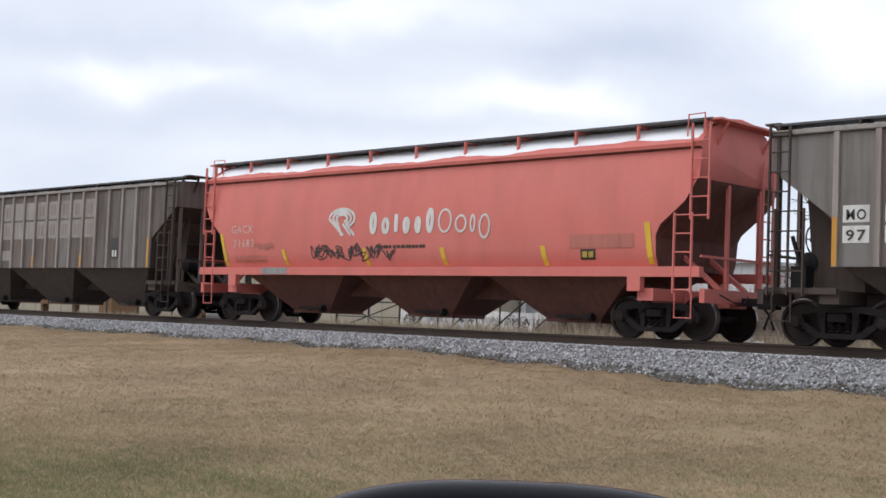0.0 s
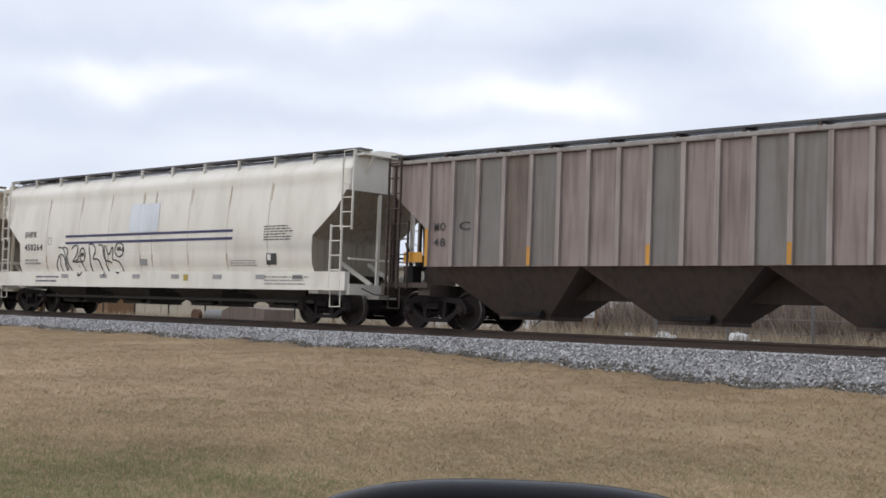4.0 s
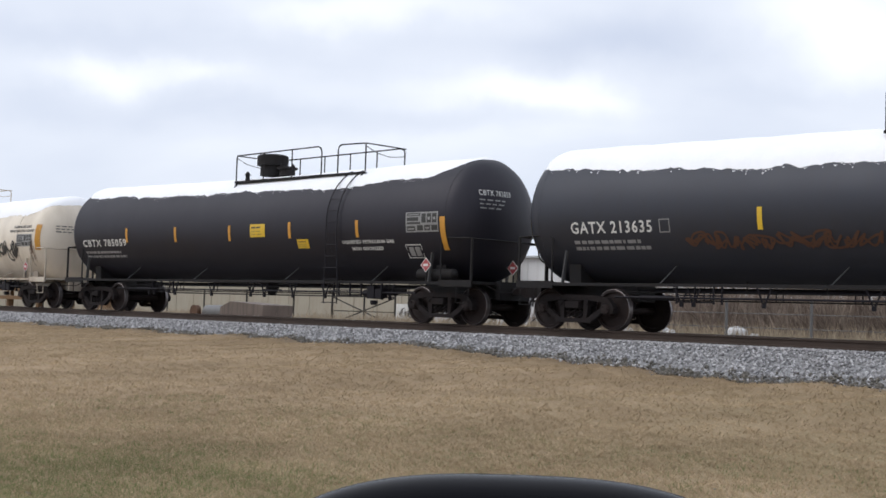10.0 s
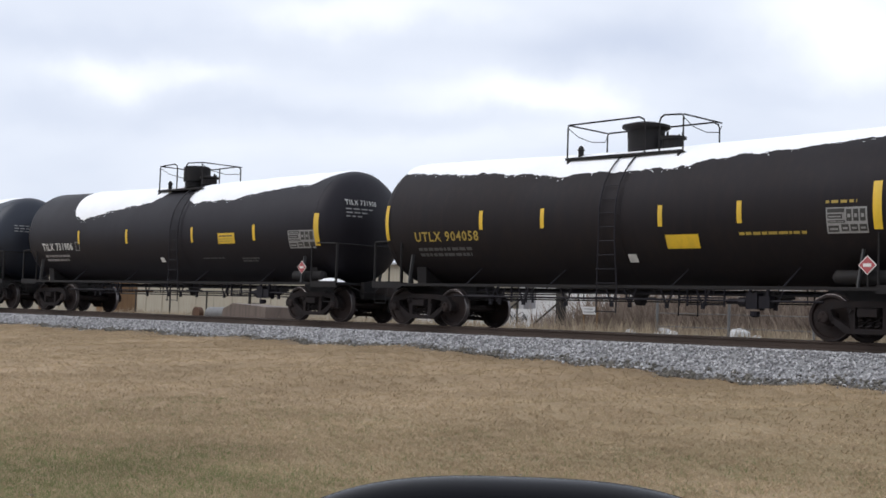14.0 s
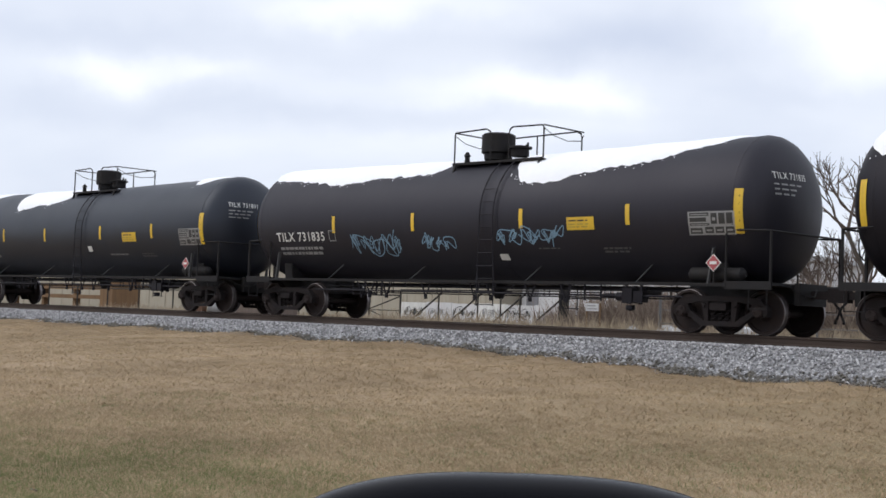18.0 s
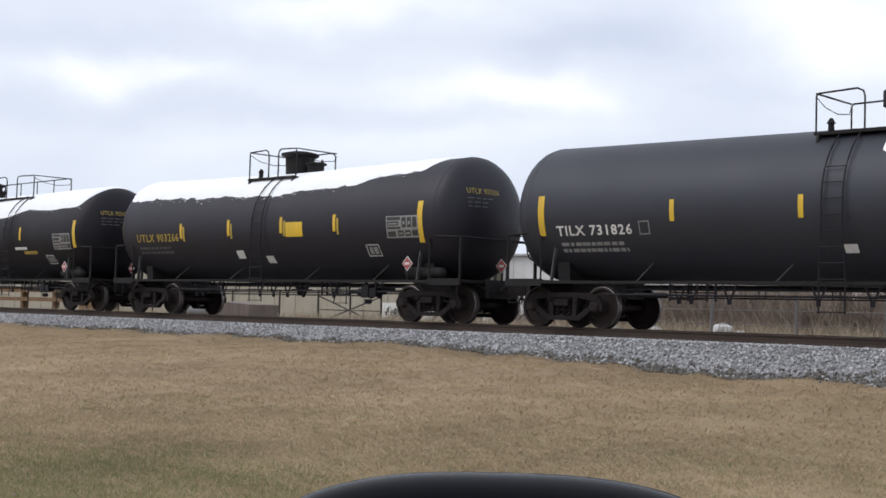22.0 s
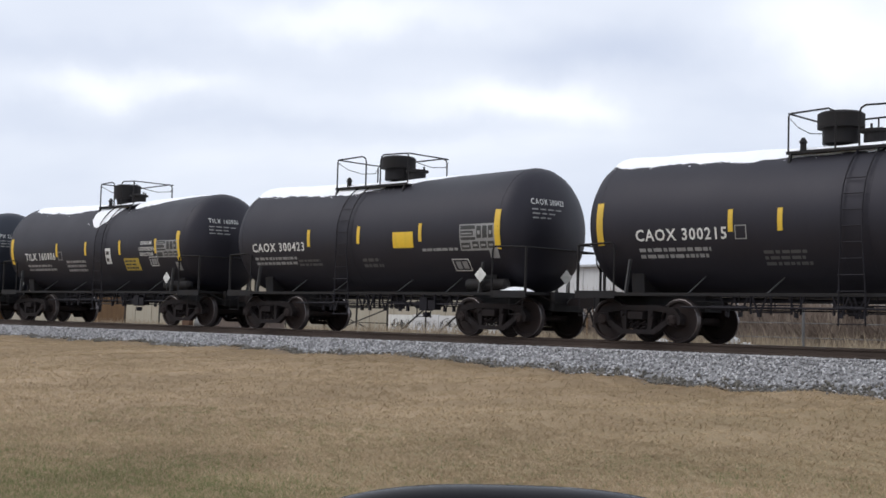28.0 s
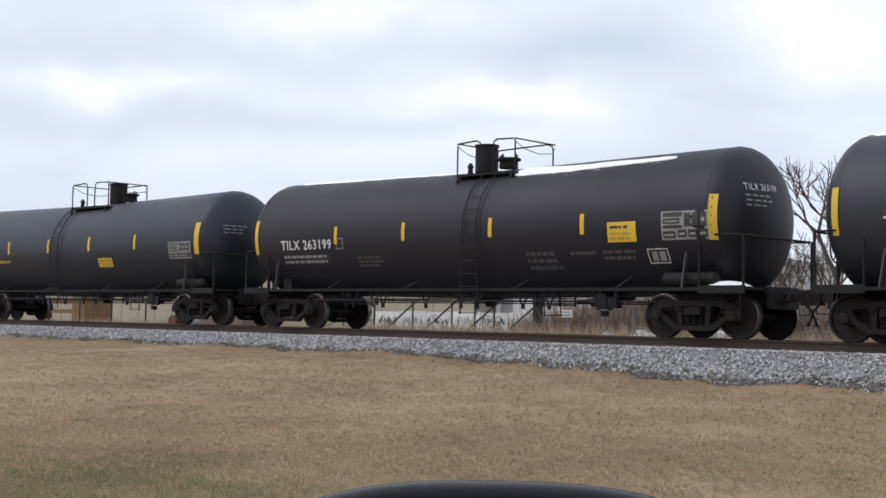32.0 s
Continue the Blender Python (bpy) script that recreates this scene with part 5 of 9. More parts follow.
def marks(car, T, side, spec, number):
    # tall reflective strips at both ends and short ones between
    rm = spec.get("refl", "yellow_paint")
    zr, hr = spec.get("refl_z", (1.95, 0.80))
    slant = spec.get("slant", 0.0)
    lo, hi = T.x0 - T.half, T.x0 + T.half
    for x, dflt in zip(spec.get("ends", (None, None)), (lo + 0.35, hi - 0.95)):
        x = dflt if x is None else x
        mark_panel(car, side, x - 0.085, x + 0.085, zr, zr + hr, rm, n=8, label="tall reflective strip at the tank end")
    for x, z in spec.get("strips", ()):
        mark_panel(car, side, x - 0.055 + slant / 2, x + 0.055 + slant / 2, z - 0.22, z + 0.22, rm, n=5, skew=-slant, label="short reflective strip")
        if spec.get("doubled"):
            mark_panel(car, side, x + 0.09, x + 0.17, z - 0.30, z + 0.12, "dull_yellow", n=5, label="older worn reflective strip")
    tm = spec.get("mark_mat", "marking_white")
    if spec.get("mark"):
        s, xa, xb, z, h = spec["mark"]
        fitted_text(car, side, s, xa, xb, z, h, tm, "reporting_mark", 0.006)
        w = xb - xa
        mark_bars(car, side, xa + 0.05, xa + w * 0.95, z - 0.38, z - 0.12, 2, spec.get("small_mat", "dim_grey" if tm != "marking_white" else "marking_grey"), seed=number)
        if number % 2:
            outline_box(car, side, xb + 0.18, xb + 0.44, z - 0.02, z + 0.26, "marking_grey" if tm == "marking_white" else "dull_brown")
    fine = Side(T.near, 0.014)
    for x0, x1, z0, z1, m, bars in spec.get("panels", ()):
        m = "marking_grey" if bars >= 4 and m in ("dim_grey", "marking_white") else m
        mark_panel(car, side, x0, x1, z0, z1, m, name="sign_panel", label=PANEL_LABEL.get(m, ""))
        if bars >= 4 and m in ("dim_grey", "marking_white", "marking_grey"):
            data_panel(car, fine, x0, x1, z0, z1, number)
        elif bars and m == "yellow_paint":
            mark_bars(car, fine, x0 + 0.07, x1 - 0.07, z0 + (z1 - z0) * 0.62, z1 - 0.04, 1, "marking_dark", seed=number + int(x0 * 10), fill=0.45)
            mark_bars(car, fine, x0 + 0.05, x1 - 0.05, z0 + 0.04, z0 + (z1 - z0) * 0.55, 2, "dull_yellow", seed=number + int(x0 * 10), fill=0.5)
        elif bars:
            mark_bars(car, fine, x0 + 0.05, x1 - 0.05, z0 + 0.03, z1 - 0.03, bars, "marking_dark" if m not in ("dim_grey", "marking_dark") else "marking_grey", seed=number + int(x0 * 10), fill=0.5)
    for s, xa, xb, z, h, m in spec.get("texts", ()):
        fitted_text(car, side, s, xa, xb, z, h, m, "lettering", 0.004)
    for x0, x1, z0, z1, n, m in spec.get("bars", ()):
        mark_bars(car, side, x0, x1, z0, z1, n, m, seed=number + int(x0 * 7))
    for x0, x1, z0, z1 in spec.get("boxes", ()):
        outline_box(car, side, x0, x1, z0, z1, "marking_white")
        mark_panel(car, side, x0 + 0.10, x0 + (x1 - x0) * 0.48, z0 + 0.05, z1 - 0.06, "marking_grey", name="stencil")
        mark_panel(car, side, x0 + (x1 - x0) * 0.56, x1 - 0.07, z0 + 0.05, z1 - 0.06, "marking_grey", name="stencil")
    for k, (x0, x1, z0, z1, m, n, w) in enumerate(spec.get("spray", ())):
        scribble(car, side, x0, x1, z0, z1, m, seed=number * 3 + k, strokes=n, w=w)
    for x, colour in spec.get("placards", ()):
        if x < spec["L"] / 2 - 0.85:
            placard(car, x, -1.47, 1.42, colour)
        else:
            placard(car, spec["L"] / 2 - 0.80, 0.15, 1.42, colour)
    if spec.get("twotone"):
        bm = bmesh.new()
        for x0, x1, a0, a1 in ((-1.35, 1.75, 0, 360), (lo + 0.05, hi - 0.05, 113, 247)):
            n = max(2, int((x1 - x0) / 0.05))
            na = int((a1 - a0) / 6)
            rows = []
            for i in range(n + 1):
                x = x0 + (x1 - x0) * i / n
                r = T.rad(x) + 0.008
                b0 = a0 if a0 == 0 else math.degrees(math.acos(max(-0.999, math.cos(radians(a0)) * T.R / r)))
                b1 = a1 if a0 == 0 else 360 - b0
                rows.append([bm.verts.new((x, -r * math.sin(radians(b0 + (b1 - b0) * j / na)), T.mid(x) + r * math.cos(radians(b0 + (b1 - b0) * j / na)))) for j in range(na + 1)])
            for p, q in zip(rows, rows[1:]):
                for j in range(na):
                    bm.faces.new((p[j], q[j], q[j + 1], p[j + 1]))
        part("black_coat", fix(bm), "black_paint", car, "black band and underside coat", smooth=True)
    # lettering on the head that faces along the train
    def on_head(y, z):
        d2 = min(0.98, (y ** 2 + (z - T.zc) ** 2) / T.R ** 2)
        return (hi - T.head + T.head * math.sqrt(1 - d2) + 0.010, y, z)
    if spec.get("head_spray"):
        head = Side(lambda y, z: 0.0)
        head.at = lambda y, z, lift=None: on_head(y, z)
        scribble(car, head, -0.95, -0.25, T.zc - 0.25, T.zc + 0.35, "marking_white", number, strokes=6, w=0.045)
    word = spec["mark"][0] if spec.get("mark") else ""
    hm = tm
    if word and tm != "marking_dark":
        V, F = text_verts(word, 0.19, 0.002)
        wide = max(v[0] for v in V)
        me = bpy.data.meshes.new("end_mark")
        me.from_pydata([on_head(-0.95 + a * 0.95 / wide, T.zc + 0.55 + b) for a, b, _ in V], [], F)
        obj("end_mark", me, hm, car)
    bm = bmesh.new()
    rng = random.Random(number)
    for r in range(3):
        z, y = T.zc + 0.42 - r * 0.10, -0.95
        while y < -0.25 - r * 0.1:
            w = rng.uniform(0.10, 0.2)
            bm.faces.new([bm.verts.new(on_head(a, b)) for a, b in ((y, z), (y + w, z), (y + w, z + 0.035), (y, z + 0.035))])
            y += w + 0.05
    part("end_lettering", bm, "marking_grey" if tm == "marking_white" else "dim_grey", car)


def outline_box(car, side, x0, x1, z0, z1, material):
    bm = bmesh.new()
    w = 0.022
    for a, b, c, d in ((x0, x1, z0, z0 + w), (x0, x1, z1 - w, z1), (x0, x0 + w, z0 + w, z1 - w), (x1 - w, x1, z0 + w, z1 - w)):
        patch(bm, side, a, b, c, d, 1)
    part("stencil_frame", bm, material, car)


# ---- covered hoppers ----
def hopper_loft(bm, prof, stations):
    """Body lofted along x from a half cross-section (y, z); stations: (x, lowest height there)."""
    rings = []
    for x, zl in stations:
        ring = [(y, max(z, zl)) for y, z in prof] + [(-y, max(z, zl)) for y, z in reversed(prof[1:-1])]
        rings.append([bm.verts.new((x, y, z)) for y, z in ring])
    n = len(rings[0])
    for a, b in zip(rings, rings[1:]):
        for k in range(n):
            bm.faces.new((a[k], b[k], b[(k + 1) % n], a[(k + 1) % n]))
    bm.faces.new(rings[0]); bm.faces.new(rings[-1][::-1])


def bay(bm, x, half_top, half_out, z0, z1, y_top=1.42, y_out=1.0):
    """One discharge hopper: an upside-down pyramid under the sill."""
    a = [bm.verts.new((x + i * half_top, j * y_top, z1)) for i, j in ((-1, -1), (1, -1), (1, 1), (-1, 1))]
    b = [bm.verts.new((x + i * half_out, j * y_out, z0)) for i, j in ((-1, -1), (1, -1), (1, 1), (-1, 1))]
    bm.faces.new(a); bm.faces.new(b[::-1])
    for i in range(4):
        j = (i + 1) % 4
        bm.faces.new((a[i], b[i], b[j], a[j]))


def straight_ladder(bm, x, y, z0, z1, w=0.42, r=0.016, along="x"):
    for s in (-1, 1):
        p = (x + s * w / 2, y) if along == "x" else (x, y + s * w / 2)
        beam(bm, (*p, z0), (*p, z1), 0.06, 0.03)
    n = int((z1 - z0) / 0.38)
    for i in range(n + 1):
        z = z0 + 0.08 + i * 0.38
        if z < z1:
            a, b = ((x - w / 2, y), (x + w / 2, y)) if along == "x" else ((x, y - w / 2), (x, y + w / 2))
            pipe(bm, [(*a, z), (*b, z)], r, 5)


def m_hatch(bm):
    lathe(bm, [(0.0, 0.40), (0.10, 0.42), (0.13, 0.36), (0.16, 0.1)], axis="z", seg=14)


def m_board_post(bm):
    beam(bm, (0, 0, -0.34), (0, 0, 0.0), 0.08, 0.04)
    beam(bm, (0, 0, -0.02), (0, 0.5, -0.02), 0.05, 0.04)


def m_handwheel(bm):
    pts = [(0, 0.28 * math.cos(a), 0.28 * math.sin(a)) for a in [2 * math.pi * k / 18 for k in range(19)]]
    pipe(bm, pts, 0.018, 5)
    for k in range(4):
        a = math.pi / 2 * k
        pipe(bm, [(0, 0, 0), (0.0, 0.28 * math.cos(a), 0.28 * math.sin(a))], 0.014, 5)
    lathe(bm, [(-0.3, 0.03), (0.05, 0.05)], axis="x", seg=8)


def hopper_car(number, L, spec):
    car = new("covered_hopper_car")
    kind = spec["kind"]
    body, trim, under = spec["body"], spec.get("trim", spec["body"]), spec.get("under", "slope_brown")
    bx = L / 2 - 2.07
    for s in (1, -1):
        bogie(car, s * bx, number)
    car_ends(car, L)
    e = L / 2 - spec.get("inset", 0.80)          # end of the upper body
    sill, sill_bot = spec["sill"]                # top and bottom of the side sill
    eave, ridge = spec["eave"], spec["eave"] + spec.get("rise", 0.42)
    lo_x = e - spec.get("cut", 1.3)              # where the side sheet ends above the sill
    knee, hz = spec.get("knee", 2.4), spec.get("hang", 3.35)
    base = sill_bot if kind == "ribbed" else sill - 0.02
    if kind == "ribbed":
        prof = [(0, base), (1.50, base), (1.50, eave - 0.10), (1.56, eave - 0.09), (1.56, eave), (1.36, eave + 0.03), (0.7, ridge - 0.04), (0.0, ridge)]
        st = [(-e, hz), (-lo_x - 0.02, knee), (-lo_x, base)]
    else:
        prof = [(0, base), (1.44, base)]
        for i in range(1, 12):
            k = i / 11
            z = base + (eave - 0.12 - base) * k
            prof.append((1.46 + 0.13 * math.sin(math.pi * min(1, k * 0.9 + 0.12)) ** 0.8, z))
        if spec.get("round_roof"):
            prof += [(1.49, eave + 0.02), (1.42, eave + 0.20), (1.24, eave + 0.42), (0.9, eave + 0.58), (0.5, eave + 0.68), (0, eave + 0.70)]
        else:
            q = spec.get("camber", 1.0)
            prof += [(1.55, eave - 0.08), (1.57, eave), (1.44, eave + 0.05 * q), (1.0, eave + 0.24 * q), (0.5, eave + 0.37 * q), (0, eave + 0.40 * q)]
        st = [(-e, hz), (-e + 0.3 * (e - lo_x), hz - 0.42 * (hz - knee))] + ([(-lo_x - 0.10, knee + 0.15)] if spec.get("curved") else []) + [(-lo_x - 0.02, knee), (-lo_x, base)]
    st = st + [(-x, z) for x, z in reversed(st)]
    bm = bmesh.new()
    hopper_loft(bm, prof, st)
    fix(bm)
    # downward and end-slope faces take the under colour, which has their shade in it
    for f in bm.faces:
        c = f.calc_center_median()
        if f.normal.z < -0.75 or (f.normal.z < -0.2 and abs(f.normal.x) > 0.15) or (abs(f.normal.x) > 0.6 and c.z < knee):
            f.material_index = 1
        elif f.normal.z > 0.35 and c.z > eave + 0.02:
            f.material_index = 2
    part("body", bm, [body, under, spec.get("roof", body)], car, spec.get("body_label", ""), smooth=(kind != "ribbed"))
    # side sill from end to end
    for y in (-1, 1):
        bm = bmesh.new()
        a, b = sorted((y * 1.46, y * 1.62))
        if kind == "ribbed":
            a, b = sorted((y * 1.44, y * 1.53))
            for s in (-1, 1):
                x0, x1 = sorted((s * (lo_x - 0.1), s * (e + 0.1)))
                box(bm, x0, x1, a, b, 0.98, 1.10)
                beam(bm, (s * (e - 0.15), y * 1.49, 1.05), (s * (e - 0.15), y * 1.49, eave - 0.1), 0.09, 0.06)
        else:
            box(bm, -(e + 0.1), e + 0.1, a, b, sill_bot, sill)
            if spec.get("pads"):
                for s in (-1, 1):
                    x0, x1 = sorted((s * (bx - 0.35), s * (bx - 0.02)))
                    box(bm, x0, x1, a, b, sill_bot - 0.30, sill_bot)
        part("side_sill", fix(bm), trim, car)
    # discharge bays
    nb = spec.get("bays", 3)
    span = (bx - spec.get("bay_in", 0.25)) * 2
    bz = spec.get("bay_z", 0.36)
    for i in range(nb):
        x = -span / 2 + span * (i + 0.5) / nb
        bm = bmesh.new()
        bay(bm, x, span / nb / 2 - 0.01, 0.76, bz, base, y_out=0.60)
        box(bm, x - 0.78, x + 0.78, -0.60, 0.60, bz - 0.07, bz + 0.02)
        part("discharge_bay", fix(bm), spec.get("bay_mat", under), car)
        bm = bmesh.new()
        beam(bm, (x - 0.35, -0.75, bz + 0.06), (x + 0.65, -0.75, bz + 0.06), 0.06)
        lathe(bm, [(-0.05, 0.10), (0.05, 0.10)], axis="x", seg=10, centre=(x + 0.62, -0.75, bz + 0.06))
        beam(bm, (x, -0.75, bz + 0.06), (x, -0.4, bz), 0.05)
        part("gate_gear", fix(bm), "steel_black", car)
    bm = bmesh.new()
    box(bm, -span / 2 + 0.4, span / 2 - 0.4, -0.42, 0.42, 0.78, base + 0.01)
    part("bay_shroud", fix(bm), spec.get("bay_mat", under), car)
    if spec.get("bay_mat") == "bay_grey":
        bm = bmesh.new()
        pipe(bm, [(-span / 2, -1.02, 0.58), (span / 2, -1.02, 0.58)], 0.045, 8)
        part("discharge_pipe", fix(bm), "bay_grey", car)
    iron = trim if kind != "ribbed" else under
    for s in (-1, 1):
        for name, x0, x1, w, z0, z1 in (("centre_sill", L / 2 - 0.73, lo_x - 0.9, 0.33, 0.70, 1.02), ("end_sill", L / 2 - 0.72, L / 2 - 0.6, 1.5, 0.78, 1.06), ("body_bolster", bx - 0.2, bx + 0.2, 1.45, 0.80, 1.06)):
            a, b = sorted((s * x0, s * x1))
            bm = bmesh.new(); box(bm, a, b, -w, w, z0, z1)
            part(name, fix(bm), iron, car)
    for s in (1, -1):
        # end frame below the hood
        bm = bmesh.new()
        slope = [(s * (lo_x - 0.40), base + 0.03), (s * (lo_x + 0.05), knee - 0.05), (s * (e - 0.10), hz - 0.02), (s * (e - 0.25), hz - 0.02), (s * (lo_x - 0.05), knee), (s * (lo_x - 0.55), base + 0.03)]
        prism(bm, slope, -1.40, 1.40)
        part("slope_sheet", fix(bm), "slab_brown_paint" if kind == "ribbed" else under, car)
        if kind == "ribbed":
            for y in (-0.75, 0.75):       # gussets that carry the slope sheet, added to block the sky behind
                bm = bmesh.new()
                prism(bm, [(s * (e - 0.55), 1.06), (s * (lo_x - 0.3), 1.06), (s * (lo_x - 0.25), base), (s * (lo_x + 0.08), knee - 0.1), (s * (e - 0.35), hz - 0.25)], y - 0.015, y + 0.015)
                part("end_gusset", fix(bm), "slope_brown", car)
            bm = bmesh.new()
            lathe(bm, [(-0.85, 0.06), (-0.80, 0.20), (0.30, 0.20), (0.35, 0.06)], axis="y", seg=14, centre=(s * (e - 0.42), 0, 1.62))
            part("air_tank", fix(bm), "steel_black", car, smooth=True)
            bm = bmesh.new()
            box(bm, s * (e - 0.5) - 0.16, s * (e - 0.5) + 0.16, -1.30, -1.0, 1.10, 1.52)
            beam(bm, (s * (e - 0.5), -1.2, 1.5), (s * (e - 0.3), -1.2, 2.1), 0.06)
            part("brake_valve", fix(bm), "steel_black", car)
        for y in ((-1.3, -0.5, 0.5, 1.3) if kind == "ribbed" else (-0.35, 0.9)):
            bm = bmesh.new()
            beam(bm, (s * (e - 0.06), y, 1.04), (s * (e - 0.06), y, hz + 0.05), 0.09, 0.07)
            part("end_post", fix(bm), spec.get("post_end", "slab_brown_paint"), car)
        for y in (-0.5, 0.5):
            bm = bmesh.new()
            beam(bm, (s * (e - 0.10), y, 1.06), (s * (lo_x - 0.1), y, base + 0.35), 0.09)
            part("end_brace", fix(bm), spec.get("post_end", "slab_brown_paint"), car)
        bm = bmesh.new()
        beam(bm, (s * (e + 0.02), -1.45, 1.72), (s * (e + 0.02), 1.45, 1.72), 0.05)
        part("end_bar", fix(bm), spec.get("ladder", trim), car)
        bm = bmesh.new()
        straight_ladder(bm, s * (e - 0.22 if kind == "ribbed" or s < 0 else e + 0.06), -1.60, 0.95 if kind == "ribbed" else 2.45, eave + (0.38 if kind != "ribbed" else 0.10))
        part("side_ladder", fix(bm), spec.get("ladder", trim), car)
        bm = bmesh.new()
        straight_ladder(bm, s * (e + 0.06), 1.05, 1.0, eave - 0.15, along="y")
        part("end_ladder", fix(bm), spec.get("ladder", trim), car)
        bm = bmesh.new()
        straight_ladder(bm, s * (e - 0.45 if kind == "ribbed" else e - 0.32), -1.60, 0.95, 2.60, w=0.60 if kind == "ribbed" else 0.42)
        part("grab_ladder", fix(bm), spec.get("ladder", trim), car)
        bm = bmesh.new()
        xs = s * (e - 0.3)
        pipe(bm, [(xs - 0.2, -1.58, 0.97), (xs - 0.2, -1.58, 0.46), (xs + 0.2, -1.58, 0.46), (xs + 0.2, -1.58, 0.97)], 0.020)
        part("sill_step", fix(bm), spec.get("ladder", trim), car)
        bm = bmesh.new()
        a, b = sorted((s * (e + 0.30), s * (e - 0.02)))
        box(bm, a, b, -1.28, 1.28, ridge + 0.06, ridge + 0.10)
        for y in (-0.9, 0.9):
            beam(bm, (s * (e + 0.25), y, ridge + 0.07), (s * (e - 0.02), y, ridge - 0.40), 0.05)
        part("crossover_board", fix(bm), trim, car)
        bm = bmesh.new()
        pipe(bm, [(s * (e - 0.02), -1.40, eave + 0.05), (s * (e - 0.02), -1.36, ridge + 0.20), (s * (e - 0.45), -1.30, ridge + 0.20), (s * (e - 0.45), -1.34, eave + 0.08)], 0.018)
        if kind == "ribbed":
            bm.free()
            continue
        part("roof_grab_rail", fix(bm), spec.get("ladder", trim), car)
    child("hand_brake", shared("handwheel", m_handwheel, ["steel_black"]), car, (-e - 0.1, 0.35, 2.15), math.pi)
    # roof: running boards on posts, hatches
    rz = spec.get("board_z", ridge + 0.08)
    for y in (-1.05, 1.05):
        bm = bmesh.new()
        box(bm, -(e + 0.1), e + 0.1, y - 0.24, y + 0.24, rz, rz + 0.045)
        part("running_board", fix(bm), spec.get("board", "dim_grey"), car)
        n = int(2 * e / 1.62)
        for i in range(n + 1):
            x = -e + 0.03 + (2 * e - 0.06) * i / n
            o = child("board_post", shared("board_post" + trim, m_board_post, [trim]), car, (x, y * 1.23, rz), 0.0 if y < 0 else math.pi)
    for i in range(10 if kind != "ribbed" else 0):
        x = -e + 2 * e * (i + 0.5) / 10
        child("roof_hatch", shared("roof_hatch" + body, m_hatch, [spec.get("roof", body)]), car, (x, 0, ridge - 0.12))
    ys, zs = [p[0] for p in prof[1:]], [p[1] for p in prof[1:]]
    side = Side((lambda x, z: -1.50) if kind == "ribbed" else (lambda x, z: -1.62 if z < sill else -float(np.interp(z, zs, ys))), 0.012)
    if kind == "ribbed":
        for y in (-1.565, 1.565):
            bm = bmesh.new(); box(bm, -e, e, y - 0.012, y + 0.012, eave - 0.07, eave + 0.012)
            part("eave_trim", fix(bm), "slab_pale_paint", car, "pale worn angle along the eaves")
        n = spec.get("ribs", 18)
        key = "rib%.2f" % eave

        def rib(bm):
            box(bm, -0.055, 0.055, -0.07, 0.0, base, eave - 0.09)
        for y in (-1.50, 1.57):
            for i in range(n):
                x = -lo_x + 0.06 + (2 * lo_x - 0.12) * i / (n - 1)
                child("rib", shared(key, rib, ["post_paint"]), car, (x, y, 0))
        # odd sheets between the ribs in other shades, as they were patched
        step = (2 * lo_x - 0.12) / (n - 1)
        rng = random.Random(number * 5 + 1)
        for i in range(n - 1):
            if rng.random() < 0.45:
                x = -lo_x + 0.06 + step * i
                mark_panel(car, Side(lambda x, z: -1.50, 0.004), x + 0.057, x + step - 0.057, base + 0.02, eave - 0.11, rng.choice(("slab_grey_paint", "slab_brown_paint")), name="side_sheet", n=1)
    if spec.get("marks"):
        spec["marks"](car, side, e, lo_x, number, spec)
    for k, row in enumerate(spec.get("snow", ())):
        bm = bmesh.new()
        x0, x1, y0, y1, t = row
        nx, ny = max(4, int((x1 - x0) / 0.2)), 8
        rows = []
        rng = random.Random(number + k)
        rp = prof[-6:] if kind != "ribbed" else prof[-4:]
        for i in range(nx + 1):
            x = x0 + (x1 - x0) * i / nx
            r = []
            jj = rng.uniform(-0.03, 0.03) + 0.12 * noise.noise((x * 0.7, number, 1.5))
            for j in range(ny + 1):
                y = y0 + jj + (y1 - y0 - jj) * j / ny
                z = float(np.interp(-abs(y), [-q[0] for q in rp], [q[1] for q in rp]))
                kk = min(1, j * 2, (ny - j) * 2, i, nx - i) * 1.0
                r.append(bm.verts.new((x, y, z + 0.006 + t * min(1, kk) * (0.7 + 0.6 * noise.noise((x * 1.3, y * 3, number))))))
            rows.append(r)
        for a, b in zip(rows, rows[1:]):
            for j in range(ny):
                bm.faces.new((a[j], b[j], b[j + 1], a[j + 1]))
        part("snow_cover", fix(bm), "snow", car, "thin white snow on the roof", smooth=True)
    tagged(car, spec["label"], "hopper car", group="cars of the freight train")
    return car


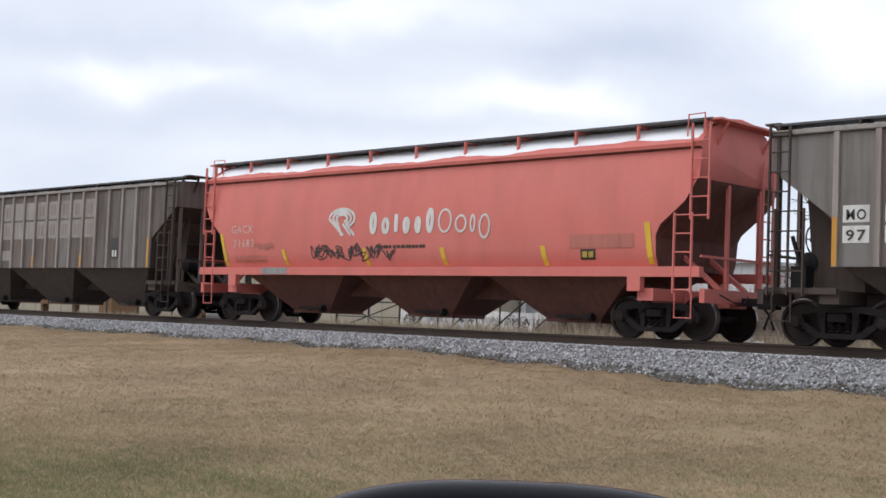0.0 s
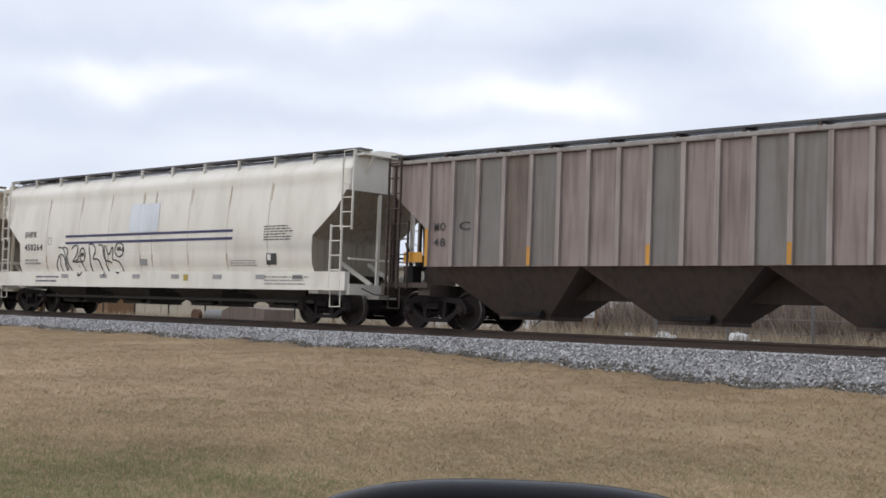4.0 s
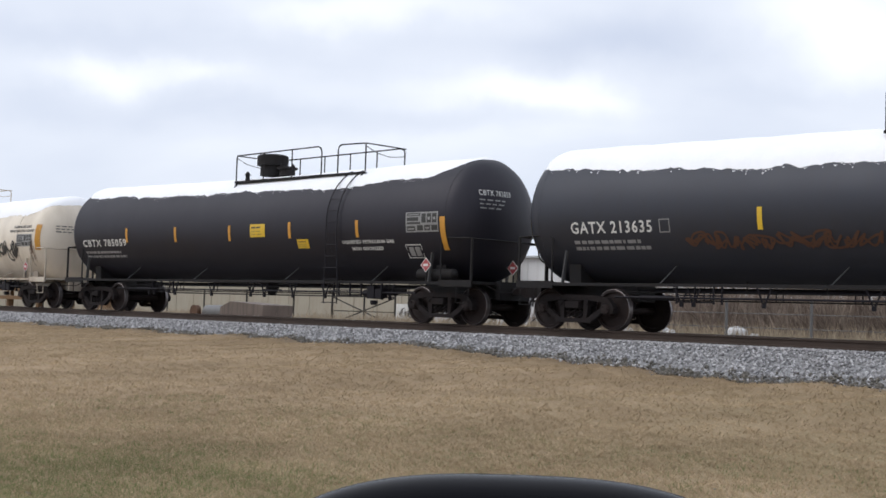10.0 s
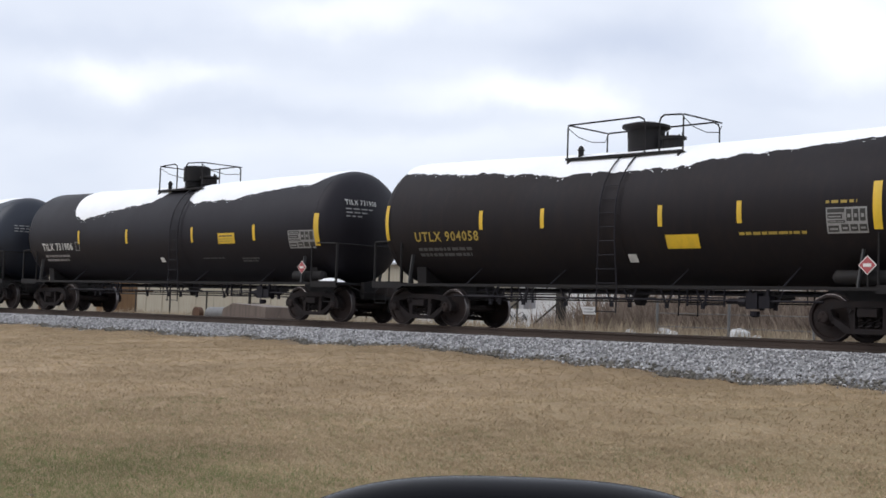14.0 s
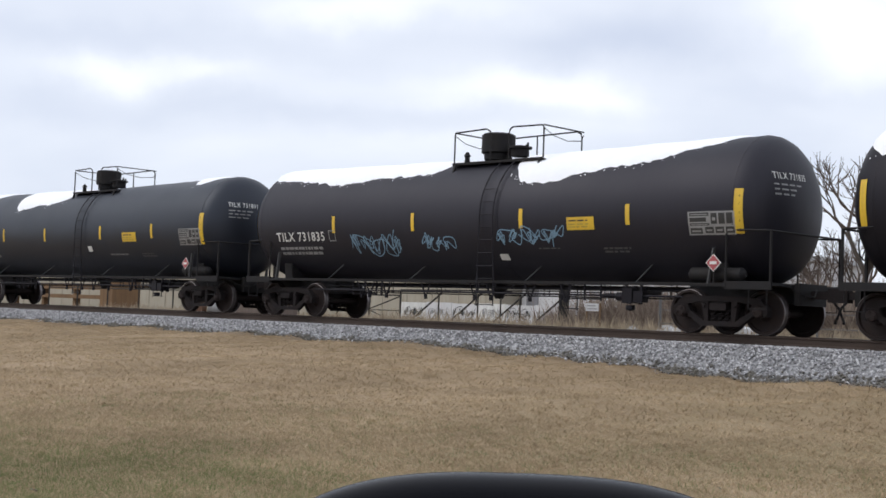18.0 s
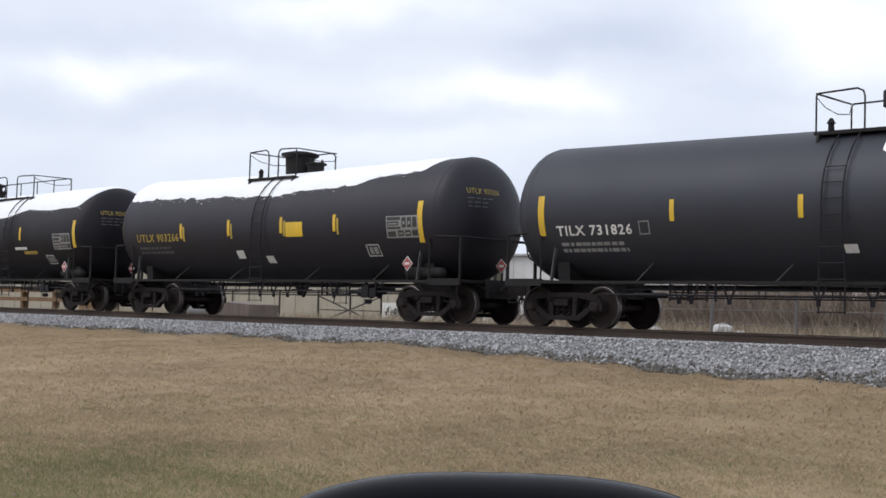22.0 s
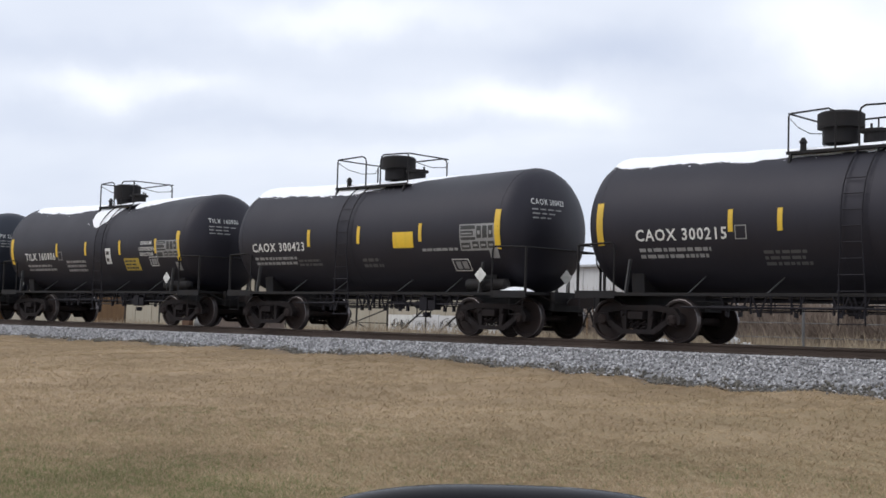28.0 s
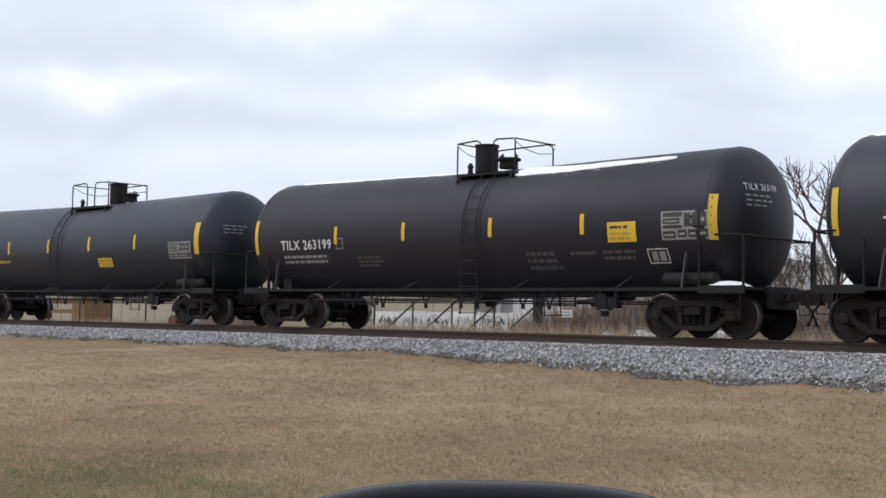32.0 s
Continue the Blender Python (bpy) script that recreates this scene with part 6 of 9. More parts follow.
def red_marks(car, side, e, lo, number, spec):
    fitted_text(car, side, "GACX", -7.11, -6.11, 2.46, 0.23, "faded_white", "reporting_mark", 0.004)
    fitted_text(car, side, "31683", -7.0, -6.06, 2.07, 0.22, "faded_white", "reporting_mark", 0.004)
    mark_bars(car, side, -6.9, -5.4, 1.62, 1.85, 2, "faded_pink", seed=4)
    # emblem: nested arches over slanting strokes; the owner's name as plain white shapes
    bm = bmesh.new()
    for k in range(3):
        r = 0.17 + 0.115 * k
        pts = [(-2.38 - r * 1.15, 2.34)] if k < 3 else []
        pts = [(-2.62 - r * 0.55 + 0.10 * k + 0.35, 2.32)]
        pts += [(-2.36 + r * 1.25 * math.cos(a), 2.76 + r * 0.62 * math.sin(a)) for a in [math.pi - math.pi * 1.35 * j / 12 for j in range(13)]]
        ribbon(bm, side, pts, 0.075)
    for k in range(2):
        ribbon(bm, side, [(-2.32 + k * 0.12, 2.62), (-2.0 + k * 0.14, 2.32)], 0.07)
    part("emblem", bm, "marking_white", car, "white emblem of nested curved strokes")
    bm = bmesh.new()
    rng = random.Random(3)
    x = -1.35
    for w, h0, h1, t in ((0.40, 0, 0.60, 0.12), (0.42, 0, 0.44, 0.12), (0.26, 0, 0.56, 0.12), (0.38, 0, 0.44, 0.12), (0.34, 0, 0.44, 0.11), (0.40, 0, 0.64, 0.12), (0.52, 0, 0.60, 0.055), (0.44, 0, 0.44, 0.055), (0.24, 0, 0.44, 0.055), (0.42, -0.16, 0.44, 0.055)):
        # a plain rounded frame for each sign of the name
        z = 2.31
        pts = [(x + w / 2 + (w / 2 - t) * math.cos(a), z + (h0 + h1) / 2 + ((h1 - h0) / 2 - t / 2) * math.sin(a)) for a in [2 * math.pi * j / 14 for j in range(15)]]
        ribbon(bm, side, pts, t)
        x += w + 0.045
    part("name_shapes", bm, "marking_white", car, "row of plain white rounded shapes")
    mark_bars(car, side, -1.0, 0.85, 1.94, 2.08, 1, "slope_brown", seed=8)
    for x, z0, z1, sk in ((-7.30, 1.55, 2.45, -0.27), (-4.59, 1.55, 1.98, -0.17), (-1.34, 1.54, 1.98, -0.15), (1.40, 1.54, 1.97, -0.13), (4.51, 1.53, 1.97, -0.1), (7.33, 1.55, 2.43, -0.1)):
        mark_panel(car, side, x - 0.07, x + 0.07, z0, z1, "yellow_paint", skew=sk, label="slanting yellow reflective strip")
    scribble(car, side, -3.6, -0.4, 1.6, 2.15, "marking_dark", 12, strokes=9, w=0.045)
    scribble(car, side, -6.0, -5.2, 1.95, 2.2, "faded_pink", 5, strokes=4, w=0.05)
    mark_panel(car, side, 5.49, 5.89, 1.65, 1.88, "marking_dark", name="data_plate")
    mark_panel(car, Side(side.outline, 0.018), 5.54, 5.67, 1.70, 1.83, "dull_yellow", name="stencil")
    mark_panel(car, Side(side.outline, 0.018), 5.71, 5.84, 1.70, 1.83, "dull_yellow", name="stencil")
    mark_panel(car, side, 5.2, 6.9, 1.9, 2.2, "faded_pink", name="painted_patch")
    mark_panel(car, Side(lambda x, z: -1.62, 0.012), -5.6, -4.5, 1.31, 1.48, "marking_grey", name="bare_patch")


def white_marks(car, side, e, lo, number, spec):
    fitted_text(car, side, "SHPX", -7.56, -6.75, 2.55, 0.20, "marking_dark", "reporting_mark", 0.006)
    fitted_text(car, side, "450264", -7.55, -6.33, 2.10, 0.22, "marking_dark", "reporting_mark", 0.006)
    outline_box(car, side, -5.95, -5.72, 2.28, 2.52, "marking_grey")
    mark_bars(car, side, -7.5, -6.3, 1.60, 1.82, 2, "marking_grey", seed=2)
    for z0 in (2.28, 2.50):
        mark_panel(car, side, -4.8, 4.42, z0, z0 + 0.075, "navy_paint", name="stripe", n=1, label="dark blue painted stripe")
    mark_panel(car, side, -0.98, 0.62, 2.60, 3.47, "pale_blue_patch", name="painted_patch", label="pale blue painted-out patch")
    outlined_letters(car, side)
    for k, x in enumerate((-6.1, -4.0, -2.2, -0.35, 0.3, 2.2, 4.1, 6.0)):       # seams with rust runs
        mark_panel(car, Side(side.outline, 0.005), x, x + 0.022, 1.40, 3.86, "rust_run", name="seam_run", n=8, skew=0.02 * (-1) ** k)
        for z0, z1 in ((3.30, 3.80), (1.45, 1.9)):
            mark_panel(car, Side(side.outline, 0.006), x + 0.04, x + 0.075, z0 + 0.05 * (k % 3), z1, "rust_run", name="rust_run", n=4)
    mark_panel(car, side, 5.97, 6.41, 1.56, 1.87, "marking_dark", name="data_plate")
    mark_panel(car, Side(side.outline, 0.018), 6.02, 6.17, 1.68, 1.84, "marking_white", name="stencil")
    mark_bars(car, side, 5.84, 7.13, 2.22, 2.66, 6, "marking_dark", seed=6, fill=0.4)
    mark_bars(car, side, 4.3, 5.6, 1.52, 1.72, 3, "marking_grey", seed=7, fill=0.35)
    mark_panel(car, side, -0.33, 0.09, 1.56, 1.76, "marking_grey", name="painted_patch")
    for x in (-4.9, -2.5, -0.6, 1.5, 3.6, 5.6, 7.2):
        mark_panel(car, side, x, x + 0.42, 1.16, 1.28, "marking_grey", name="reflector", n=1)
    mark_panel(car, side, 2.15, 2.36, 1.10, 1.28, "dull_yellow", name="reflector", n=1)
    mark_bars(car, side, -6.6, -4.9, 1.0, 1.28, 2, "navy_paint", seed=9, fill=0.35)
    mark_bars(car, side, 6.0, 8.2, 1.0, 1.28, 3, "marking_grey", seed=10, fill=0.35)


def outlined_letters(car, side):
    """Two groups of looping outlined letters with a ringed tag beside each."""
    def stroke(*pts):
        pts = [Vector((x, z, 0)) for x, z in pts]
        for _ in range(3):
            q = [pts[0]]
            for a, b in zip(pts, pts[1:]):
                q += [a * 0.75 + b * 0.25, a * 0.25 + b * 0.75]
            pts = q + [pts[-1]]
        bm = bmesh.new(); ribbon(bm, side, [(v.x, v.y) for v in pts], 0.045)
        part("graffiti_stroke", bm, "marking_dark", car, "black outlined graffiti letter")
    stroke((-5.38, 1.39), (-5.34, 1.68), (-5.16, 1.95), (-4.93, 1.94), (-4.80, 1.75), (-4.75, 1.39))
    stroke((-5.10, 1.88), (-5.10, 1.60), (-5.05, 1.39))
    stroke((-5.24, 2.18), (-4.85, 2.15), (-4.65, 1.43))
    stroke((-4.95, 2.18), (-4.60, 2.16), (-4.72, 1.80), (-4.45, 1.42))
    stroke((-4.40, 2.12), (-4.14, 2.26), (-3.96, 2.18), (-4.10, 1.86), (-4.40, 1.66), (-3.98, 1.75), (-3.94, 1.92))
    stroke((-4.15, 1.66), (-3.78, 1.72), (-3.60, 1.50), (-3.62, 1.30), (-3.88, 1.20), (-3.83, 1.35))
    stroke((-3.30, 2.26), (-3.22, 1.75), (-3.18, 1.35))
    stroke((-3.30, 2.26), (-3.02, 2.26), (-2.86, 2.06), (-3.10, 1.75), (-2.80, 1.80), (-2.60, 1.66), (-2.55, 1.39))
    stroke((-2.70, 2.22), (-2.45, 2.24), (-2.40, 1.74), (-1.90, 1.66))
    stroke((-2.40, 2.22), (-2.25, 1.58), (-2.20, 1.35), (-2.30, 1.22))
    stroke((-2.30, 2.22), (-2.10, 1.82), (-1.84, 2.27), (-1.88, 1.75))
    stroke((-1.88, 1.75), (-1.48, 1.70), (-1.33, 1.50), (-1.38, 1.30), (-1.54, 1.35))
    for cx, cz, rx, rz in ((-3.70, 1.92, 0.16, 0.23), (-1.48, 2.06, 0.26, 0.23)):
        stroke(*[(cx + rx * math.cos(k * math.pi / 5), cz + rz * math.sin(k * math.pi / 5)) for k in range(11)])
        scribble(car, side, cx - rx * 0.6, cx + rx * 0.6, cz - rz * 0.4, cz + rz * 0.4, "marking_dark", int(cx * 10), strokes=2, w=0.04, label="small ringed graffiti tag")


def cream_marks(car, side, e, lo, number, spec):
    fitted_text(car, side, "ACFX", -6.42, -5.49, 2.41, 0.22, "marking_dark", "reporting_mark", 0.006)
    fitted_text(car, side, "59804", -6.41, -5.34, 2.06, 0.23, "marking_dark", "reporting_mark", 0.006)
    outline_box(car, side, -4.95, -4.70, 2.15, 2.42, "marking_grey")
    mark_bars(car, side, -6.5, -5.3, 1.58, 1.80, 2, "marking_grey", seed=2)
    # two blue swooshes: a thin bar that swells into a block
    bm = bmesh.new()
    n = 40
    for i in range(n):
        xa, xb = -3.5 + 7.3 * i / n, -3.5 + 7.3 * (i + 1) / n
        def top(x):
            return 3.09 if x < -0.3 else 3.09 + 0.55 * min(1, ((x + 0.3) / 1.3)) ** 2 if x < 1.0 else 3.64
        def bot(x):
            return 2.95 if x < 2.0 else 2.95 + 0.69 * min(1, ((x - 2.0) / 1.8)) ** 2.2
        for j in range(8):
            v = []
            for x, u in ((xa, j), (xb, j), (xb, j + 1), (xa, j + 1)):
                lo_z, hi_z = bot(x), max(top(x), bot(x) + 0.005)
                v.append(bm.verts.new(side.at(x, lo_z + (hi_z - lo_z) * u / 8)))
            bm.faces.new(v)
    part("blue_swoosh", bm, "blue_paint", car, "blue painted swoosh, upper")
    bm = bmesh.new()
    for i in range(n):
        xa, xb = -3.87 + 7.05 * i / n, -3.87 + 7.05 * (i + 1) / n
        def top(x):
            return 2.16 if x < 1.4 else 2.16 - 0.73 * min(1, ((x - 1.4) / 1.75)) ** 1.5
        def bot(x):
            return 2.06 if x < -1.2 else 2.06 - 0.62 * min(1, ((x + 1.2) / 1.6)) ** 2 if x < 0.4 else 1.43
        for j in range(8):
            v = []
            for x, u in ((xa, j), (xb, j), (xb, j + 1), (xa, j + 1)):
                lo_z, hi_z = bot(x), max(top(x), bot(x) + 0.005)
                v.append(bm.verts.new(side.at(x, lo_z + (hi_z - lo_z) * u / 8)))
            bm.faces.new(v)
    part("blue_swoosh", bm, "blue_paint", car, "blue painted swoosh, lower")
    # bulging two-row graffiti in mint with a dark green edge
    S2 = Side(lambda x, z: -1.62, 0.020)
    crown = [(-2.72, 1.76), (-2.56, 1.87), (-2.29, 1.9), (-2.01, 1.83), (-1.71, 1.9), (-1.84, 1.68), (-1.89, 1.43), (-1.77, 1.33), (-1.4, 1.49), (-1.29, 1.65), (-1.15, 1.68), (-0.96, 1.61), (-0.94, 1.33), (-2.54, 1.33), (-2.63, 1.43), (-2.55, 1.53)]
    letters = [(-2.7, 1.33), (-2.51, 1.37), (-0.92, 1.3), (-0.94, 0.98), (-1.31, 0.95), (-1.68, 0.97), (-2.06, 0.93), (-2.61, 0.9), (-2.58, 1.06), (-2.72, 1.2)]
    for pts in (crown[:8] + crown[13:], crown[7:13], letters):
        bm = bmesh.new()
        mid = bm.verts.new(S2.at(sum(p[0] for p in pts) / len(pts), sum(p[1] for p in pts) / len(pts)))
        ring = [bm.verts.new(S2.at(*p)) for p in pts]
        for a, b in zip(ring, ring[1:] + ring[:1]):
            bm.faces.new((mid, a, b))
        part("graffiti", bm, "spray_mint", car, "pale mint bubble graffiti")
        bm = bmesh.new(); ribbon(bm, S2, pts + pts[:1], 0.055, lift=0.026)
        part("graffiti_outline", bm, "spray_dark_green", car, "dark green graffiti outline")
    for pts in [((-2.4, 1.66), (-2.37, 1.43)), ((-2.17, 1.75), (-2.14, 1.43)), ((-2.39, 1.28), (-2.26, 1.0), (-2.15, 1.28)), ((-2.03, 1.26), (-2.07, 1.0), (-1.88, 1.04), (-1.9, 1.25)), ((-1.71, 1.3), (-1.64, 0.98)), ((-1.39, 1.2), (-1.54, 1.14), (-1.52, 1.01), (-1.37, 1.01))]:
        bm = bmesh.new(); ribbon(bm, S2, pts, 0.04, lift=0.026)
        part("graffiti_stroke", bm, "spray_dark_green", car)
    scribble(car, Side(lambda x, z: -1.62, 0.02), -0.85, -0.4, 1.05, 1.3, "spray_green", 3, strokes=2, w=0.03)
    for x in (-6.5, -3.6, 0.6, 4.6, 7.3):
        mark_panel(car, side, x, x + 0.45, 0.98, 1.10, "dull_yellow", name="reflector", n=1)
    mark_panel(car, side, 0.0, 0.42, 1.08, 1.26, "marking_grey", name="painted_patch", n=1)
    mark_panel(car, side, 0.55, 0.75, 1.10, 1.26, "dull_yellow", name="reflector", n=1)
    mark_bars(car, side, 5.2, 6.9, 2.15, 2.45, 4, "marking_dark", seed=6, fill=0.35)
    mark_panel(car, side, 6.2, 6.6, 1.50, 1.80, "marking_dark", name="data_plate")
    mark_panel(car, side, 3.6, 4.5, 1.75, 1.92, "marking_grey", name="painted_patch")
    mark_bars(car, side, -6.5, -5.2, 1.18, 1.30, 1, "marking_grey", seed=12)
    mark_bars(car, side, 2.4, 4.4, 1.20, 1.28, 1, "marking_dark", seed=14, fill=0.4)




def cell(side, lo, n, i):
    """x range of the i-th sheet between the ribs."""
    step = (2 * lo - 0.12) / (n - 1)
    x = -lo + 0.06 + step * i
    return x + 0.07, x + step - 0.07


def code_marks(car, side, lo, code, z, boxed, i0=0):
    """Reporting mark in stencilled boxes between the ribs: pairs of rows."""
    for r, row in enumerate(code):
        for k, s in enumerate(row):
            x0, x1 = cell(side, lo, 18, i0 + k)
            z0 = z - r * 0.38
            if boxed:
                mark_panel(car, side, x0 + 0.06, x1 - 0.1, z0 - 0.05, z0 + 0.27, "marking_white" if boxed == 2 else "slab_grey_paint", name="painted_patch", n=1)
            fitted_text(car, Side(side.outline, 0.02), s, x0 + 0.12, x1 - 0.16, z0, 0.20, "marking_dark", "reporting_mark", 0.004)


def rib_marks(car, side, e, lo, number, spec):
    code = {0: (("MO", "CX"), ("97", "5")), 2: (("MO", "CX"), ("974", "006")), 3: (("MO", "CX"), ("97", "90", "70")), 4: (("MO", "CX", "97", "90", "45"),), 5: (("MO", "C"), ("48",))}[number]
    z = {0: 2.36, 5: 2.36, 4: 2.0}.get(number, 2.15)
    code_marks(car, side, lo, code, z, {0: 2, 3: 2, 4: 1}.get(number, 0), 1 if number in (4,) else 0)
    for i, h in ((0, 0.9), (4, 0.42), (8, 0.42), (12, 0.42), (17, 0.9)):
        x = -lo + 0.06 + (2 * lo - 0.12) * i / 17
        mark_panel(car, Side(lambda x, z: -1.57, 0.006), x - 0.05, x + 0.05, spec["sill"][1] + 0.02, spec["sill"][1] + 0.02 + h, "orange_mark", n=1, label="orange-yellow reflective strip on a rib")
    if number == 2:
        # two rows of whitened sheets where the old owner's name stood
        for i in range(8):
            x0, x1 = cell(side, lo, 18, 5 + i)
            for z0 in (3.17, 2.50):
                mark_panel(car, side, x0, x1, z0, z0 + 0.60, "slab_pale_paint", name="painted_patch", n=1, label="whitened square of an old owner's name")
                if i not in (1, 2):
                    for xs in (x0 + 0.18, x1 - 0.30):
                        mark_panel(car, Side(side.outline, 0.018), xs, xs + 0.11, z0 + 0.10, z0 + 0.48, "brown_grey_paint", name="worn_stroke", n=1)
        x0, x1 = cell(side, lo, 18, 5)
        mark_panel(car, side, x0, x1, 1.75, 2.1, "slab_pale_paint", name="painted_patch", n=1)
    if number in (2, 3):
        i = 14 if number == 2 else 14
        x0, x1 = cell(side, lo, 18, i)
        mark_panel(car, side, x0 + 0.1, x1 - 0.12, 1.78, 2.45 if number == 2 else 2.15, "marking_dark" if number == 2 else "slab_pale_paint", name="data_plate", n=1)
        mark_panel(car, Side(side.outline, 0.02), x0 + 0.2, x0 + 0.3, 1.85, 2.05, "marking_white" if number == 2 else "marking_dark", name="stencil", n=1)
        mark_panel(car, Side(side.outline, 0.02), x0 + 0.36, x0 + 0.46, 1.85, 2.05, "marking_white" if number == 2 else "marking_dark", name="stencil", n=1)
    if number == 5:
        x0, x1 = cell(side, lo, 18, 0)
        mark_panel(car, side, x0 - 0.9, x0 - 0.25, 1.6, 1.85, "orange_mark", name="painted_patch", n=1)


# ---- lawn blades ----
def blade_material(key, cols, rough=0.9):
    m = bpy.data.materials.new(key)
    m.use_nodes = True
    nt = m.node_tree
    b = nt.nodes["Principled BSDF"]
    N, L = nt.nodes.new, nt.links.new
    b.inputs["Roughness"].default_value = rough
    b.inputs["Specular IOR Level"].default_value = 0.15
    g = N("ShaderNodeNewGeometry")
    r = N("ShaderNodeValToRGB")
    e = r.color_ramp.elements
    e[0].position, e[0].color = 0.0, (*cols[0], 1)
    e[1].position, e[1].color = 1.0, (*cols[-1], 1)
    for i, c in enumerate(cols[1:-1]):
        k = e.new((i + 1) / (len(cols) - 1)); k.color = (*c, 1)
    L(g.outputs["Random Per Island"], r.inputs[0])
    n1 = N("ShaderNodeTexNoise"); n1.inputs["Scale"].default_value, n1.inputs["Detail"].default_value, n1.inputs["Roughness"].default_value = 0.42, 8, 0.62
    L(g.outputs["Position"], n1.inputs["Vector"])
    mr = N("ShaderNodeMapRange"); mr.inputs["From Min"].default_value, mr.inputs["From Max"].default_value = 0.36, 0.64
    mr.inputs["To Min"].default_value, mr.inputs["To Max"].default_value = 0.84, 1.10
    L(n1.outputs["Fac"], mr.inputs["Value"])
    sc = N("ShaderNodeVectorMath"); sc.operation = "SCALE"; L(r.outputs[0], sc.inputs[0]); L(mr.outputs[0], sc.inputs["Scale"])
    L(sc.outputs[0], b.inputs["Base Color"])
    up = N("ShaderNodeVectorMath"); up.operation = "MULTIPLY_ADD"
    up.inputs[1].default_value, up.inputs[2].default_value = (0.45, 0.45, 0.45), (0, 0, 0.8)
    nn = N("ShaderNodeVectorMath"); nn.operation = "NORMALIZE"
    L(g.outputs["Normal"], up.inputs[0]); L(up.outputs[0], nn.inputs[0]); L(nn.outputs[0], b.inputs["Normal"])
    # thin blades let light through
    tr = N("ShaderNodeBsdfTranslucent"); L(sc.outputs[0], tr.inputs["Color"])
    ms = N("ShaderNodeMixShader"); ms.inputs[0].default_value = 0.45
    L(b.outputs[0], ms.inputs[1]); L(tr.outputs[0], ms.inputs[2])
    L(ms.outputs[0], nt.nodes["Material Output"].inputs["Surface"])
    M[key] = m


blade_material("dry_blades", [(0.34, 0.253, 0.152), (0.46, 0.343, 0.219), (0.62, 0.475, 0.325), (0.355, 0.295, 0.165)])
blade_material("green_blades", [(0.14, 0.185, 0.07), (0.235, 0.27, 0.115), (0.34, 0.33, 0.17)])
blade_material("weed_blades", [(0.20, 0.155, 0.11), (0.38, 0.30, 0.21), (0.52, 0.43, 0.31), (0.28, 0.225, 0.165)])
blade_material("brush_blades", [(0.16, 0.120, 0.098), (0.27, 0.210, 0.170), (0.37, 0.300, 0.240)])


def tuft(rng, blades, spread, lean, low=0.55):
    v, f = [], []
    for k in range(blades):
        a = rng.uniform(0, 6.28)
        x, y = rng.normal(0, spread, 2)
        dx, dy = math.cos(a) * 0.5, math.sin(a) * 0.5
        lx, ly = rng.normal(0, lean, 2)
        h = rng.uniform(low, 1.0)
        i = len(v)
        v += [(x - dx * 0.1, y - dy * 0.1, 0), (x + dx * 0.1, y + dy * 0.1, 0), (x + lx, y + ly, h)]
        f.append((i, i + 1, i + 2))
    return np.array(v), f


def place_tufts(name, n, xr, yr, size, material, seed, label, category, blades=5, spread=0.35, lean=0.35, keep=None, width=1.0, z0=None, height=1.0, low=0.55):
    rng = np.random.default_rng(seed)
    tv, tf = tuft(rng, blades, spread, lean, low)
    x, y = rng.uniform(*xr, n), rng.uniform(*yr, n)
    if keep is not None:
        k = keep(x, y, rng)
        x, y = x[k], y[k]
    z = np.array([ground_z(a, b) for a, b in zip(x, y)]) - 0.004 if z0 is None else np.full(len(x), z0)
    a = rng.uniform(0, 6.28, len(x))
    s = size * rng.uniform(0.6, 1.35, len(x))
    M3 = np.zeros((len(x), 3, 3))
    M3[:, 0, 0], M3[:, 0, 1], M3[:, 1, 0], M3[:, 1, 1] = np.cos(a) * s * width, -np.sin(a) * s * width, np.sin(a) * s * width, np.cos(a) * s * width
    M3[:, 2, 2] = s * height
    V, F = scatter(tv, tf, M3, np.stack([x, y, z], 1))
    o = obj(name, mesh_np(name, V, F), material)
    return tagged(o, label, category, kind="stuff")


def lawn_edge(x, y, rng):
    return y < np.array([toe_y(a) for a in x]) - 0.02 + rng.normal(0, 0.05, len(x))


def green_zone(x, y, rng):
    d = (y - 5.4) + 0.6 * np.sin(x * 0.9) + 0.4 * np.sin(x * 2.3 + y) + np.clip(x + 6.2, 0, 9) * 1.0
    patch = np.exp(-((x - -7.27) / 1.1) ** 2 - ((y - 5.76) / 0.55) ** 2)
    return rng.uniform(0, 1, len(x)) < np.clip(0.42 - d * 0.36, 0.08, 0.8) + 0.7 * patch


def far_thin(x, y, rng):
    return (rng.uniform(0, 1, len(x)) < np.clip(np.maximum((y - 5) / 7, (-9 - x) / 9), 0, 1)) & lawn_edge(x, y, rng) & (rng.uniform(0, 1, len(x)) < np.clip((x + 78) / 30, 0, 1))


def near_fade(x, y, rng):
    return rng.uniform(0, 1, len(x)) < np.clip((12.5 - y) / 7, 0.06, 1) * np.clip((x + 19) / 9, 0.05, 1)


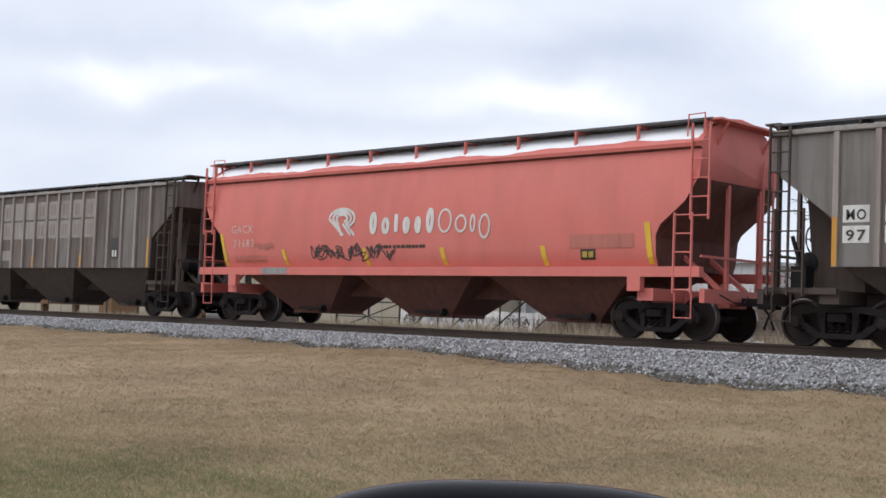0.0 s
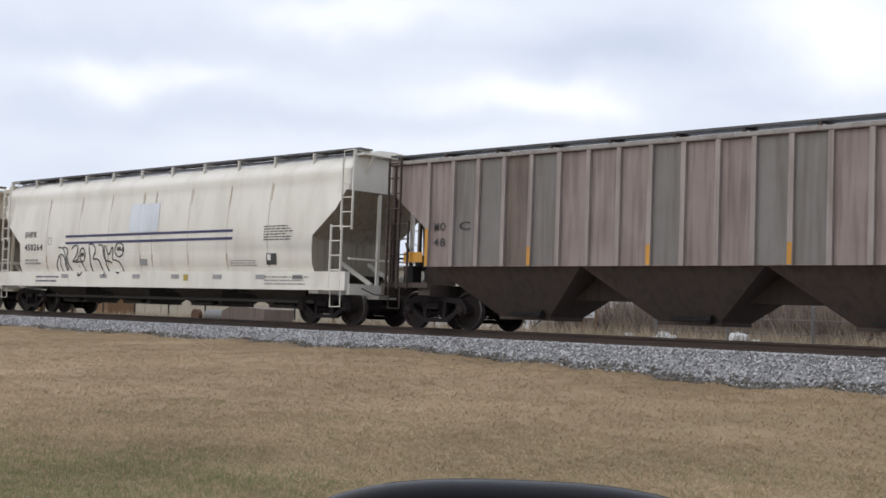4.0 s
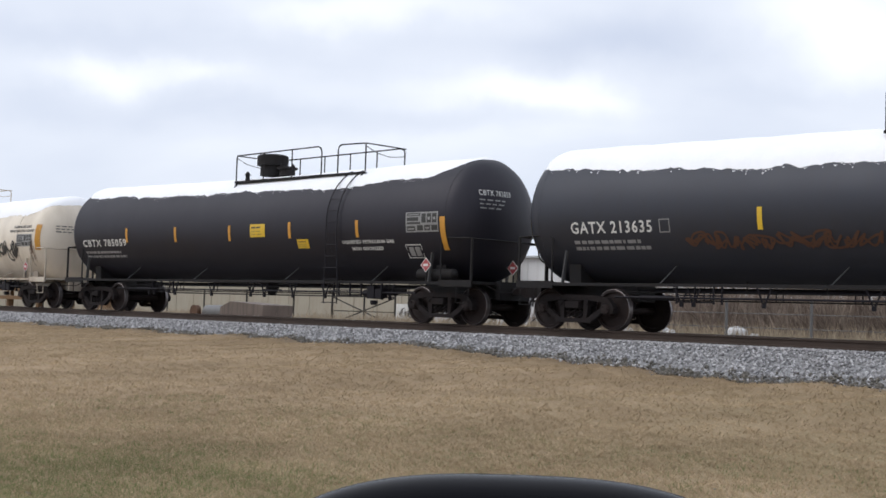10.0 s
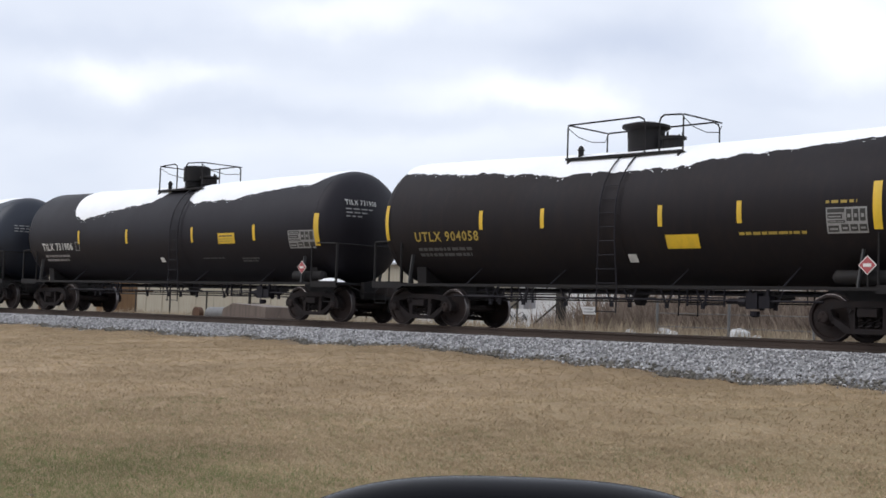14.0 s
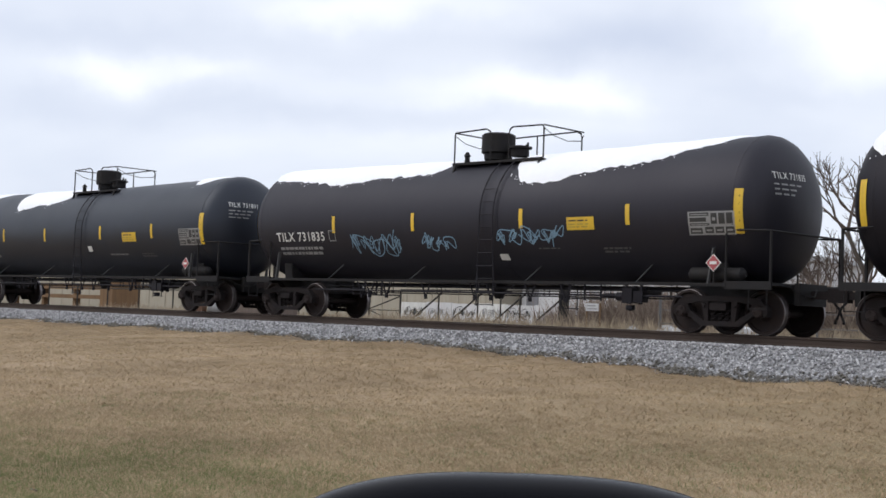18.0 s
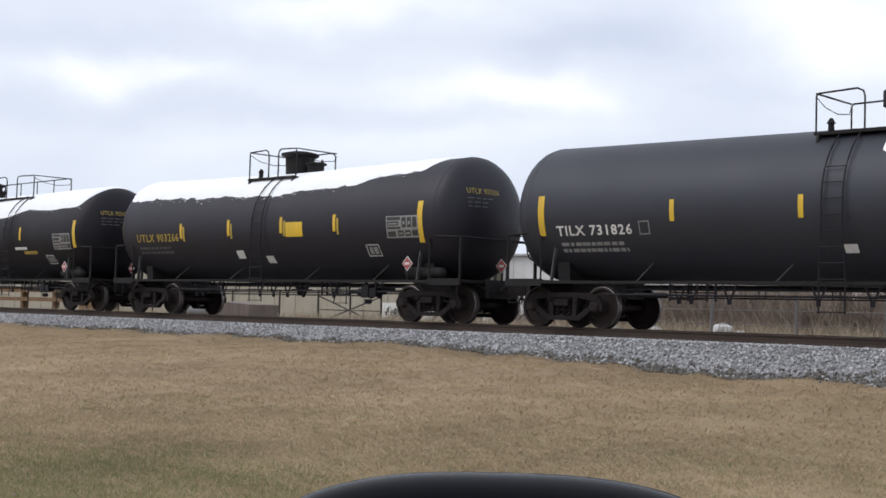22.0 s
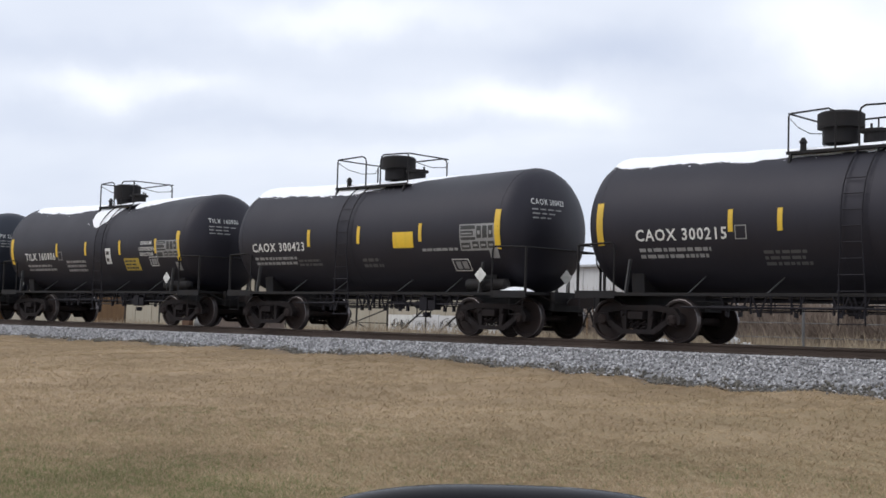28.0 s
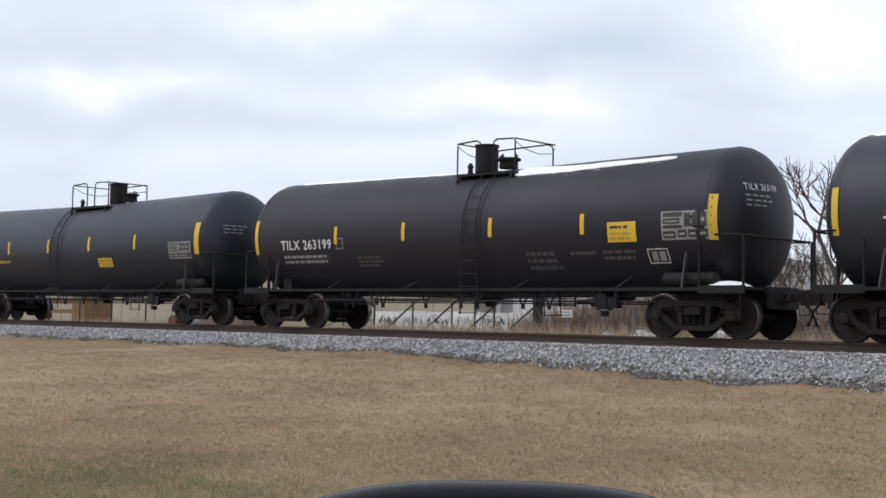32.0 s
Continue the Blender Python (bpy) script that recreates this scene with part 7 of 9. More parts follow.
place_tufts("dry_grass", 115000, (-19, -2), (3.2, 12.5), 0.044, "dry_blades", 1, "short dry tan winter grass blades", "grass", width=1.5, lean=0.8, height=0.75, keep=near_fade)
place_tufts("dry_grass", 150000, (-78, -4), (5.0, 21.9), 0.056, "dry_blades", 2, "short dry tan winter grass blades", "grass", width=2.0, keep=far_thin, lean=0.8, height=0.75)
place_tufts("green_grass", 52000, (-14, -2), (3.2, 10), 0.042, "green_blades", 3, "patches of green grass in the dry lawn", "grass", width=1.4, keep=green_zone)

# pale litter in the grass
def litter(x, y, s):
    bm = bmesh.new()
    z = ground_z(x, y)
    v = [bm.verts.new((x + a * s, y + b * s, z + c * s)) for a, b, c in ((-1, -0.3, 0.5), (0.8, -0.5, 0.7), (1.0, 0.4, 0.3), (-0.7, 0.5, 0.35), (0.1, 0.0, 0.0))]
    for f in ((0, 1, 4), (1, 2, 4), (2, 3, 4), (3, 0, 4), (0, 3, 2, 1)):
        bm.faces.new([v[i] for i in f])
    o = part("paper_scrap", fix(bm), "marking_white")
    tagged(o, "small white scrap of paper in the grass", "litter", group="scraps in the grass")


for x, y, s in ((-7.45, 4.05, 0.035), (-6.35, 7.45, 0.018), (-4.95, 7.95, 0.018), (-24.5, 13.5, 0.03), (-9.2, 4.6, 0.025), (-6.6, 7.0, 0.015)):
    litter(x, y, s)


# ---- beyond the track ----
FAR_Z = -0.55


def fence():
    f = new("metal_fence")
    posts = (-82.0, -78.2, -74.4, -70.7, -66.9, -63.1, -59.0, -54.8, -51.6, -49.1, -46.8)
    for x in posts:
        bm = bmesh.new(); lathe(bm, [(FAR_Z, 0.05), (1.25, 0.05), (1.30, 0.02)], axis="z", seg=8, centre=(x, 45, 0))
        part("post", fix(bm), "fence_dark", f)
    for z, nm in ((1.02, "top_rail"), (0.25, "lower_rail")):
        bm = bmesh.new(); pipe(bm, [(posts[0] if z > 1 else -51.6, 45, z), (posts[-1], 45, z)], 0.045 if z > 1 else 0.03)
        part(nm, fix(bm), "fence_dark", f)
    for a, b in (((-51.6, -0.45), (-46.8, 0.98)), ((-51.6, 0.98), (-46.8, -0.45))):
        bm = bmesh.new(); pipe(bm, [(a[0], 45, a[1]), (b[0], 45, b[1])], 0.035)
        part("brace", fix(bm), "fence_dark", f)
    tagged(f, "dark metal pipe fence with an X-braced bay", "fence")
    g = new("braced_fence")
    for x in (-44.1, -41.5, -40.05, -38.85):
        bm = bmesh.new(); lathe(bm, [(FAR_Z, 0.04), (1.18, 0.04)], axis="z", seg=8, centre=(x, 45, 0))
        part("post", fix(bm), "fence_dark", g)
    bm = bmesh.new(); box(bm, -36.45, -36.1, 44.85, 45.15, FAR_Z, 1.75)
    part("gate_post", fix(bm), "fence_dark", g)
    bm = bmesh.new(); pipe(bm, [(-46.8, 45, 1.30), (-36.2, 45, 1.38)], 0.04)
    part("top_rail", fix(bm), "fence_dark", g)
    for x in (-45.1, -42.5, -39.8, -37.4):
        bm = bmesh.new(); pipe(bm, [(x - 0.4, 44.0, FAR_Z), (x + 1.55, 44.9, 1.36)], 0.045)
        part("slanting_stay", fix(bm), "fence_dark", g)
    tagged(g, "dark metal fence propped by slanting stays", "fence")
    h = new("wire_fence")
    for x in (-23.5, -20.9, -18.1, -15.4, -12.7, -10.0):
        bm = bmesh.new(); lathe(bm, [(FAR_Z, 0.045), (0.95, 0.045), (1.0, 0.02)], axis="z", seg=8, centre=(x, 34, 0))
        part("post", fix(bm), "galvanised", h)
    for z in (0.57, 0.15, -0.2):
        bm = bmesh.new(); pipe(bm, [(-23.5, 34, z), (-10.0, 34, z)], 0.013)
        part("rail", fix(bm), "galvanised", h)
    tagged(h, "grey galvanised post and rail fence among weeds", "fence")


def warehouse(name, x0, x1, y, depth, h, wall, label, door=None, ribs=0, roof_h=0.35):
    w = new(name)
    bm = bmesh.new()
    t = 0.25
    for a, b, c, d in ((x0, x1, y, y + t), (x0, x1, y + depth - t, y + depth), (x0, x0 + t, y + t, y + depth - t), (x1 - t, x1, y + t, y + depth - t)):
        box(bm, a, b, c, d, FAR_Z, h)
    part("wall", fix(bm), wall, w)
    bm = bmesh.new()
    prism(bm, [(y - 0.4, h - 0.02), (y - 0.4, h + 0.12), (y + depth / 2, h + roof_h), (y + depth + 0.4, h + 0.12), (y + depth + 0.4, h - 0.02)], x0 - 0.4, x1 + 0.4, axis="x")
    part("roof", fix(bm), "roof_metal", w)
    if door:
        bm = bmesh.new(); box(bm, door[0], door[1], y - 0.06, y - 0.003, FAR_Z, door[2])
        part("door", fix(bm), "grey_door", w)
    for i in range(ribs):
        x = x0 + (x1 - x0) * (i + 0.5) / ribs
        bm = bmesh.new(); box(bm, x - 0.05, x + 0.05, y - 0.05, y - 0.002, FAR_Z, h - 0.03)
        part("wall_rib", fix(bm), wall, w)
    tagged(w, label, "building")
    return w


def low_wall():
    w = new("low_wall")
    for i in range(6):
        x0 = -57.1 + i * 2.15
        bm = bmesh.new(); box(bm, x0, x0 + 2.10, 55, 55.2, FAR_Z, 0.80 + 0.04 * (i % 2))
        part("panel", fix(bm), "white_wall" if i % 3 else "marking_white", w)
        scribble(w, Side(lambda x, z: 55.0, 0.01), x0 + 0.2, x0 + 1.9, -0.1, 0.65, "marking_grey" if i % 2 else "marking_dark", 40 + i, strokes=5, w=0.05)
    tagged(w, "low whitewashed panel wall covered with grey graffiti", "wall")


def scrap():
    s = new("scrap_trough")
    bm = bmesh.new()
    prism(bm, [(-46.0, FAR_Z), (-43.0, FAR_Z), (-42.9, 0.38), (-45.2, 0.50), (-45.9, 0.25)], 33.6, 35.2)
    part("rusty_bin", fix(bm), "slab_brown_paint", s, "rust-brown steel bin")
    bm = bmesh.new()
    lathe(bm, [(-48.0, 0.22), (-47.9, 0.34), (-45.9, 0.36), (-45.8, 0.25)], axis="x", seg=14, centre=(0, 34.4, -0.02))
    part("drum", fix(bm), "galvanised", s, "grey dented drum on its side", smooth=True)
    bm = bmesh.new()
    box(bm, -48.4, -45.6, 33.9, 34.9, FAR_Z, -0.30)
    part("skid", fix(bm), "weathered_wood", s)
    bm = bmesh.new()
    lathe(bm, [(-0.12, 0.28), (0.12, 0.28)], axis="y", seg=14, centre=(-48.3, 34.0, 0.02))
    part("wheel_rim", fix(bm), "rust_band", s)
    tagged(s, "rusty scrap bin beside a dented grey drum", "scrap")


def loading_dock():
    d = new("timber_dock")
    for k, x in enumerate((-97, -92.5, -88, -83.5, -79)):
        bm = bmesh.new(); box(bm, x - 0.18, x + 0.18, 47.8, 48.2, FAR_Z, 1.0)
        part("post", fix(bm), "weathered_wood", d)
    for z in (0.30, 0.95):
        bm = bmesh.new(); box(bm, -98, -78, 47.6, 47.8, z, z + 0.28)
        part("beam", fix(bm), "weathered_wood", d)
    bm = bmesh.new(); box(bm, -98, -78, 47.6, 51, 1.24, 1.36)
    part("deck", fix(bm), "weathered_wood", d)
    bm = bmesh.new(); box(bm, -79.2, -77.6, 47.3, 49.5, FAR_Z, 2.1)
    part("crate", fix(bm), "weathered_wood", d)
    tagged(d, "brown weathered timber loading dock", "dock")


def board_sign():
    s = new("sign_board")
    bm = bmesh.new(); box(bm, -31.1, -30.5, 39.95, 40.0, 0.50, 0.80)
    part("board", fix(bm), "white_wall", s)
    for i in range(2):
        bm = bmesh.new(); box(bm, -31.04, -30.62 + i * 0.05, 39.935, 39.945, 0.69 - i * 0.12, 0.73 - i * 0.12)
        part("lettering", fix(bm), "marking_grey", s)
    for x in (-31.1, -30.45):
        bm = bmesh.new(); beam(bm, (x, 40.02, FAR_Z), (x, 40.02, 0.8), 0.05)
        part("leg", fix(bm), "weathered_wood", s)
    tagged(s, "small white notice board on two stakes", "sign")


def boulders():
    rng = random.Random(9)
    for x, y, s in ((-21.0, 34.8, 0.36), (-23.4, 34.2, 0.30), (-22.9, 34.0, 0.22), (-24.0, 35, 0.25), (-20.6, 35.2, 0.2), (-26.0, 36, 0.22)):
        bm = bmesh.new()
        bmesh.ops.create_icosphere(bm, subdivisions=2, radius=s)
        for v in bm.verts:
            v.co *= 1 + 0.35 * noise.noise(v.co * 4 + Vector((x, y, 0)))
            v.co.z *= 0.8
        o = part("rubble_lump", bm, "rubble")
        o.location = (x, y, FAR_Z + s * 0.5 + 0.28)
        bm = bmesh.new()
        tagged(o, "pale broken lump of concrete rubble", "rubble", group="lumps of rubble")
        bmesh.ops.create_cone(bm, cap_ends=True, segments=10, radius1=s * 2.2, radius2=s * 0.8, depth=0.5)
        m = part("earth_heap", bm, "earth")
        m.location = (x, y, FAR_Z + 0.2)
        tagged(m, "low heap of bare brown earth under rubble", "earth heap", group="heaps of earth")


def tree(x, y, h, seed, spread=0.55, label="bare leafless winter tree with spreading branches"):
    """Bare tree: tapered trunk, forked limbs, and a crown of fine twigs."""
    rng = random.Random(seed)
    t = new("bare_tree")
    t.location = (x, y, FAR_Z - 0.05)
    limbs, twigs = [], []

    def grow(p, d, length, r, depth):
        pts, rad = [p], r
        n = 4
        for i in range(n):
            d = (d + Vector((rng.gauss(0, 0.10), rng.gauss(0, 0.10), rng.gauss(0.05, 0.06)))).normalized()
            p = p + d * length / n
            pts.append(p)
        (limbs if depth < 2 else twigs).append((pts, r, r * 0.55, depth))
        if depth >= 5 or r < 0.006:
            return
        for k in range(rng.choice((2, 3, 3) if depth < 3 else (3, 4)) if depth else 5):
            a = rng.uniform(0.25, 0.75) * (1.0 if depth else 0.8)
            az = rng.uniform(0, 6.28)
            s = d.orthogonal().normalized()
            s = (Matrix.Rotation(az, 3, d) @ s)
            nd = (d * math.cos(a) + s * math.sin(a) * (1 + spread * 0.3)).normalized()
            grow(pts[-1 - (k % 2 if depth else 0)], nd, length * rng.uniform(0.55, 0.82), r * rng.uniform(0.5, 0.66), depth + 1)

    grow(Vector((0, 0, 0)), Vector((rng.gauss(0, 0.04), 0, 1)), h * 0.30, h * 0.022, 0)

    def taper(bm, pts, r0, r1, seg):
        n = len(pts)
        rings = []
        for i, p in enumerate(pts):
            d = (pts[min(i + 1, n - 1)] - pts[max(i - 1, 0)]).normalized()
            a = d.orthogonal().normalized(); b = d.cross(a)
            r = r0 + (r1 - r0) * i / (n - 1)
            rings.append([bm.verts.new(p + r * (math.cos(6.2832 * k / seg) * a + math.sin(6.2832 * k / seg) * b)) for k in range(seg)])
        for p, q in zip(rings, rings[1:]):
            for k in range(seg):
                bm.faces.new((p[k], p[(k + 1) % seg], q[(k + 1) % seg], q[k]))
    for k, (pts, r0, r1, depth) in enumerate(limbs):
        bm = bmesh.new(); taper(bm, pts, r0, r1, 8)
        part("trunk" if depth == 0 else "limb", fix(bm), "bark", t, smooth=True)
    bm = bmesh.new()
    for pts, r0, r1, depth in twigs:
        taper(bm, pts, max(r0, 0.010), max(r1, 0.006), 4)
    part("crown", bm, "twig", t, "crown of fine bare twigs")
    tagged(t, label, "tree", group="bare trees beyond the track")
    return t


def clumps(x, y, rng):
    """Weeds stand in clumps with gaps between."""
    d = np.array([noise.noise((a * 0.55, b * 0.4, 3.0)) for a, b in zip(x, y)])
    return rng.uniform(0, 1, len(x)) < np.clip(0.45 + 1.3 * d, 0.10, 1.0)


def beyond():
    fence()
    warehouse("beige_warehouse", -190, -62.4, 70, 18, 4.2, "beige_wall", "long low beige metal warehouse behind the fence", door=None, ribs=46)
    warehouse("white_warehouse", -62.0, -42.7, 72, 16, 4.6, "white_wall", "white metal shed with a grey door", door=(-61.5, -60.4, 2.4), ribs=10)
    low_wall()
    scrap()
    loading_dock()
    board_sign()
    boulders()
    for x, y, h, s in ((-30.6, 62, 11.8, 3), (-27.4, 60, 10.2, 8), (-24.5, 64, 11.0, 5), (-33.8, 68, 7.6, 11), (-36.6, 70, 7.0, 14), (-21.0, 61, 9.0, 17), (-38.8, 74, 6.4, 19), (-29.0, 66, 10.8, 23), (-26.0, 68, 11.6, 29), (-22.6, 66, 10.4, 31), (-19.0, 64, 9.6, 37)):
        tree(x, y, h, s)
    place_tufts("tall_weeds", 5200, (-37, -8), (29, 43.5), 0.80, "weed_blades", 11, "tall dry tan weeds beside the fence", "weeds", blades=16, spread=0.40, lean=0.75, width=0.6, low=0.2, keep=clumps)
    place_tufts("tall_weeds", 2200, (-66, -37), (36, 44.5), 0.60, "weed_blades", 12, "thin dry weeds along the pipe fence", "weeds", blades=12, spread=0.40, lean=0.75, width=0.55, low=0.2, keep=clumps)
    place_tufts("brushwood", 2600, (-36, -9), (46, 58), 2.3, "brush_blades", 15, "tall brown leafless thicket behind the fence", "brush", blades=18, spread=0.40, lean=0.85, width=0.42, low=0.3)
    place_tufts("brushwood", 4200, (-38, -9), (44, 60), 1.45, "brush_blades", 13, "dense brown leafless brush", "brush", blades=16, spread=0.40, lean=0.85, width=0.48, low=0.25, keep=clumps)


beyond()


# ---- the parked car at the camera: only its mirror shows ----
def mirror_car():
    car = new("parked_car")
    yaw = radians(44)
    car.location = (-math.sin(yaw) * 0.62 + 0.030, math.cos(yaw) * 0.62 + 0.030, 0.0)
    car.rotation_euler = (0, 0, yaw)
    bm = bmesh.new()
    n, k = 96, 60
    ax, ay, az, e = 0.138, 0.070, 0.09, 0.72
    def sp(v, p):
        return math.copysign(abs(v) ** p, v)
    rings = []
    for i in range(k + 1):       # loops across the housing, from the bezel to the far rim
        u = -1 + 2 * i / k
        c = max(0.02, math.sqrt(max(0.0, 1 - u * u)))
        rings.append([bm.verts.new((ax * c * sp(math.cos(2 * math.pi * j / n), e) - 0.004, ay * u, 0.0644 + az * c * sp(math.sin(2 * math.pi * j / n), e))) for j in range(n)])
    for i, (a, b) in enumerate(zip(rings, rings[1:])):
        for j in range(n):
            f = bm.faces.new((a[j], a[(j + 1) % n], b[(j + 1) % n], b[j]))
            f.material_index = 0 if ay * (-1 + (2 * i + 1) / k) < 0.008 else 1
    bm.faces.new(rings[0]).material_index = 1
    bm.faces.new(rings[-1][::-1]).material_index = 1
    part("mirror_housing", fix(bm), ["car_black", "mirror_plastic"], car, "glossy black rounded door mirror housing", smooth=True)
    bm = bmesh.new(); box(bm, -0.10, 0.06, -0.078, -0.073, 0.02, 0.11)
    part("mirror_glass", fix(bm), "mirror_glass", car)
    # the car itself stands round the eye, its front to the track; all of it keeps below or beside the open window
    place = car.matrix_basis.inverted()

    def piece(name, bm, material, label="", smooth=False):
        bmesh.ops.transform(bm, matrix=place, verts=bm.verts[:])
        return part(name, fix(bm), material, car, label, smooth)

    def arch(y):
        return [(y + 0.37 * math.cos(a), -0.66 + 0.37 * math.sin(a)) for a in [math.pi * (1 - k / 8) for k in range(9)]]
    low = [(-2.28, -0.72)] + arch(-1.35) + [(-0.9, -0.74), (0.98, -0.74)] + arch(1.42) + [(2.14, -0.72), (2.2, -0.40), (2.08, -0.16), (1.25, 0.0), (-1.45, 0.0), (-2.25, -0.06), (-2.34, -0.35)]
    bm = bmesh.new(); prism(bm, low, -0.28, 1.44, axis="x")
    piece("body", bm, "car_black", "glossy black car body")
    bm = bmesh.new(); prism(bm, [(0.68, 0.47), (0.45, 0.535), (-0.9, 0.53), (-1.40, 0.43), (-1.36, 0.40), (-0.9, 0.49), (0.45, 0.495), (0.66, 0.44)], -0.11, 1.27, axis="x")
    piece("roof", bm, "car_black")
    for x0, x1 in ((-0.255, -0.10), (1.415, 1.26)):
        for p, q, w in (((x0, 1.18, 0.0), (x1, 0.66, 0.46), 0.07), ((x0, -0.28, 0.0), (x1, -0.32, 0.50), 0.09), ((x0, -1.75, 0.0), (x1, -1.32, 0.43), 0.10)):
            bm = bmesh.new(); beam(bm, p, q, w, 0.05)
            piece("pillar", bm, "car_black")
    bm = bmesh.new(); prism(bm, [(1.17, 0.01), (0.67, 0.455), (0.66, 0.45), (1.16, 0.0)], -0.07, 1.23, axis="x")
    piece("windscreen", bm, "window_glass")
    for y0, y1 in ((-0.22, 0.95), (-1.20, -0.30)):
        bm = bmesh.new(); box(bm, -0.295, -0.278, y0, y1, -0.66, -0.02)
        piece("door", bm, "car_black")
        bm = bmesh.new(); box(bm, -0.315, -0.293, y0 + 0.06, y0 + 0.24, -0.16, -0.12)
        piece("door_handle", bm, "car_black")
    for x in (-0.24, 1.40):
        for y in (-1.35, 1.42):
            bm = bmesh.new(); lathe(bm, [(-0.10, 0.20), (-0.10, 0.29), (-0.07, 0.322), (0.07, 0.322), (0.10, 0.29), (0.10, 0.20)], axis="x", seg=28, centre=(x, y, -0.655))
            piece("tyre", bm, "rubber", smooth=True)
            bm = bmesh.new(); lathe(bm, [(-0.085, 0.05), (-0.07, 0.195), (0.07, 0.195), (0.085, 0.05)], axis="x", seg=20, centre=(x, y, -0.655))
            piece("rim", bm, "galvanised", smooth=True)
    for x in (-0.05, 1.20):
        bm = bmesh.new(); box(bm, x - 0.16, x + 0.16, 2.10, 2.19, -0.34, -0.22)
        piece("headlight", bm, "window_glass")
    bm = bmesh.new(); beam(bm, (-0.27, 0.62, 0.03), (-0.36, 0.54, 0.05), 0.06, 0.05)
    piece("mirror_arm", bm, "mirror_plastic")
    tagged(car, "black parked car with a glossy door mirror", "car")


mirror_car()


# ---- the train: couplings at the clip's start, front to back ----
COUPLINGS = [4.8, -13.62, -32.03, -50.0, -68.39, -86.46, -104.64, -124.55, -142.64, -159.33, -179.62, -200.37, -221.36, -241.23, -259.13, -275.28, -291.35, -307.22, -325.38, -343.36, -359.79, -375.76, -393.73, -412.11, -428.07, -446.21, -464.77, -480.88, -501.15, -516.32, -531.11, -546.02, -559.14, -572.55, -585.37, -597.77, -610.93, -627.84, -644.58, -661.38, -678.27, -695.1]


def train_shift(t):
    return 20.0935 * t + 0.0989 / 16 * t * t


def place_train():
    made = []
    for i, spec in enumerate(SPECS):
        a, b = COUPLINGS[i], COUPLINGS[i + 1]
        car = (hopper_car if "kind" in spec else tank_car)(i, a - b, spec)
        made.append((car, (a + b) / 2, a - b))
    return made


RIB = dict(kind="ribbed", body="brown_grey_paint", trim="slope_brown", board="dim_grey", sill=(1.60, 1.49), eave=4.10, rise=0.12, board_z=4.25, inset=0.85, cut=1.30, marks=rib_marks)
SPECS = []
SPECS.append(dict(RIB, body="slab_grey_paint", label="weathered grey ribbed covered hopper car, stencilled boxes"))
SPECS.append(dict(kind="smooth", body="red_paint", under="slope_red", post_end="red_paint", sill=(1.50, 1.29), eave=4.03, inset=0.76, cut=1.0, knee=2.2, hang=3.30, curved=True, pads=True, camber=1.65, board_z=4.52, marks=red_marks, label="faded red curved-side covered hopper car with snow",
    snow=[(-8.2, 8.3, -1.40, 1.3, 0.03)]))
SPECS.append(dict(RIB, body="brown_dark_paint", label="dirty brown ribbed covered hopper car, faded white squares"))
SPECS.append(dict(RIB, label="streaked brown-grey ribbed covered hopper car"))
SPECS.append(dict(RIB, label="brown ribbed covered hopper car, grey patched sheets"))
SPECS.append(dict(RIB, label="brown ribbed covered hopper car with snow dusting", snow=[(-8.2, 8.2, -1.3, 1.2, 0.02)]))
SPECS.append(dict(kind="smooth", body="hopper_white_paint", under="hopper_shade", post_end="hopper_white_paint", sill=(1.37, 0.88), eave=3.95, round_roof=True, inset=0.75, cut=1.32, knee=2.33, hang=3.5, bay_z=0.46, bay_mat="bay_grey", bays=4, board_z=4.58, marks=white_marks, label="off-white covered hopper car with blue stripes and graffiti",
    snow=[(-9.0, 9.0, -1.22, 1.2, 0.025)]))
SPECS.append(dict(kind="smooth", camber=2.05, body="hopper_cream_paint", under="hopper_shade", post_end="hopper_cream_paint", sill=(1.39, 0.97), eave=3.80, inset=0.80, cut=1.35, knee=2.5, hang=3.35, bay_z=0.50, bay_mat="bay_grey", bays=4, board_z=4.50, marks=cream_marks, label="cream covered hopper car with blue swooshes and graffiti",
    snow=[(-8.1, 8.1, -0.95, 1.3, 0.02)]))
SPECS.append(dict(
    label='weathered grey tank car, rust-brown top and some snow',
    body='rusty_tank',
    plat=(0.18, 2.63),
    dome=-0.85,
    hat='drum',
    ladder=(0.3, 0.42),
    ends=(None, 6.92),
    refl_z=(1.9, 0.81),
    strips=[(-4.46, 2.31), (-1.74, 2.26), (1.56, 2.24), (4.35, 2.21)],
    mark=('UTLX 663560', -6.1, -4.32, 2.03, 0.23),
    mark_mat='marking_yellow',
    panels=[(1.9, 2.71, 1.79, 2.09, 'yellow_paint', 2), (4.73, 5.21, 1.74, 2.04, 'marking_white', 3), (5.3, 6.37, 1.79, 2.34, 'dim_grey', 5)],
    placards=[],
    snow=[(-7.04, -1.13, 42, dict(thick=0.02)), (1.16, 7.01, [(1.16, 50), (4.08, 41), (6.28, 25), (7.01, 14)])], bands=[(-0.35, 0.9, 'grey_blue_paint')]))
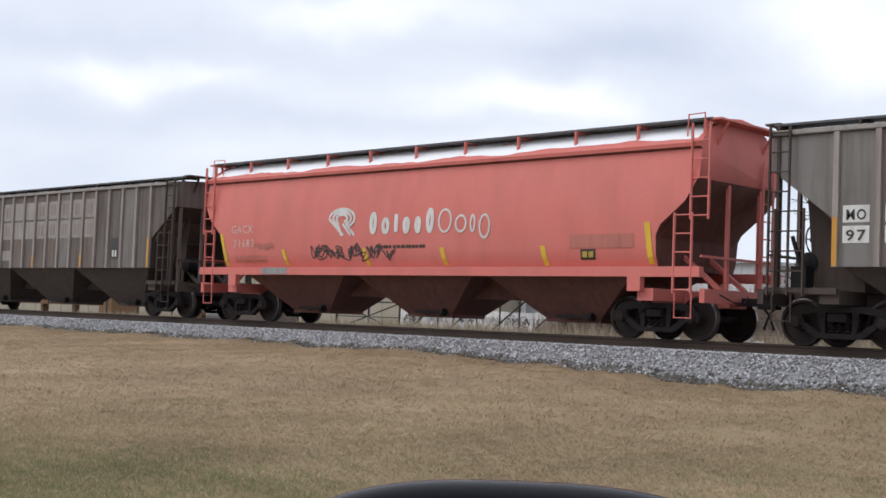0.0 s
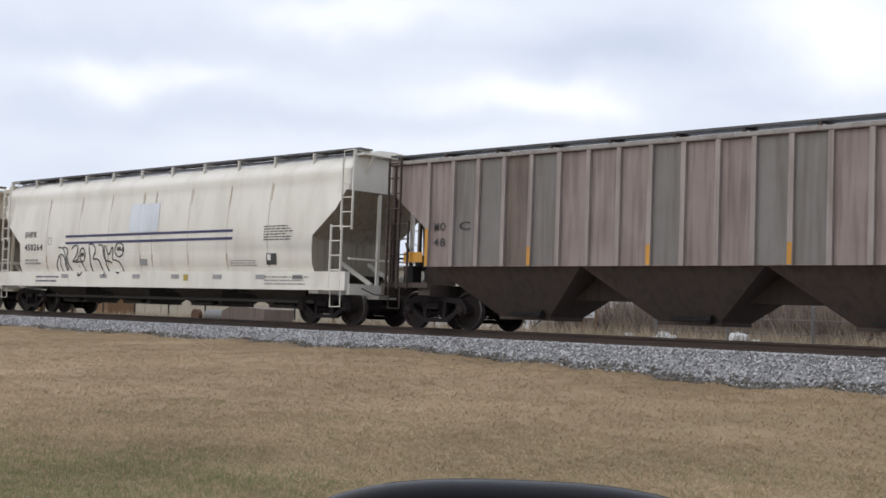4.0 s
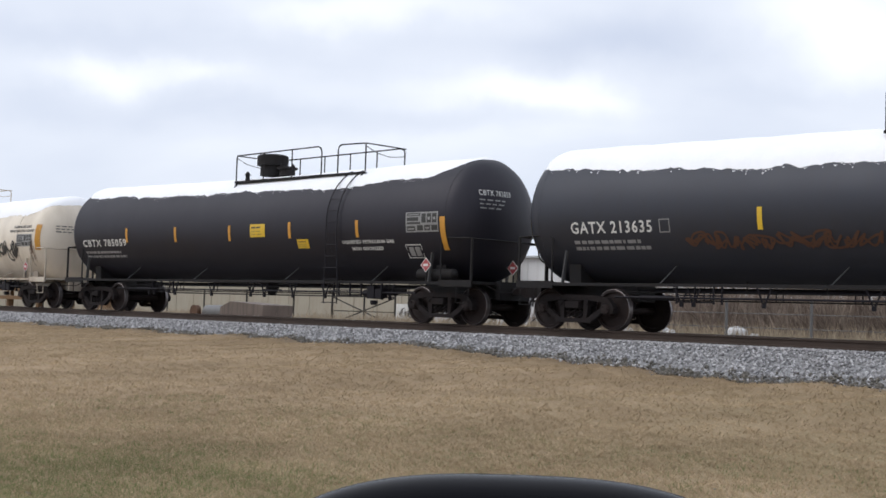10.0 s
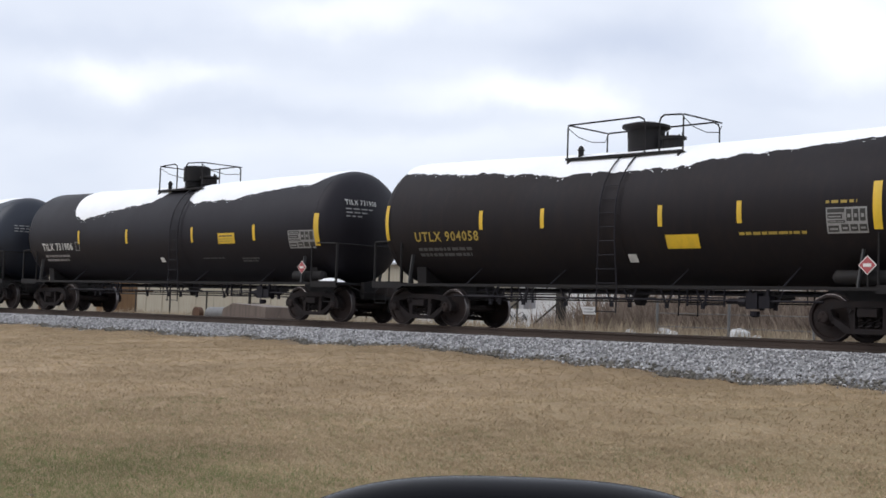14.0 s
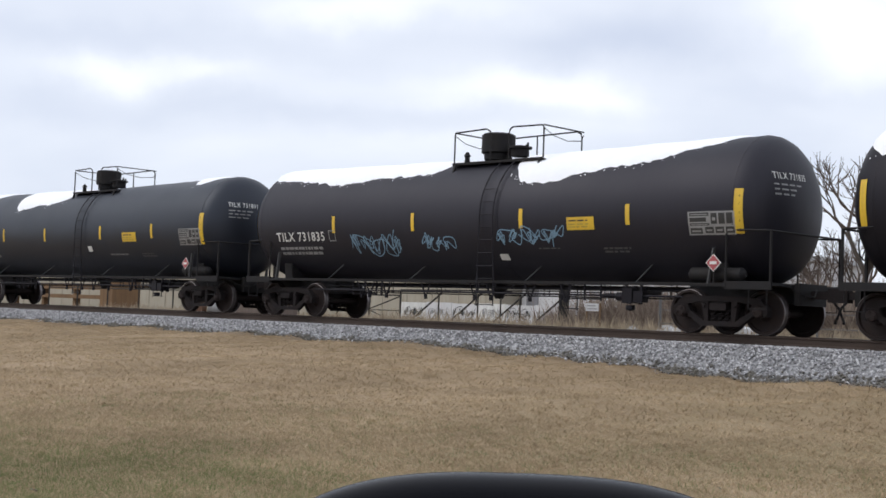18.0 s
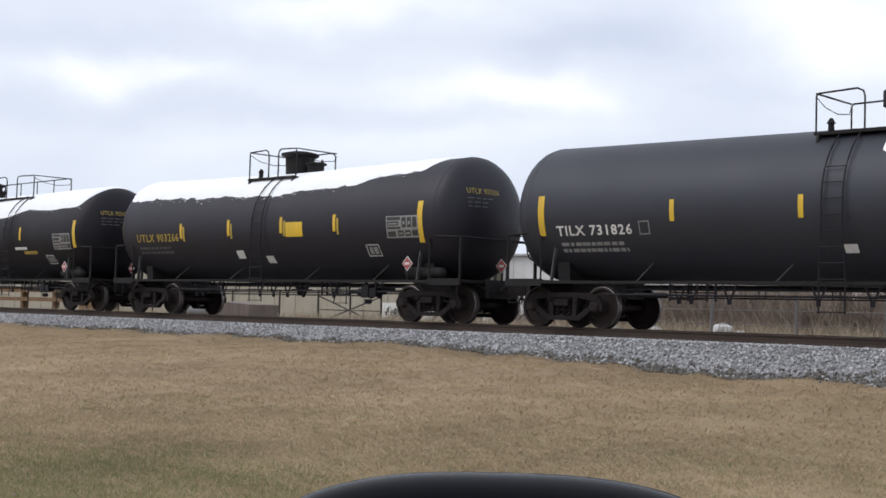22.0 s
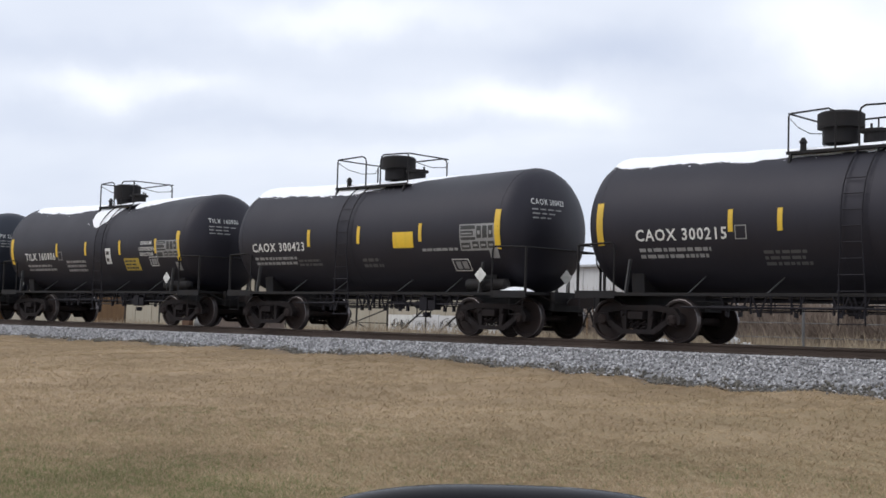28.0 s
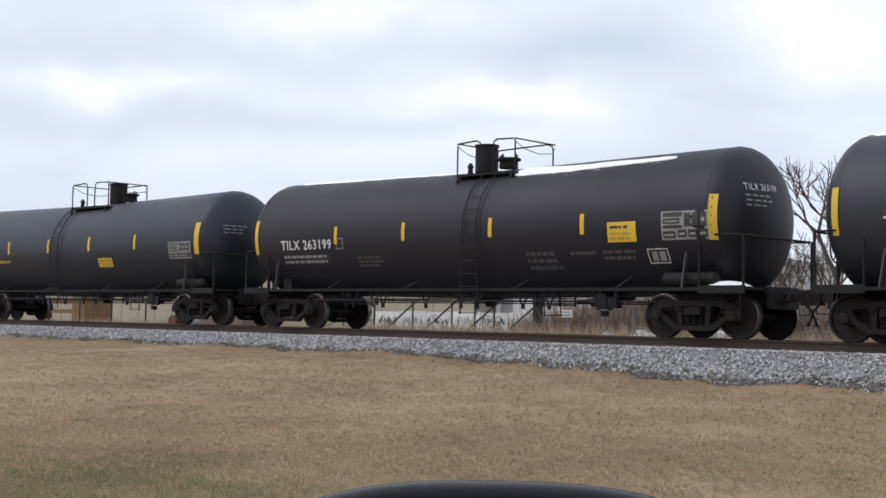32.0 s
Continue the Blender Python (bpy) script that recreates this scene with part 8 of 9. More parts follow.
SPECS.append(dict(
    body='black_paint',
    label='long black tank car with graffiti and patchy snow',
    plat=(-2.25, 5.95),
    dome=-0.11,
    hat='funnel',
    ladder=(-3.27, 0.42),
    ends=(-8.8, 8.51),
    refl_z=(2.01, 0.84),
    strips=[(-5.32, 2.38), (1.83, 2.41), (4.76, 2.4)],
    mark=('UTLX 956431', -7.86, -5.79, 2.03, 0.23),
    mark_mat='marking_yellow',
    panels=[(-2.86, -2.03, 1.96, 2.25, 'yellow_paint', 0), (7.14, 8.24, 1.97, 2.47, 'dim_grey', 5)],
    spray=[(-3.91, -2.96, 1.97, 2.68, 'spray_silver', 3, 0.04), (-6.51, -4.95, 1.3, 1.9, 'dim_grey', 5, 0.04), (-2.04, 0.3, 1.31, 1.92, 'dim_grey', 7, 0.05), (5.86, 7.02, 1.67, 2.26, 'spray_silver', 5, 0.04)],
    placards=[(7.93, 'placard_red'), (10.72, 'placard_red')], head_spray=True, snow=[(-4.6, -1.9, [(-4.6, 50), (-4.0, 62), (-1.9, 60)]), (0.96, 8.4, [(0.96, 58), (3.4, 61), (5.1, 67), (7.1, 74), (8.4, 76)], dict(far=[(0.96, -60), (3.0, -30), (4.2, 10), (6.0, 30), (8.4, 46)]))], slabs=[((-2.1, 51), (-0.35, 84), (-0.8, 95), (-2.2, 69)), ((0.14, 63), (0.95, 73), (0.25, 107), (-0.19, 97)), ((-7.2, 46), (-5.4, 22), (-5.0, 46), (-6.6, 58))]))
SPECS.append(dict(
    label='long black tank car with a white snow patch',
    plat=(1.92, 6.63),
    dome=-0.26,
    hat='pot',
    ladder=(4.85, 0.42),
    ends=(-9.16, 8.84),
    refl_z=(2.0, 0.89),
    strips=[(-6.08, 2.49), (-3.41, 2.44), (-0.91, 2.45), (2.66, 2.43)],
    mark=('TILX 304259', -8.18, -6.11, 2.08, 0.21),
    panels=[(5.4, 6.07, 2.11, 2.45, 'yellow_paint', 0), (7.68, 8.75, 2.1, 2.56, 'marking_white', 4)],
    texts=[('NON-ODORIZED PROPYLENE', 5.39, 7.26, 1.95, 0.08, 'marking_white')],
    spray=[(4.93, 5.45, 1.44, 2.99, 'spray_silver', 3, 0.03)],
    boxes=[(7.08, 7.61, 1.62, 1.87)],
    placards=[(8.23, 'placard_red'), (10.82, 'placard_red')],
    snow=[(-9.43, -1.27, 36), (2.43, 7.04, [(2.43, 70), (3.62, 63), (5.33, 52), (7.04, 17)])]))
SPECS.append(dict(
    label='long dark tank car capped with white snow',
    body='slate_black_paint',
    plat=(1.97, 6.69),
    dome=-0.25,
    hat='pot',
    ladder=(4.75, 0.42),
    ends=(None, 8.82),
    refl_z=(1.7, 0.76),
    strips=[(-3.57, 2.3), (-0.61, 2.3), (2.56, 2.3), (5.04, 2.25)],
    mark=('GATX 213635', -8.23, -6.09, 2.09, 0.25),
    mark_mat='marking_white',
    panels=[(5.28, 6.09, 2.1, 2.39, 'yellow_paint', 2), (7.66, 8.75, 2.14, 2.62, 'dim_grey', 5)],
    bars=[(6.42, 7.6, 1.93, 2.17, 2, 'marking_grey')],
    spray=[(-5.36, -1.16, 1.66, 2.09, 'spray_orange', 12, 0.06)],
    boxes=[(7.04, 7.52, 1.63, 1.87)],
    placards=[(8.28, 'placard_red'), (10.86, 'placard_red')],
    snow=[(-9.55, 8.77, [(-9.55, 52), (-4.44, 58), (1.13, 61), (4.65, 63), (8.29, 61), (8.77, 41)])], ledges=('reservoir', 'platform')))
SPECS.append(dict(
    label='long clean black tank car with snow on top',
    refl='orange_mark',
    plat=(2.01, 5.64),
    dome=-0.21,
    hat='pot',
    ladder=(4.37, 0.42),
    ends=(None, 8.32),
    refl_z=(1.78, 0.8),
    strips=[(-5.48, 2.38), (-2.82, 2.36), (-0.13, 2.34), (2.56, 2.37), (5.27, 2.35)],
    mark=('CBTX 785059', -8.13, -5.54, 2.06, 0.22),
    panels=[(0.84, 1.5, 2.21, 2.57, 'yellow_paint', 2), (2.84, 3.31, 1.88, 2.12, 'yellow_paint', 2), (7.07, 8.18, 2.22, 2.71, 'marking_white', 4)],
    texts=[('LIQUEFIED PETROLEUM GAS', 4.66, 6.58, 1.98, 0.08, 'marking_white'), ('NON ODORIZED', 4.98, 6.14, 1.81, 0.08, 'marking_white')],
    boxes=[(6.94, 7.49, 1.6, 1.93)],
    placards=[(7.75, 'placard_red'), (10.3, 'placard_red')],
    snow=[(-8.93, 8.53, [(-8.93, 44), (-1.27, 48), (3.77, 51), (7.57, 48), (8.53, 28)])]))
SPECS.append(dict(
    label='cream-white tank car with black graffiti',
    side_box=-6.8,
    reservoir=False,
    seams=(-6.6, -4.0, -1.4, 1.2, 3.8, 6.4),
    body='cream_paint',
    frame='sill_cream',
    refl='orange_mark',
    top=3.95,
    plat=(0.23, 3.0),
    dome=-0.26,
    hat='none',
    ladder=(-0.16, 0.42),
    ends=(None, 7.65),
    refl_z=(2.0, 0.88),
    strips=[(-4.49, 2.49), (-1.5, 2.48), (1.89, 2.45), (4.83, 2.47)],
    mark=('TILX 20069', -6.38, -4.49, 2.03, 0.21),
    mark_mat='marking_dark',
    small_mat='marking_grey',
    panels=[(4.11, 4.84, 1.99, 2.35, 'yellow_paint', 2), (6.35, 7.41, 2.12, 2.55, 'marking_grey', 4)],
    texts=[('CARBON DIOXIDE', 6.05, 7.29, 2.77, 0.09, 'marking_dark'), ('REFRIGERATED LIQUID', 5.83, 7.51, 2.63, 0.08, 'marking_dark')],
    spray=[(4.25, 6.47, 1.59, 2.4, 'marking_dark', 6, 0.09), (0.29, 1.74, 1.53, 2.11, 'marking_dark', 4, 0.05), (-3.57, -0.58, 1.6, 2.16, 'marking_grey', 8, 0.03)],
    placards=[(6.96, 'placard_red')],
    snow=[(-8.0, 7.87, [(-8.0, 52), (-0.04, 58), (6.57, 58), (7.87, 39)])], end_rust=True))
SPECS.append(dict(
    label='black tank car with yellow lettering and snow',
    body='black_paint',
    plat=(-0.05, 3.32),
    dome=-0.19,
    hat='funnel',
    ladder=(0.2, 0.42),
    ends=(-6.87, 6.28),
    refl_z=(2.04, 0.88),
    strips=[(-3.65, 2.51), (-1.87, 2.5), (1.32, 2.49), (3.15, 2.48)],
    mark=('UTLX 904055', -5.87, -3.81, 2.03, 0.22),
    mark_mat='marking_yellow',
    panels=[(1.39, 2.17, 1.81, 2.07, 'yellow_paint', 0), (-0.09, 0.18, 1.5, 1.68, 'marking_white', 0), (5.0, 6.04, 2.01, 2.49, 'dim_grey', 5)],
    bars=[(5.0, 5.84, 2.51, 2.63, 1, 'marking_yellow'), (3.1, 4.68, 1.98, 2.07, 1, 'marking_yellow')],
    placards=[(5.41, 'marking_white'), (5.86, 'placard_red'), (8.36, 'marking_white')],
    snow=[(-7.12, 6.37, [(-7.12, 50), (-3.31, 47), (0.01, 58), (3.31, 50), (5.86, 33), (6.37, 17)])]))
SPECS.append(dict(
    label='faded grey-blue tank car with snow on top',
    body='grey_blue_paint',
    frame='steel_black',
    plat=(-0.07, 1.96),
    dome=-0.14,
    hat='funnel',
    ladder=(0.02, 0.42),
    ends=(-6.94, 6.69),
    refl_z=(1.96, 0.85),
    strips=[(-3.45, 2.39), (-0.75, 2.36), (1.56, 2.35), (4.25, 2.37)],
    mark=('UTLX 990842', -5.92, -3.74, 2.03, 0.23),
    mark_mat='marking_yellow',
    panels=[(1.63, 2.47, 1.64, 1.92, 'yellow_paint', 0), (-0.86, -0.58, 1.62, 1.81, 'marking_white', 0), (0.43, 0.7, 1.6, 1.78, 'marking_white', 0), (2.88, 3.17, 1.71, 1.88, 'marking_white', 1), (5.4, 6.53, 1.86, 2.34, 'marking_white', 4), (5.4, 6.26, 2.42, 2.67, 'marking_dark', 0)],
    placards=[(6.03, 'placard_red'), (8.19, 'placard_red')],
    snow=[(-7.09, -1.09, [(-7.09, 47), (-1.09, 41)]), (0.78, 6.45, [(0.78, 50), (2.75, 52), (5.78, 41), (6.45, 19)])], front=0.58))
SPECS.append(dict(
    label='brown-black tank car with thin snow along the top',
    body='brown_black_paint',
    plat=(0.06, 3.15),
    dome=0.04,
    hat='funnel',
    ladder=(0.22, 0.42),
    ends=(-6.69, None),
    refl_z=(2.07, 0.88),
    strips=[(-3.48, 2.5), (-1.63, 2.49), (1.52, 2.45), (3.38, 2.47)],
    mark=('UTLX 904058', -5.71, -3.59, 2.04, 0.23),
    mark_mat='marking_yellow',
    panels=[(1.62, 2.41, 1.78, 2.06, 'yellow_paint', 0), (0.57, 0.79, 1.51, 1.68, 'marking_white', 0), (5.22, 6.03, 2.01, 2.49, 'dim_grey', 5)],
    bars=[(5.22, 6.04, 2.55, 2.65, 1, 'marking_yellow'), (3.35, 4.88, 2.0, 2.1, 1, 'marking_yellow')],
    placards=[(6.02, 'placard_red')],
    snow=[(-6.99, 6.94, [(-6.99, 36), (-1.55, 52), (1.49, 48), (6.94, 35)])]))
SPECS.append(dict(
    label='black tank car with ragged snow on its top',
    body='black_paint',
    plat=(0.28, 2.31),
    dome=-0.11,
    hat='drum',
    ladder=(1.12, 0.42),
    ends=(-7.92, 7.59),
    refl_z=(2.0, 0.86),
    strips=[(-4.48, 2.44), (-1.59, 2.41), (1.95, 2.39), (4.92, 2.4)],
    mark=('TILX 731906', -6.91, -4.92, 2.03, 0.24),
    panels=[(3.24, 4.03, 2.11, 2.41, 'yellow_paint', 2), (6.43, 7.52, 1.94, 2.42, 'dim_grey', 5), (0.08, 0.29, 1.6, 1.74, 'marking_white', 0)],
    bars=[(2.28, 3.34, 1.68, 1.74, 1, 'dim_grey'), (4.14, 4.98, 1.59, 1.73, 2, 'dim_grey')],
    placards=[(7.01, 'placard_red')],
    snow=[(-5.41, -0.24, [(-5.41, 58), (-4.35, 70), (-2.44, 61), (-0.24, 47)]), (1.08, 7.64, [(1.08, 58), (3.62, 52), (6.9, 41), (7.64, 17)])], ledges=('platform',)))
SPECS.append(dict(
    label='dull charcoal tank car with thin snow',
    body='faded_black_paint',
    plat=(-0.2, 2.73),
    dome=-0.14,
    hat='drum',
    ladder=(0.74, 0.42),
    ends=(None, 7.49),
    refl_z=(2.0, 0.66),
    strips=[(-5.2, 2.9), (-2.1, 2.9), (2.4, 2.9), (5.0, 2.9)],
    panels=[(3.01, 3.79, 1.87, 2.2, 'yellow_paint', 2), (6.17, 7.29, 1.91, 2.39, 'dim_grey', 4), (4.38, 6.03, 2.14, 2.21, 'marking_grey', 0)],
    placards=[(6.86, 'placard_red')],
    snow=[(-8.04, 7.0, 33)]))
SPECS.append(dict(
    label='black tank car thickly capped with snow',
    body='black_paint',
    plat=(-0.24, 3.15),
    dome=-0.27,
    hat='funnel',
    ladder=(-0.0, 0.42),
    ends=(-6.99, 6.21),
    refl_z=(2.06, 0.9),
    strips=[(-3.72, 2.51), (-1.91, 2.51), (1.26, 2.51), (3.12, 2.51)],
    mark=('UTLX 904042', -6.02, -3.88, 2.08, 0.22),
    mark_mat='marking_yellow',
    panels=[(1.35, 2.14, 1.82, 2.09, 'yellow_paint', 0), (-1.24, -0.98, 1.8, 1.97, 'marking_white', 0), (4.97, 6.02, 2.02, 2.51, 'dim_grey', 5)],
    bars=[(4.97, 5.81, 2.54, 2.64, 1, 'marking_yellow'), (3.08, 4.62, 1.99, 2.08, 1, 'marking_yellow')],
    placards=[(5.78, 'placard_red')],
    snow=[(-7.27, 6.37, [(-7.27, 55), (-1.73, 63), (3.02, 61), (5.65, 50), (6.37, 25)])]))
SPECS.append(dict(
    label='black tank car with yellow marks, snow-capped',
    body='black_paint',
    plat=(-0.29, 2.11),
    dome=-0.22,
    hat='funnel',
    ladder=(0.15, 0.42),
    ends=(-6.83, 6.3),
    refl_z=(2.06, 0.89),
    strips=[(-3.58, 2.5), (-1.43, 2.48), (0.91, 2.5), (3.05, 2.5)],
    mark=('UTLX 903289', -5.96, -3.8, 2.1, 0.24),
    mark_mat='marking_yellow',
    panels=[(1.15, 1.81, 2.12, 2.48, 'yellow_paint', 2), (0.27, 0.56, 1.9, 2.08, 'marking_white', 0), (4.99, 6.04, 2.07, 2.56, 'dull_brown', 5)],
    boxes=[(4.15, 4.6, 1.6, 1.87)],
    placards=[(5.75, 'placard_red')],
    snow=[(-7.03, 6.71, [(-7.03, 58), (-1.82, 61), (3.36, 55), (6.47, 47), (6.71, 19)])]))
SPECS.append(dict(
    label='black tank car with pale blue graffiti and snow',
    plat=(0.58, 2.9),
    dome=-0.19,
    hat='drum',
    ladder=(0.94, 0.42),
    ends=(-7.99, 7.56),
    refl_z=(2.0, 0.89),
    strips=[(-4.53, 2.43), (-1.57, 2.43), (1.94, 2.43), (4.91, 2.44)],
    mark=('TILX 731835', -6.94, -4.93, 2.02, 0.24),
    panels=[(3.27, 4.02, 2.14, 2.42, 'yellow_paint', 2), (6.41, 7.49, 1.98, 2.45, 'dim_grey', 5), (1.11, 1.38, 1.5, 1.64, 'marking_white', 0)],
    bars=[(2.36, 3.09, 1.73, 1.78, 1, 'dim_grey'), (4.17, 4.98, 1.64, 1.78, 2, 'dim_grey')],
    spray=[(-3.97, -1.98, 1.52, 2.29, 'spray_blue', 5, 0.035), (-1.36, -0.21, 1.7, 2.17, 'spray_blue', 4, 0.035), (1.19, 3.18, 1.75, 2.34, 'spray_blue', 6, 0.035)],
    placards=[(7.0, 'placard_red')],
    snow=[(-8.04, -0.92, [(-8.04, 39), (-4.69, 50), (-0.92, 41)]), (1.15, 7.08, [(1.15, 47), (1.98, 63), (2.65, 61), (5.69, 41), (7.08, 22)])]))
SPECS.append(dict(
    label='black tank car with a few patches of snow',
    body='faded_black_paint',
    plat=(0.56, 2.75),
    dome=-0.07,
    hat='drum',
    ladder=(0.86, 0.42),
    ends=(-7.86, 7.68),
    refl_z=(1.99, 0.92),
    strips=[(-4.43, 2.43), (-1.49, 2.4), (2.1, 2.42), (5.08, 2.42)],
    mark=('TILX 731891', -6.83, -4.88, 2.02, 0.23),
    panels=[(3.41, 4.2, 2.11, 2.4, 'yellow_paint', 2), (1.25, 1.5, 1.82, 1.99, 'marking_white', 0), (6.55, 7.62, 1.97, 2.46, 'marking_white', 5)],
    bars=[(2.49, 3.56, 1.69, 1.76, 1, 'marking_grey'), (4.31, 5.17, 1.63, 1.77, 2, 'dim_grey')],
    placards=[(6.9, 'placard_red')],
    snow=[(-4.34, -0.63, [(-4.34, 61), (-3.01, 55), (-0.63, 41)]), (-8.16, -5.96, [(-8.16, 28), (-5.96, 33)]), (6.07, 7.23, [(6.07, 39), (7.23, 25)])]))
SPECS.append(dict(
    body='black_paint',
    label='black tank car with yellow lettering and thin snow',
    plat=(0.09, 3.12),
    dome=0.1,
    hat='funnel',
    ladder=(0.33, 0.42),
    ends=(-6.61, None),
    refl_z=(2.05, 0.9),
    strips=[(-3.4, 2.48), (-1.54, 2.48), (1.62, 2.48), (3.46, 2.48)],
    mark=('UTLX 904033', -5.64, -3.55, 2.02, 0.22),
    mark_mat='marking_yellow',
    panels=[(1.72, 2.48, 1.79, 2.07, 'yellow_paint', 0), (0.56, 0.79, 1.62, 1.76, 'marking_white', 0)],
    bars=[(3.42, 4.94, 1.98, 2.06, 1, 'marking_yellow')],
    placards=[],
    snow=[(-7.03, 6.76, [(-7.03, 41), (-2.38, 58), (1.99, 50), (6.76, 33)])]))
SPECS.append(dict(
    label='black tank car with broken snow patches on top',
    body='slate_black_paint',
    plat=(0.88, 3.22),
    dome=-0.11,
    hat='drum',
    ladder=(0.99, 0.42),
    ends=(-7.72, 7.57),
    refl_z=(2.06, 0.83),
    strips=[(-4.29, 2.47), (-1.43, 2.43), (2.06, 2.41), (4.88, 2.41)],
    mark=('TILX 731854', -6.72, -4.7, 2.01, 0.21),
    panels=[(3.23, 4.0, 2.08, 2.41, 'yellow_paint', 2), (6.48, 7.46, 1.99, 2.4, 'dim_grey', 5), (1.24, 1.46, 1.87, 2.03, 'marking_white', 0), (1.33, 1.61, 2.22, 2.72, 'marking_grey', 0)],
    placards=[(6.96, 'placard_red')],
    snow=[(-8.02, -1.76, [(-8.02, 47), (-2.79, 52), (-1.76, 33)]), (1.22, 7.27, [(1.22, 55), (3.34, 47), (7.0, 36), (7.27, 14)])]))
SPECS.append(dict(
    label='dull charcoal tank car with a thin line of snow',
    body='slate_black_paint',
    plat=(-0.12, 2.41),
    dome=0.14,
    hat='pot',
    ladder=(-0.59, 0.42),
    ends=(-7.5, 7.79),
    refl_z=(2.0, 0.88),
    strips=[(-4.1, 2.45), (-1.25, 2.43), (2.44, 2.41), (4.63, 2.44)],
    mark=('TILX 731826', -7.1, -5.11, 2.0, 0.21),
    panels=[(3.47, 4.22, 2.13, 2.45, 'yellow_paint', 2), (6.66, 7.69, 1.95, 2.41, 'dim_grey', 5), (-0.48, -0.21, 1.55, 1.71, 'marking_white', 0)],
    bars=[(0.71, 1.29, 1.59, 1.76, 2, 'dim_grey'), (2.57, 3.59, 1.72, 1.76, 1, 'dim_grey'), (4.3, 5.08, 1.58, 1.75, 2, 'dim_grey')],
    placards=[(7.21, 'placard_red')],
    snow=[(0.66, 7.93, [(0.66, 28), (5.27, 25), (7.93, 11)]), (0.2, 5.6, [(0.2, 55), (3.0, 53), (5.6, 42)], dict(far=[(0.2, 47), (3.0, 44), (5.6, 38)], rag=9.0, thick=0.03))]))
SPECS.append(dict(
    label='black tank car with doubled yellow strips and snow',
    body='mid_black_paint',
    plat=(-0.4, 2.1),
    dome=-0.26,
    hat='funnel',
    ladder=(-0.12, 0.42),
    ends=(-6.92, 6.08),
    refl_z=(1.93, 1.0),
    strips=[(-3.73, 2.42), (-1.46, 2.46), (0.85, 2.48), (2.99, 2.48)],
    mark=('UTLX 903266', -6.04, -3.87, 2.14, 0.23),
    mark_mat='marking_yellow',
    panels=[(1.04, 1.73, 2.16, 2.55, 'yellow_paint', 0), (-1.25, -0.92, 1.61, 1.83, 'marking_white', 0), (-0.01, 0.31, 1.48, 1.67, 'marking_white', 0), (4.91, 6.02, 2.05, 2.59, 'dim_grey', 5)],
    boxes=[(4.06, 4.53, 1.62, 1.91)],
    placards=[(5.63, 'placard_red'), (8.4, 'placard_red')],
    snow=[(-7.11, 6.06, [(-7.11, 55), (-1.46, 58), (3.48, 52), (5.72, 41), (6.06, 17)])], doubled=True))
SPECS.append(dict(
    label='long black tank car with drifted snow and graffiti',
    body='black_paint',
    plat=(1.62, 6.1),
    dome=-0.22,
    hat='funnel',
    ladder=(4.22, 0.42),
    ends=(-8.87, 8.5),
    refl_z=(2.04, 0.88),
    strips=[(-5.25, 2.56), (-2.38, 2.54), (0.56, 2.52), (2.81, 2.54), (5.02, 2.55)],
    mark=('UTLX 955470', -7.81, -5.71, 2.1, 0.21),
    mark_mat='marking_yellow',
    panels=[(1.57, 2.29, 2.09, 2.48, 'yellow_paint', 0), (7.18, 8.26, 1.99, 2.51, 'dim_grey', 5), (4.62, 5.43, 2.01, 2.1, 'marking_white', 0), (5.17, 6.02, 1.86, 1.96, 'marking_yellow', 0)],
    spray=[(-4.63, -2.57, 1.7, 2.1, 'spray_silver', 7, 0.03), (-2.08, -0.1, 1.59, 2.14, 'spray_silver', 7, 0.035)],
    boxes=[(6.5, 7.0, 1.53, 1.81)],
    placards=[(7.9, 'placard_red'), (10.57, 'placard_red')], snow=[(-9.38, 8.75, [(-9.38, 52), (-8.9, 46), (-8.2, 47), (-7.8, 55), (-7.3, 60), (-6.9, 62), (-4.68, 60), (-1.73, 59), (-0.75, 79), (0.06, 84), (0.74, 76), (1.85, 65), (3.16, 67), (3.74, 66), (4.37, 62), (5.11, 56), (6.41, 59), (8.09, 59), (8.7, 59)], dict(rag=1.5))]))
SPECS.append(dict(
    label='black tank car with a white data panel',
    body='gloss_black_paint',
    top=3.9,
    R=1.44,
    plat=(0.1, 2.81),
    dome=-0.84,
    hat='small',
    ladder=(0.39, 0.42),
    ends=(-6.39, 6.04),
    refl_z=(1.84, 0.9),
    strips=[(-3.07, 1.96), (-0.2, 1.97), (2.77, 2.0), (4.36, 1.97)],
    mark=('UTLX 664130', -5.26, -3.54, 2.03, 0.21),
    mark_mat='marking_yellow',
    panels=[(4.8, 5.93, 1.89, 2.4, 'marking_white', 4)],
    bars=[(4.34, 4.91, 1.69, 1.88, 2, 'marking_yellow'), (-2.17, -1.72, 2.84, 3.04, 2, 'marking_yellow'), (-5.23, -4.32, 2.33, 2.48, 1, 'marking_yellow')],
    boxes=[(3.83, 4.33, 1.62, 1.91)],
    placards=[],
    snow=[(-6.55, -1.46, [(-6.55, 25), (-1.46, 19)]), (1.27, 4.96, [(1.27, 25), (4.96, 11)])]))
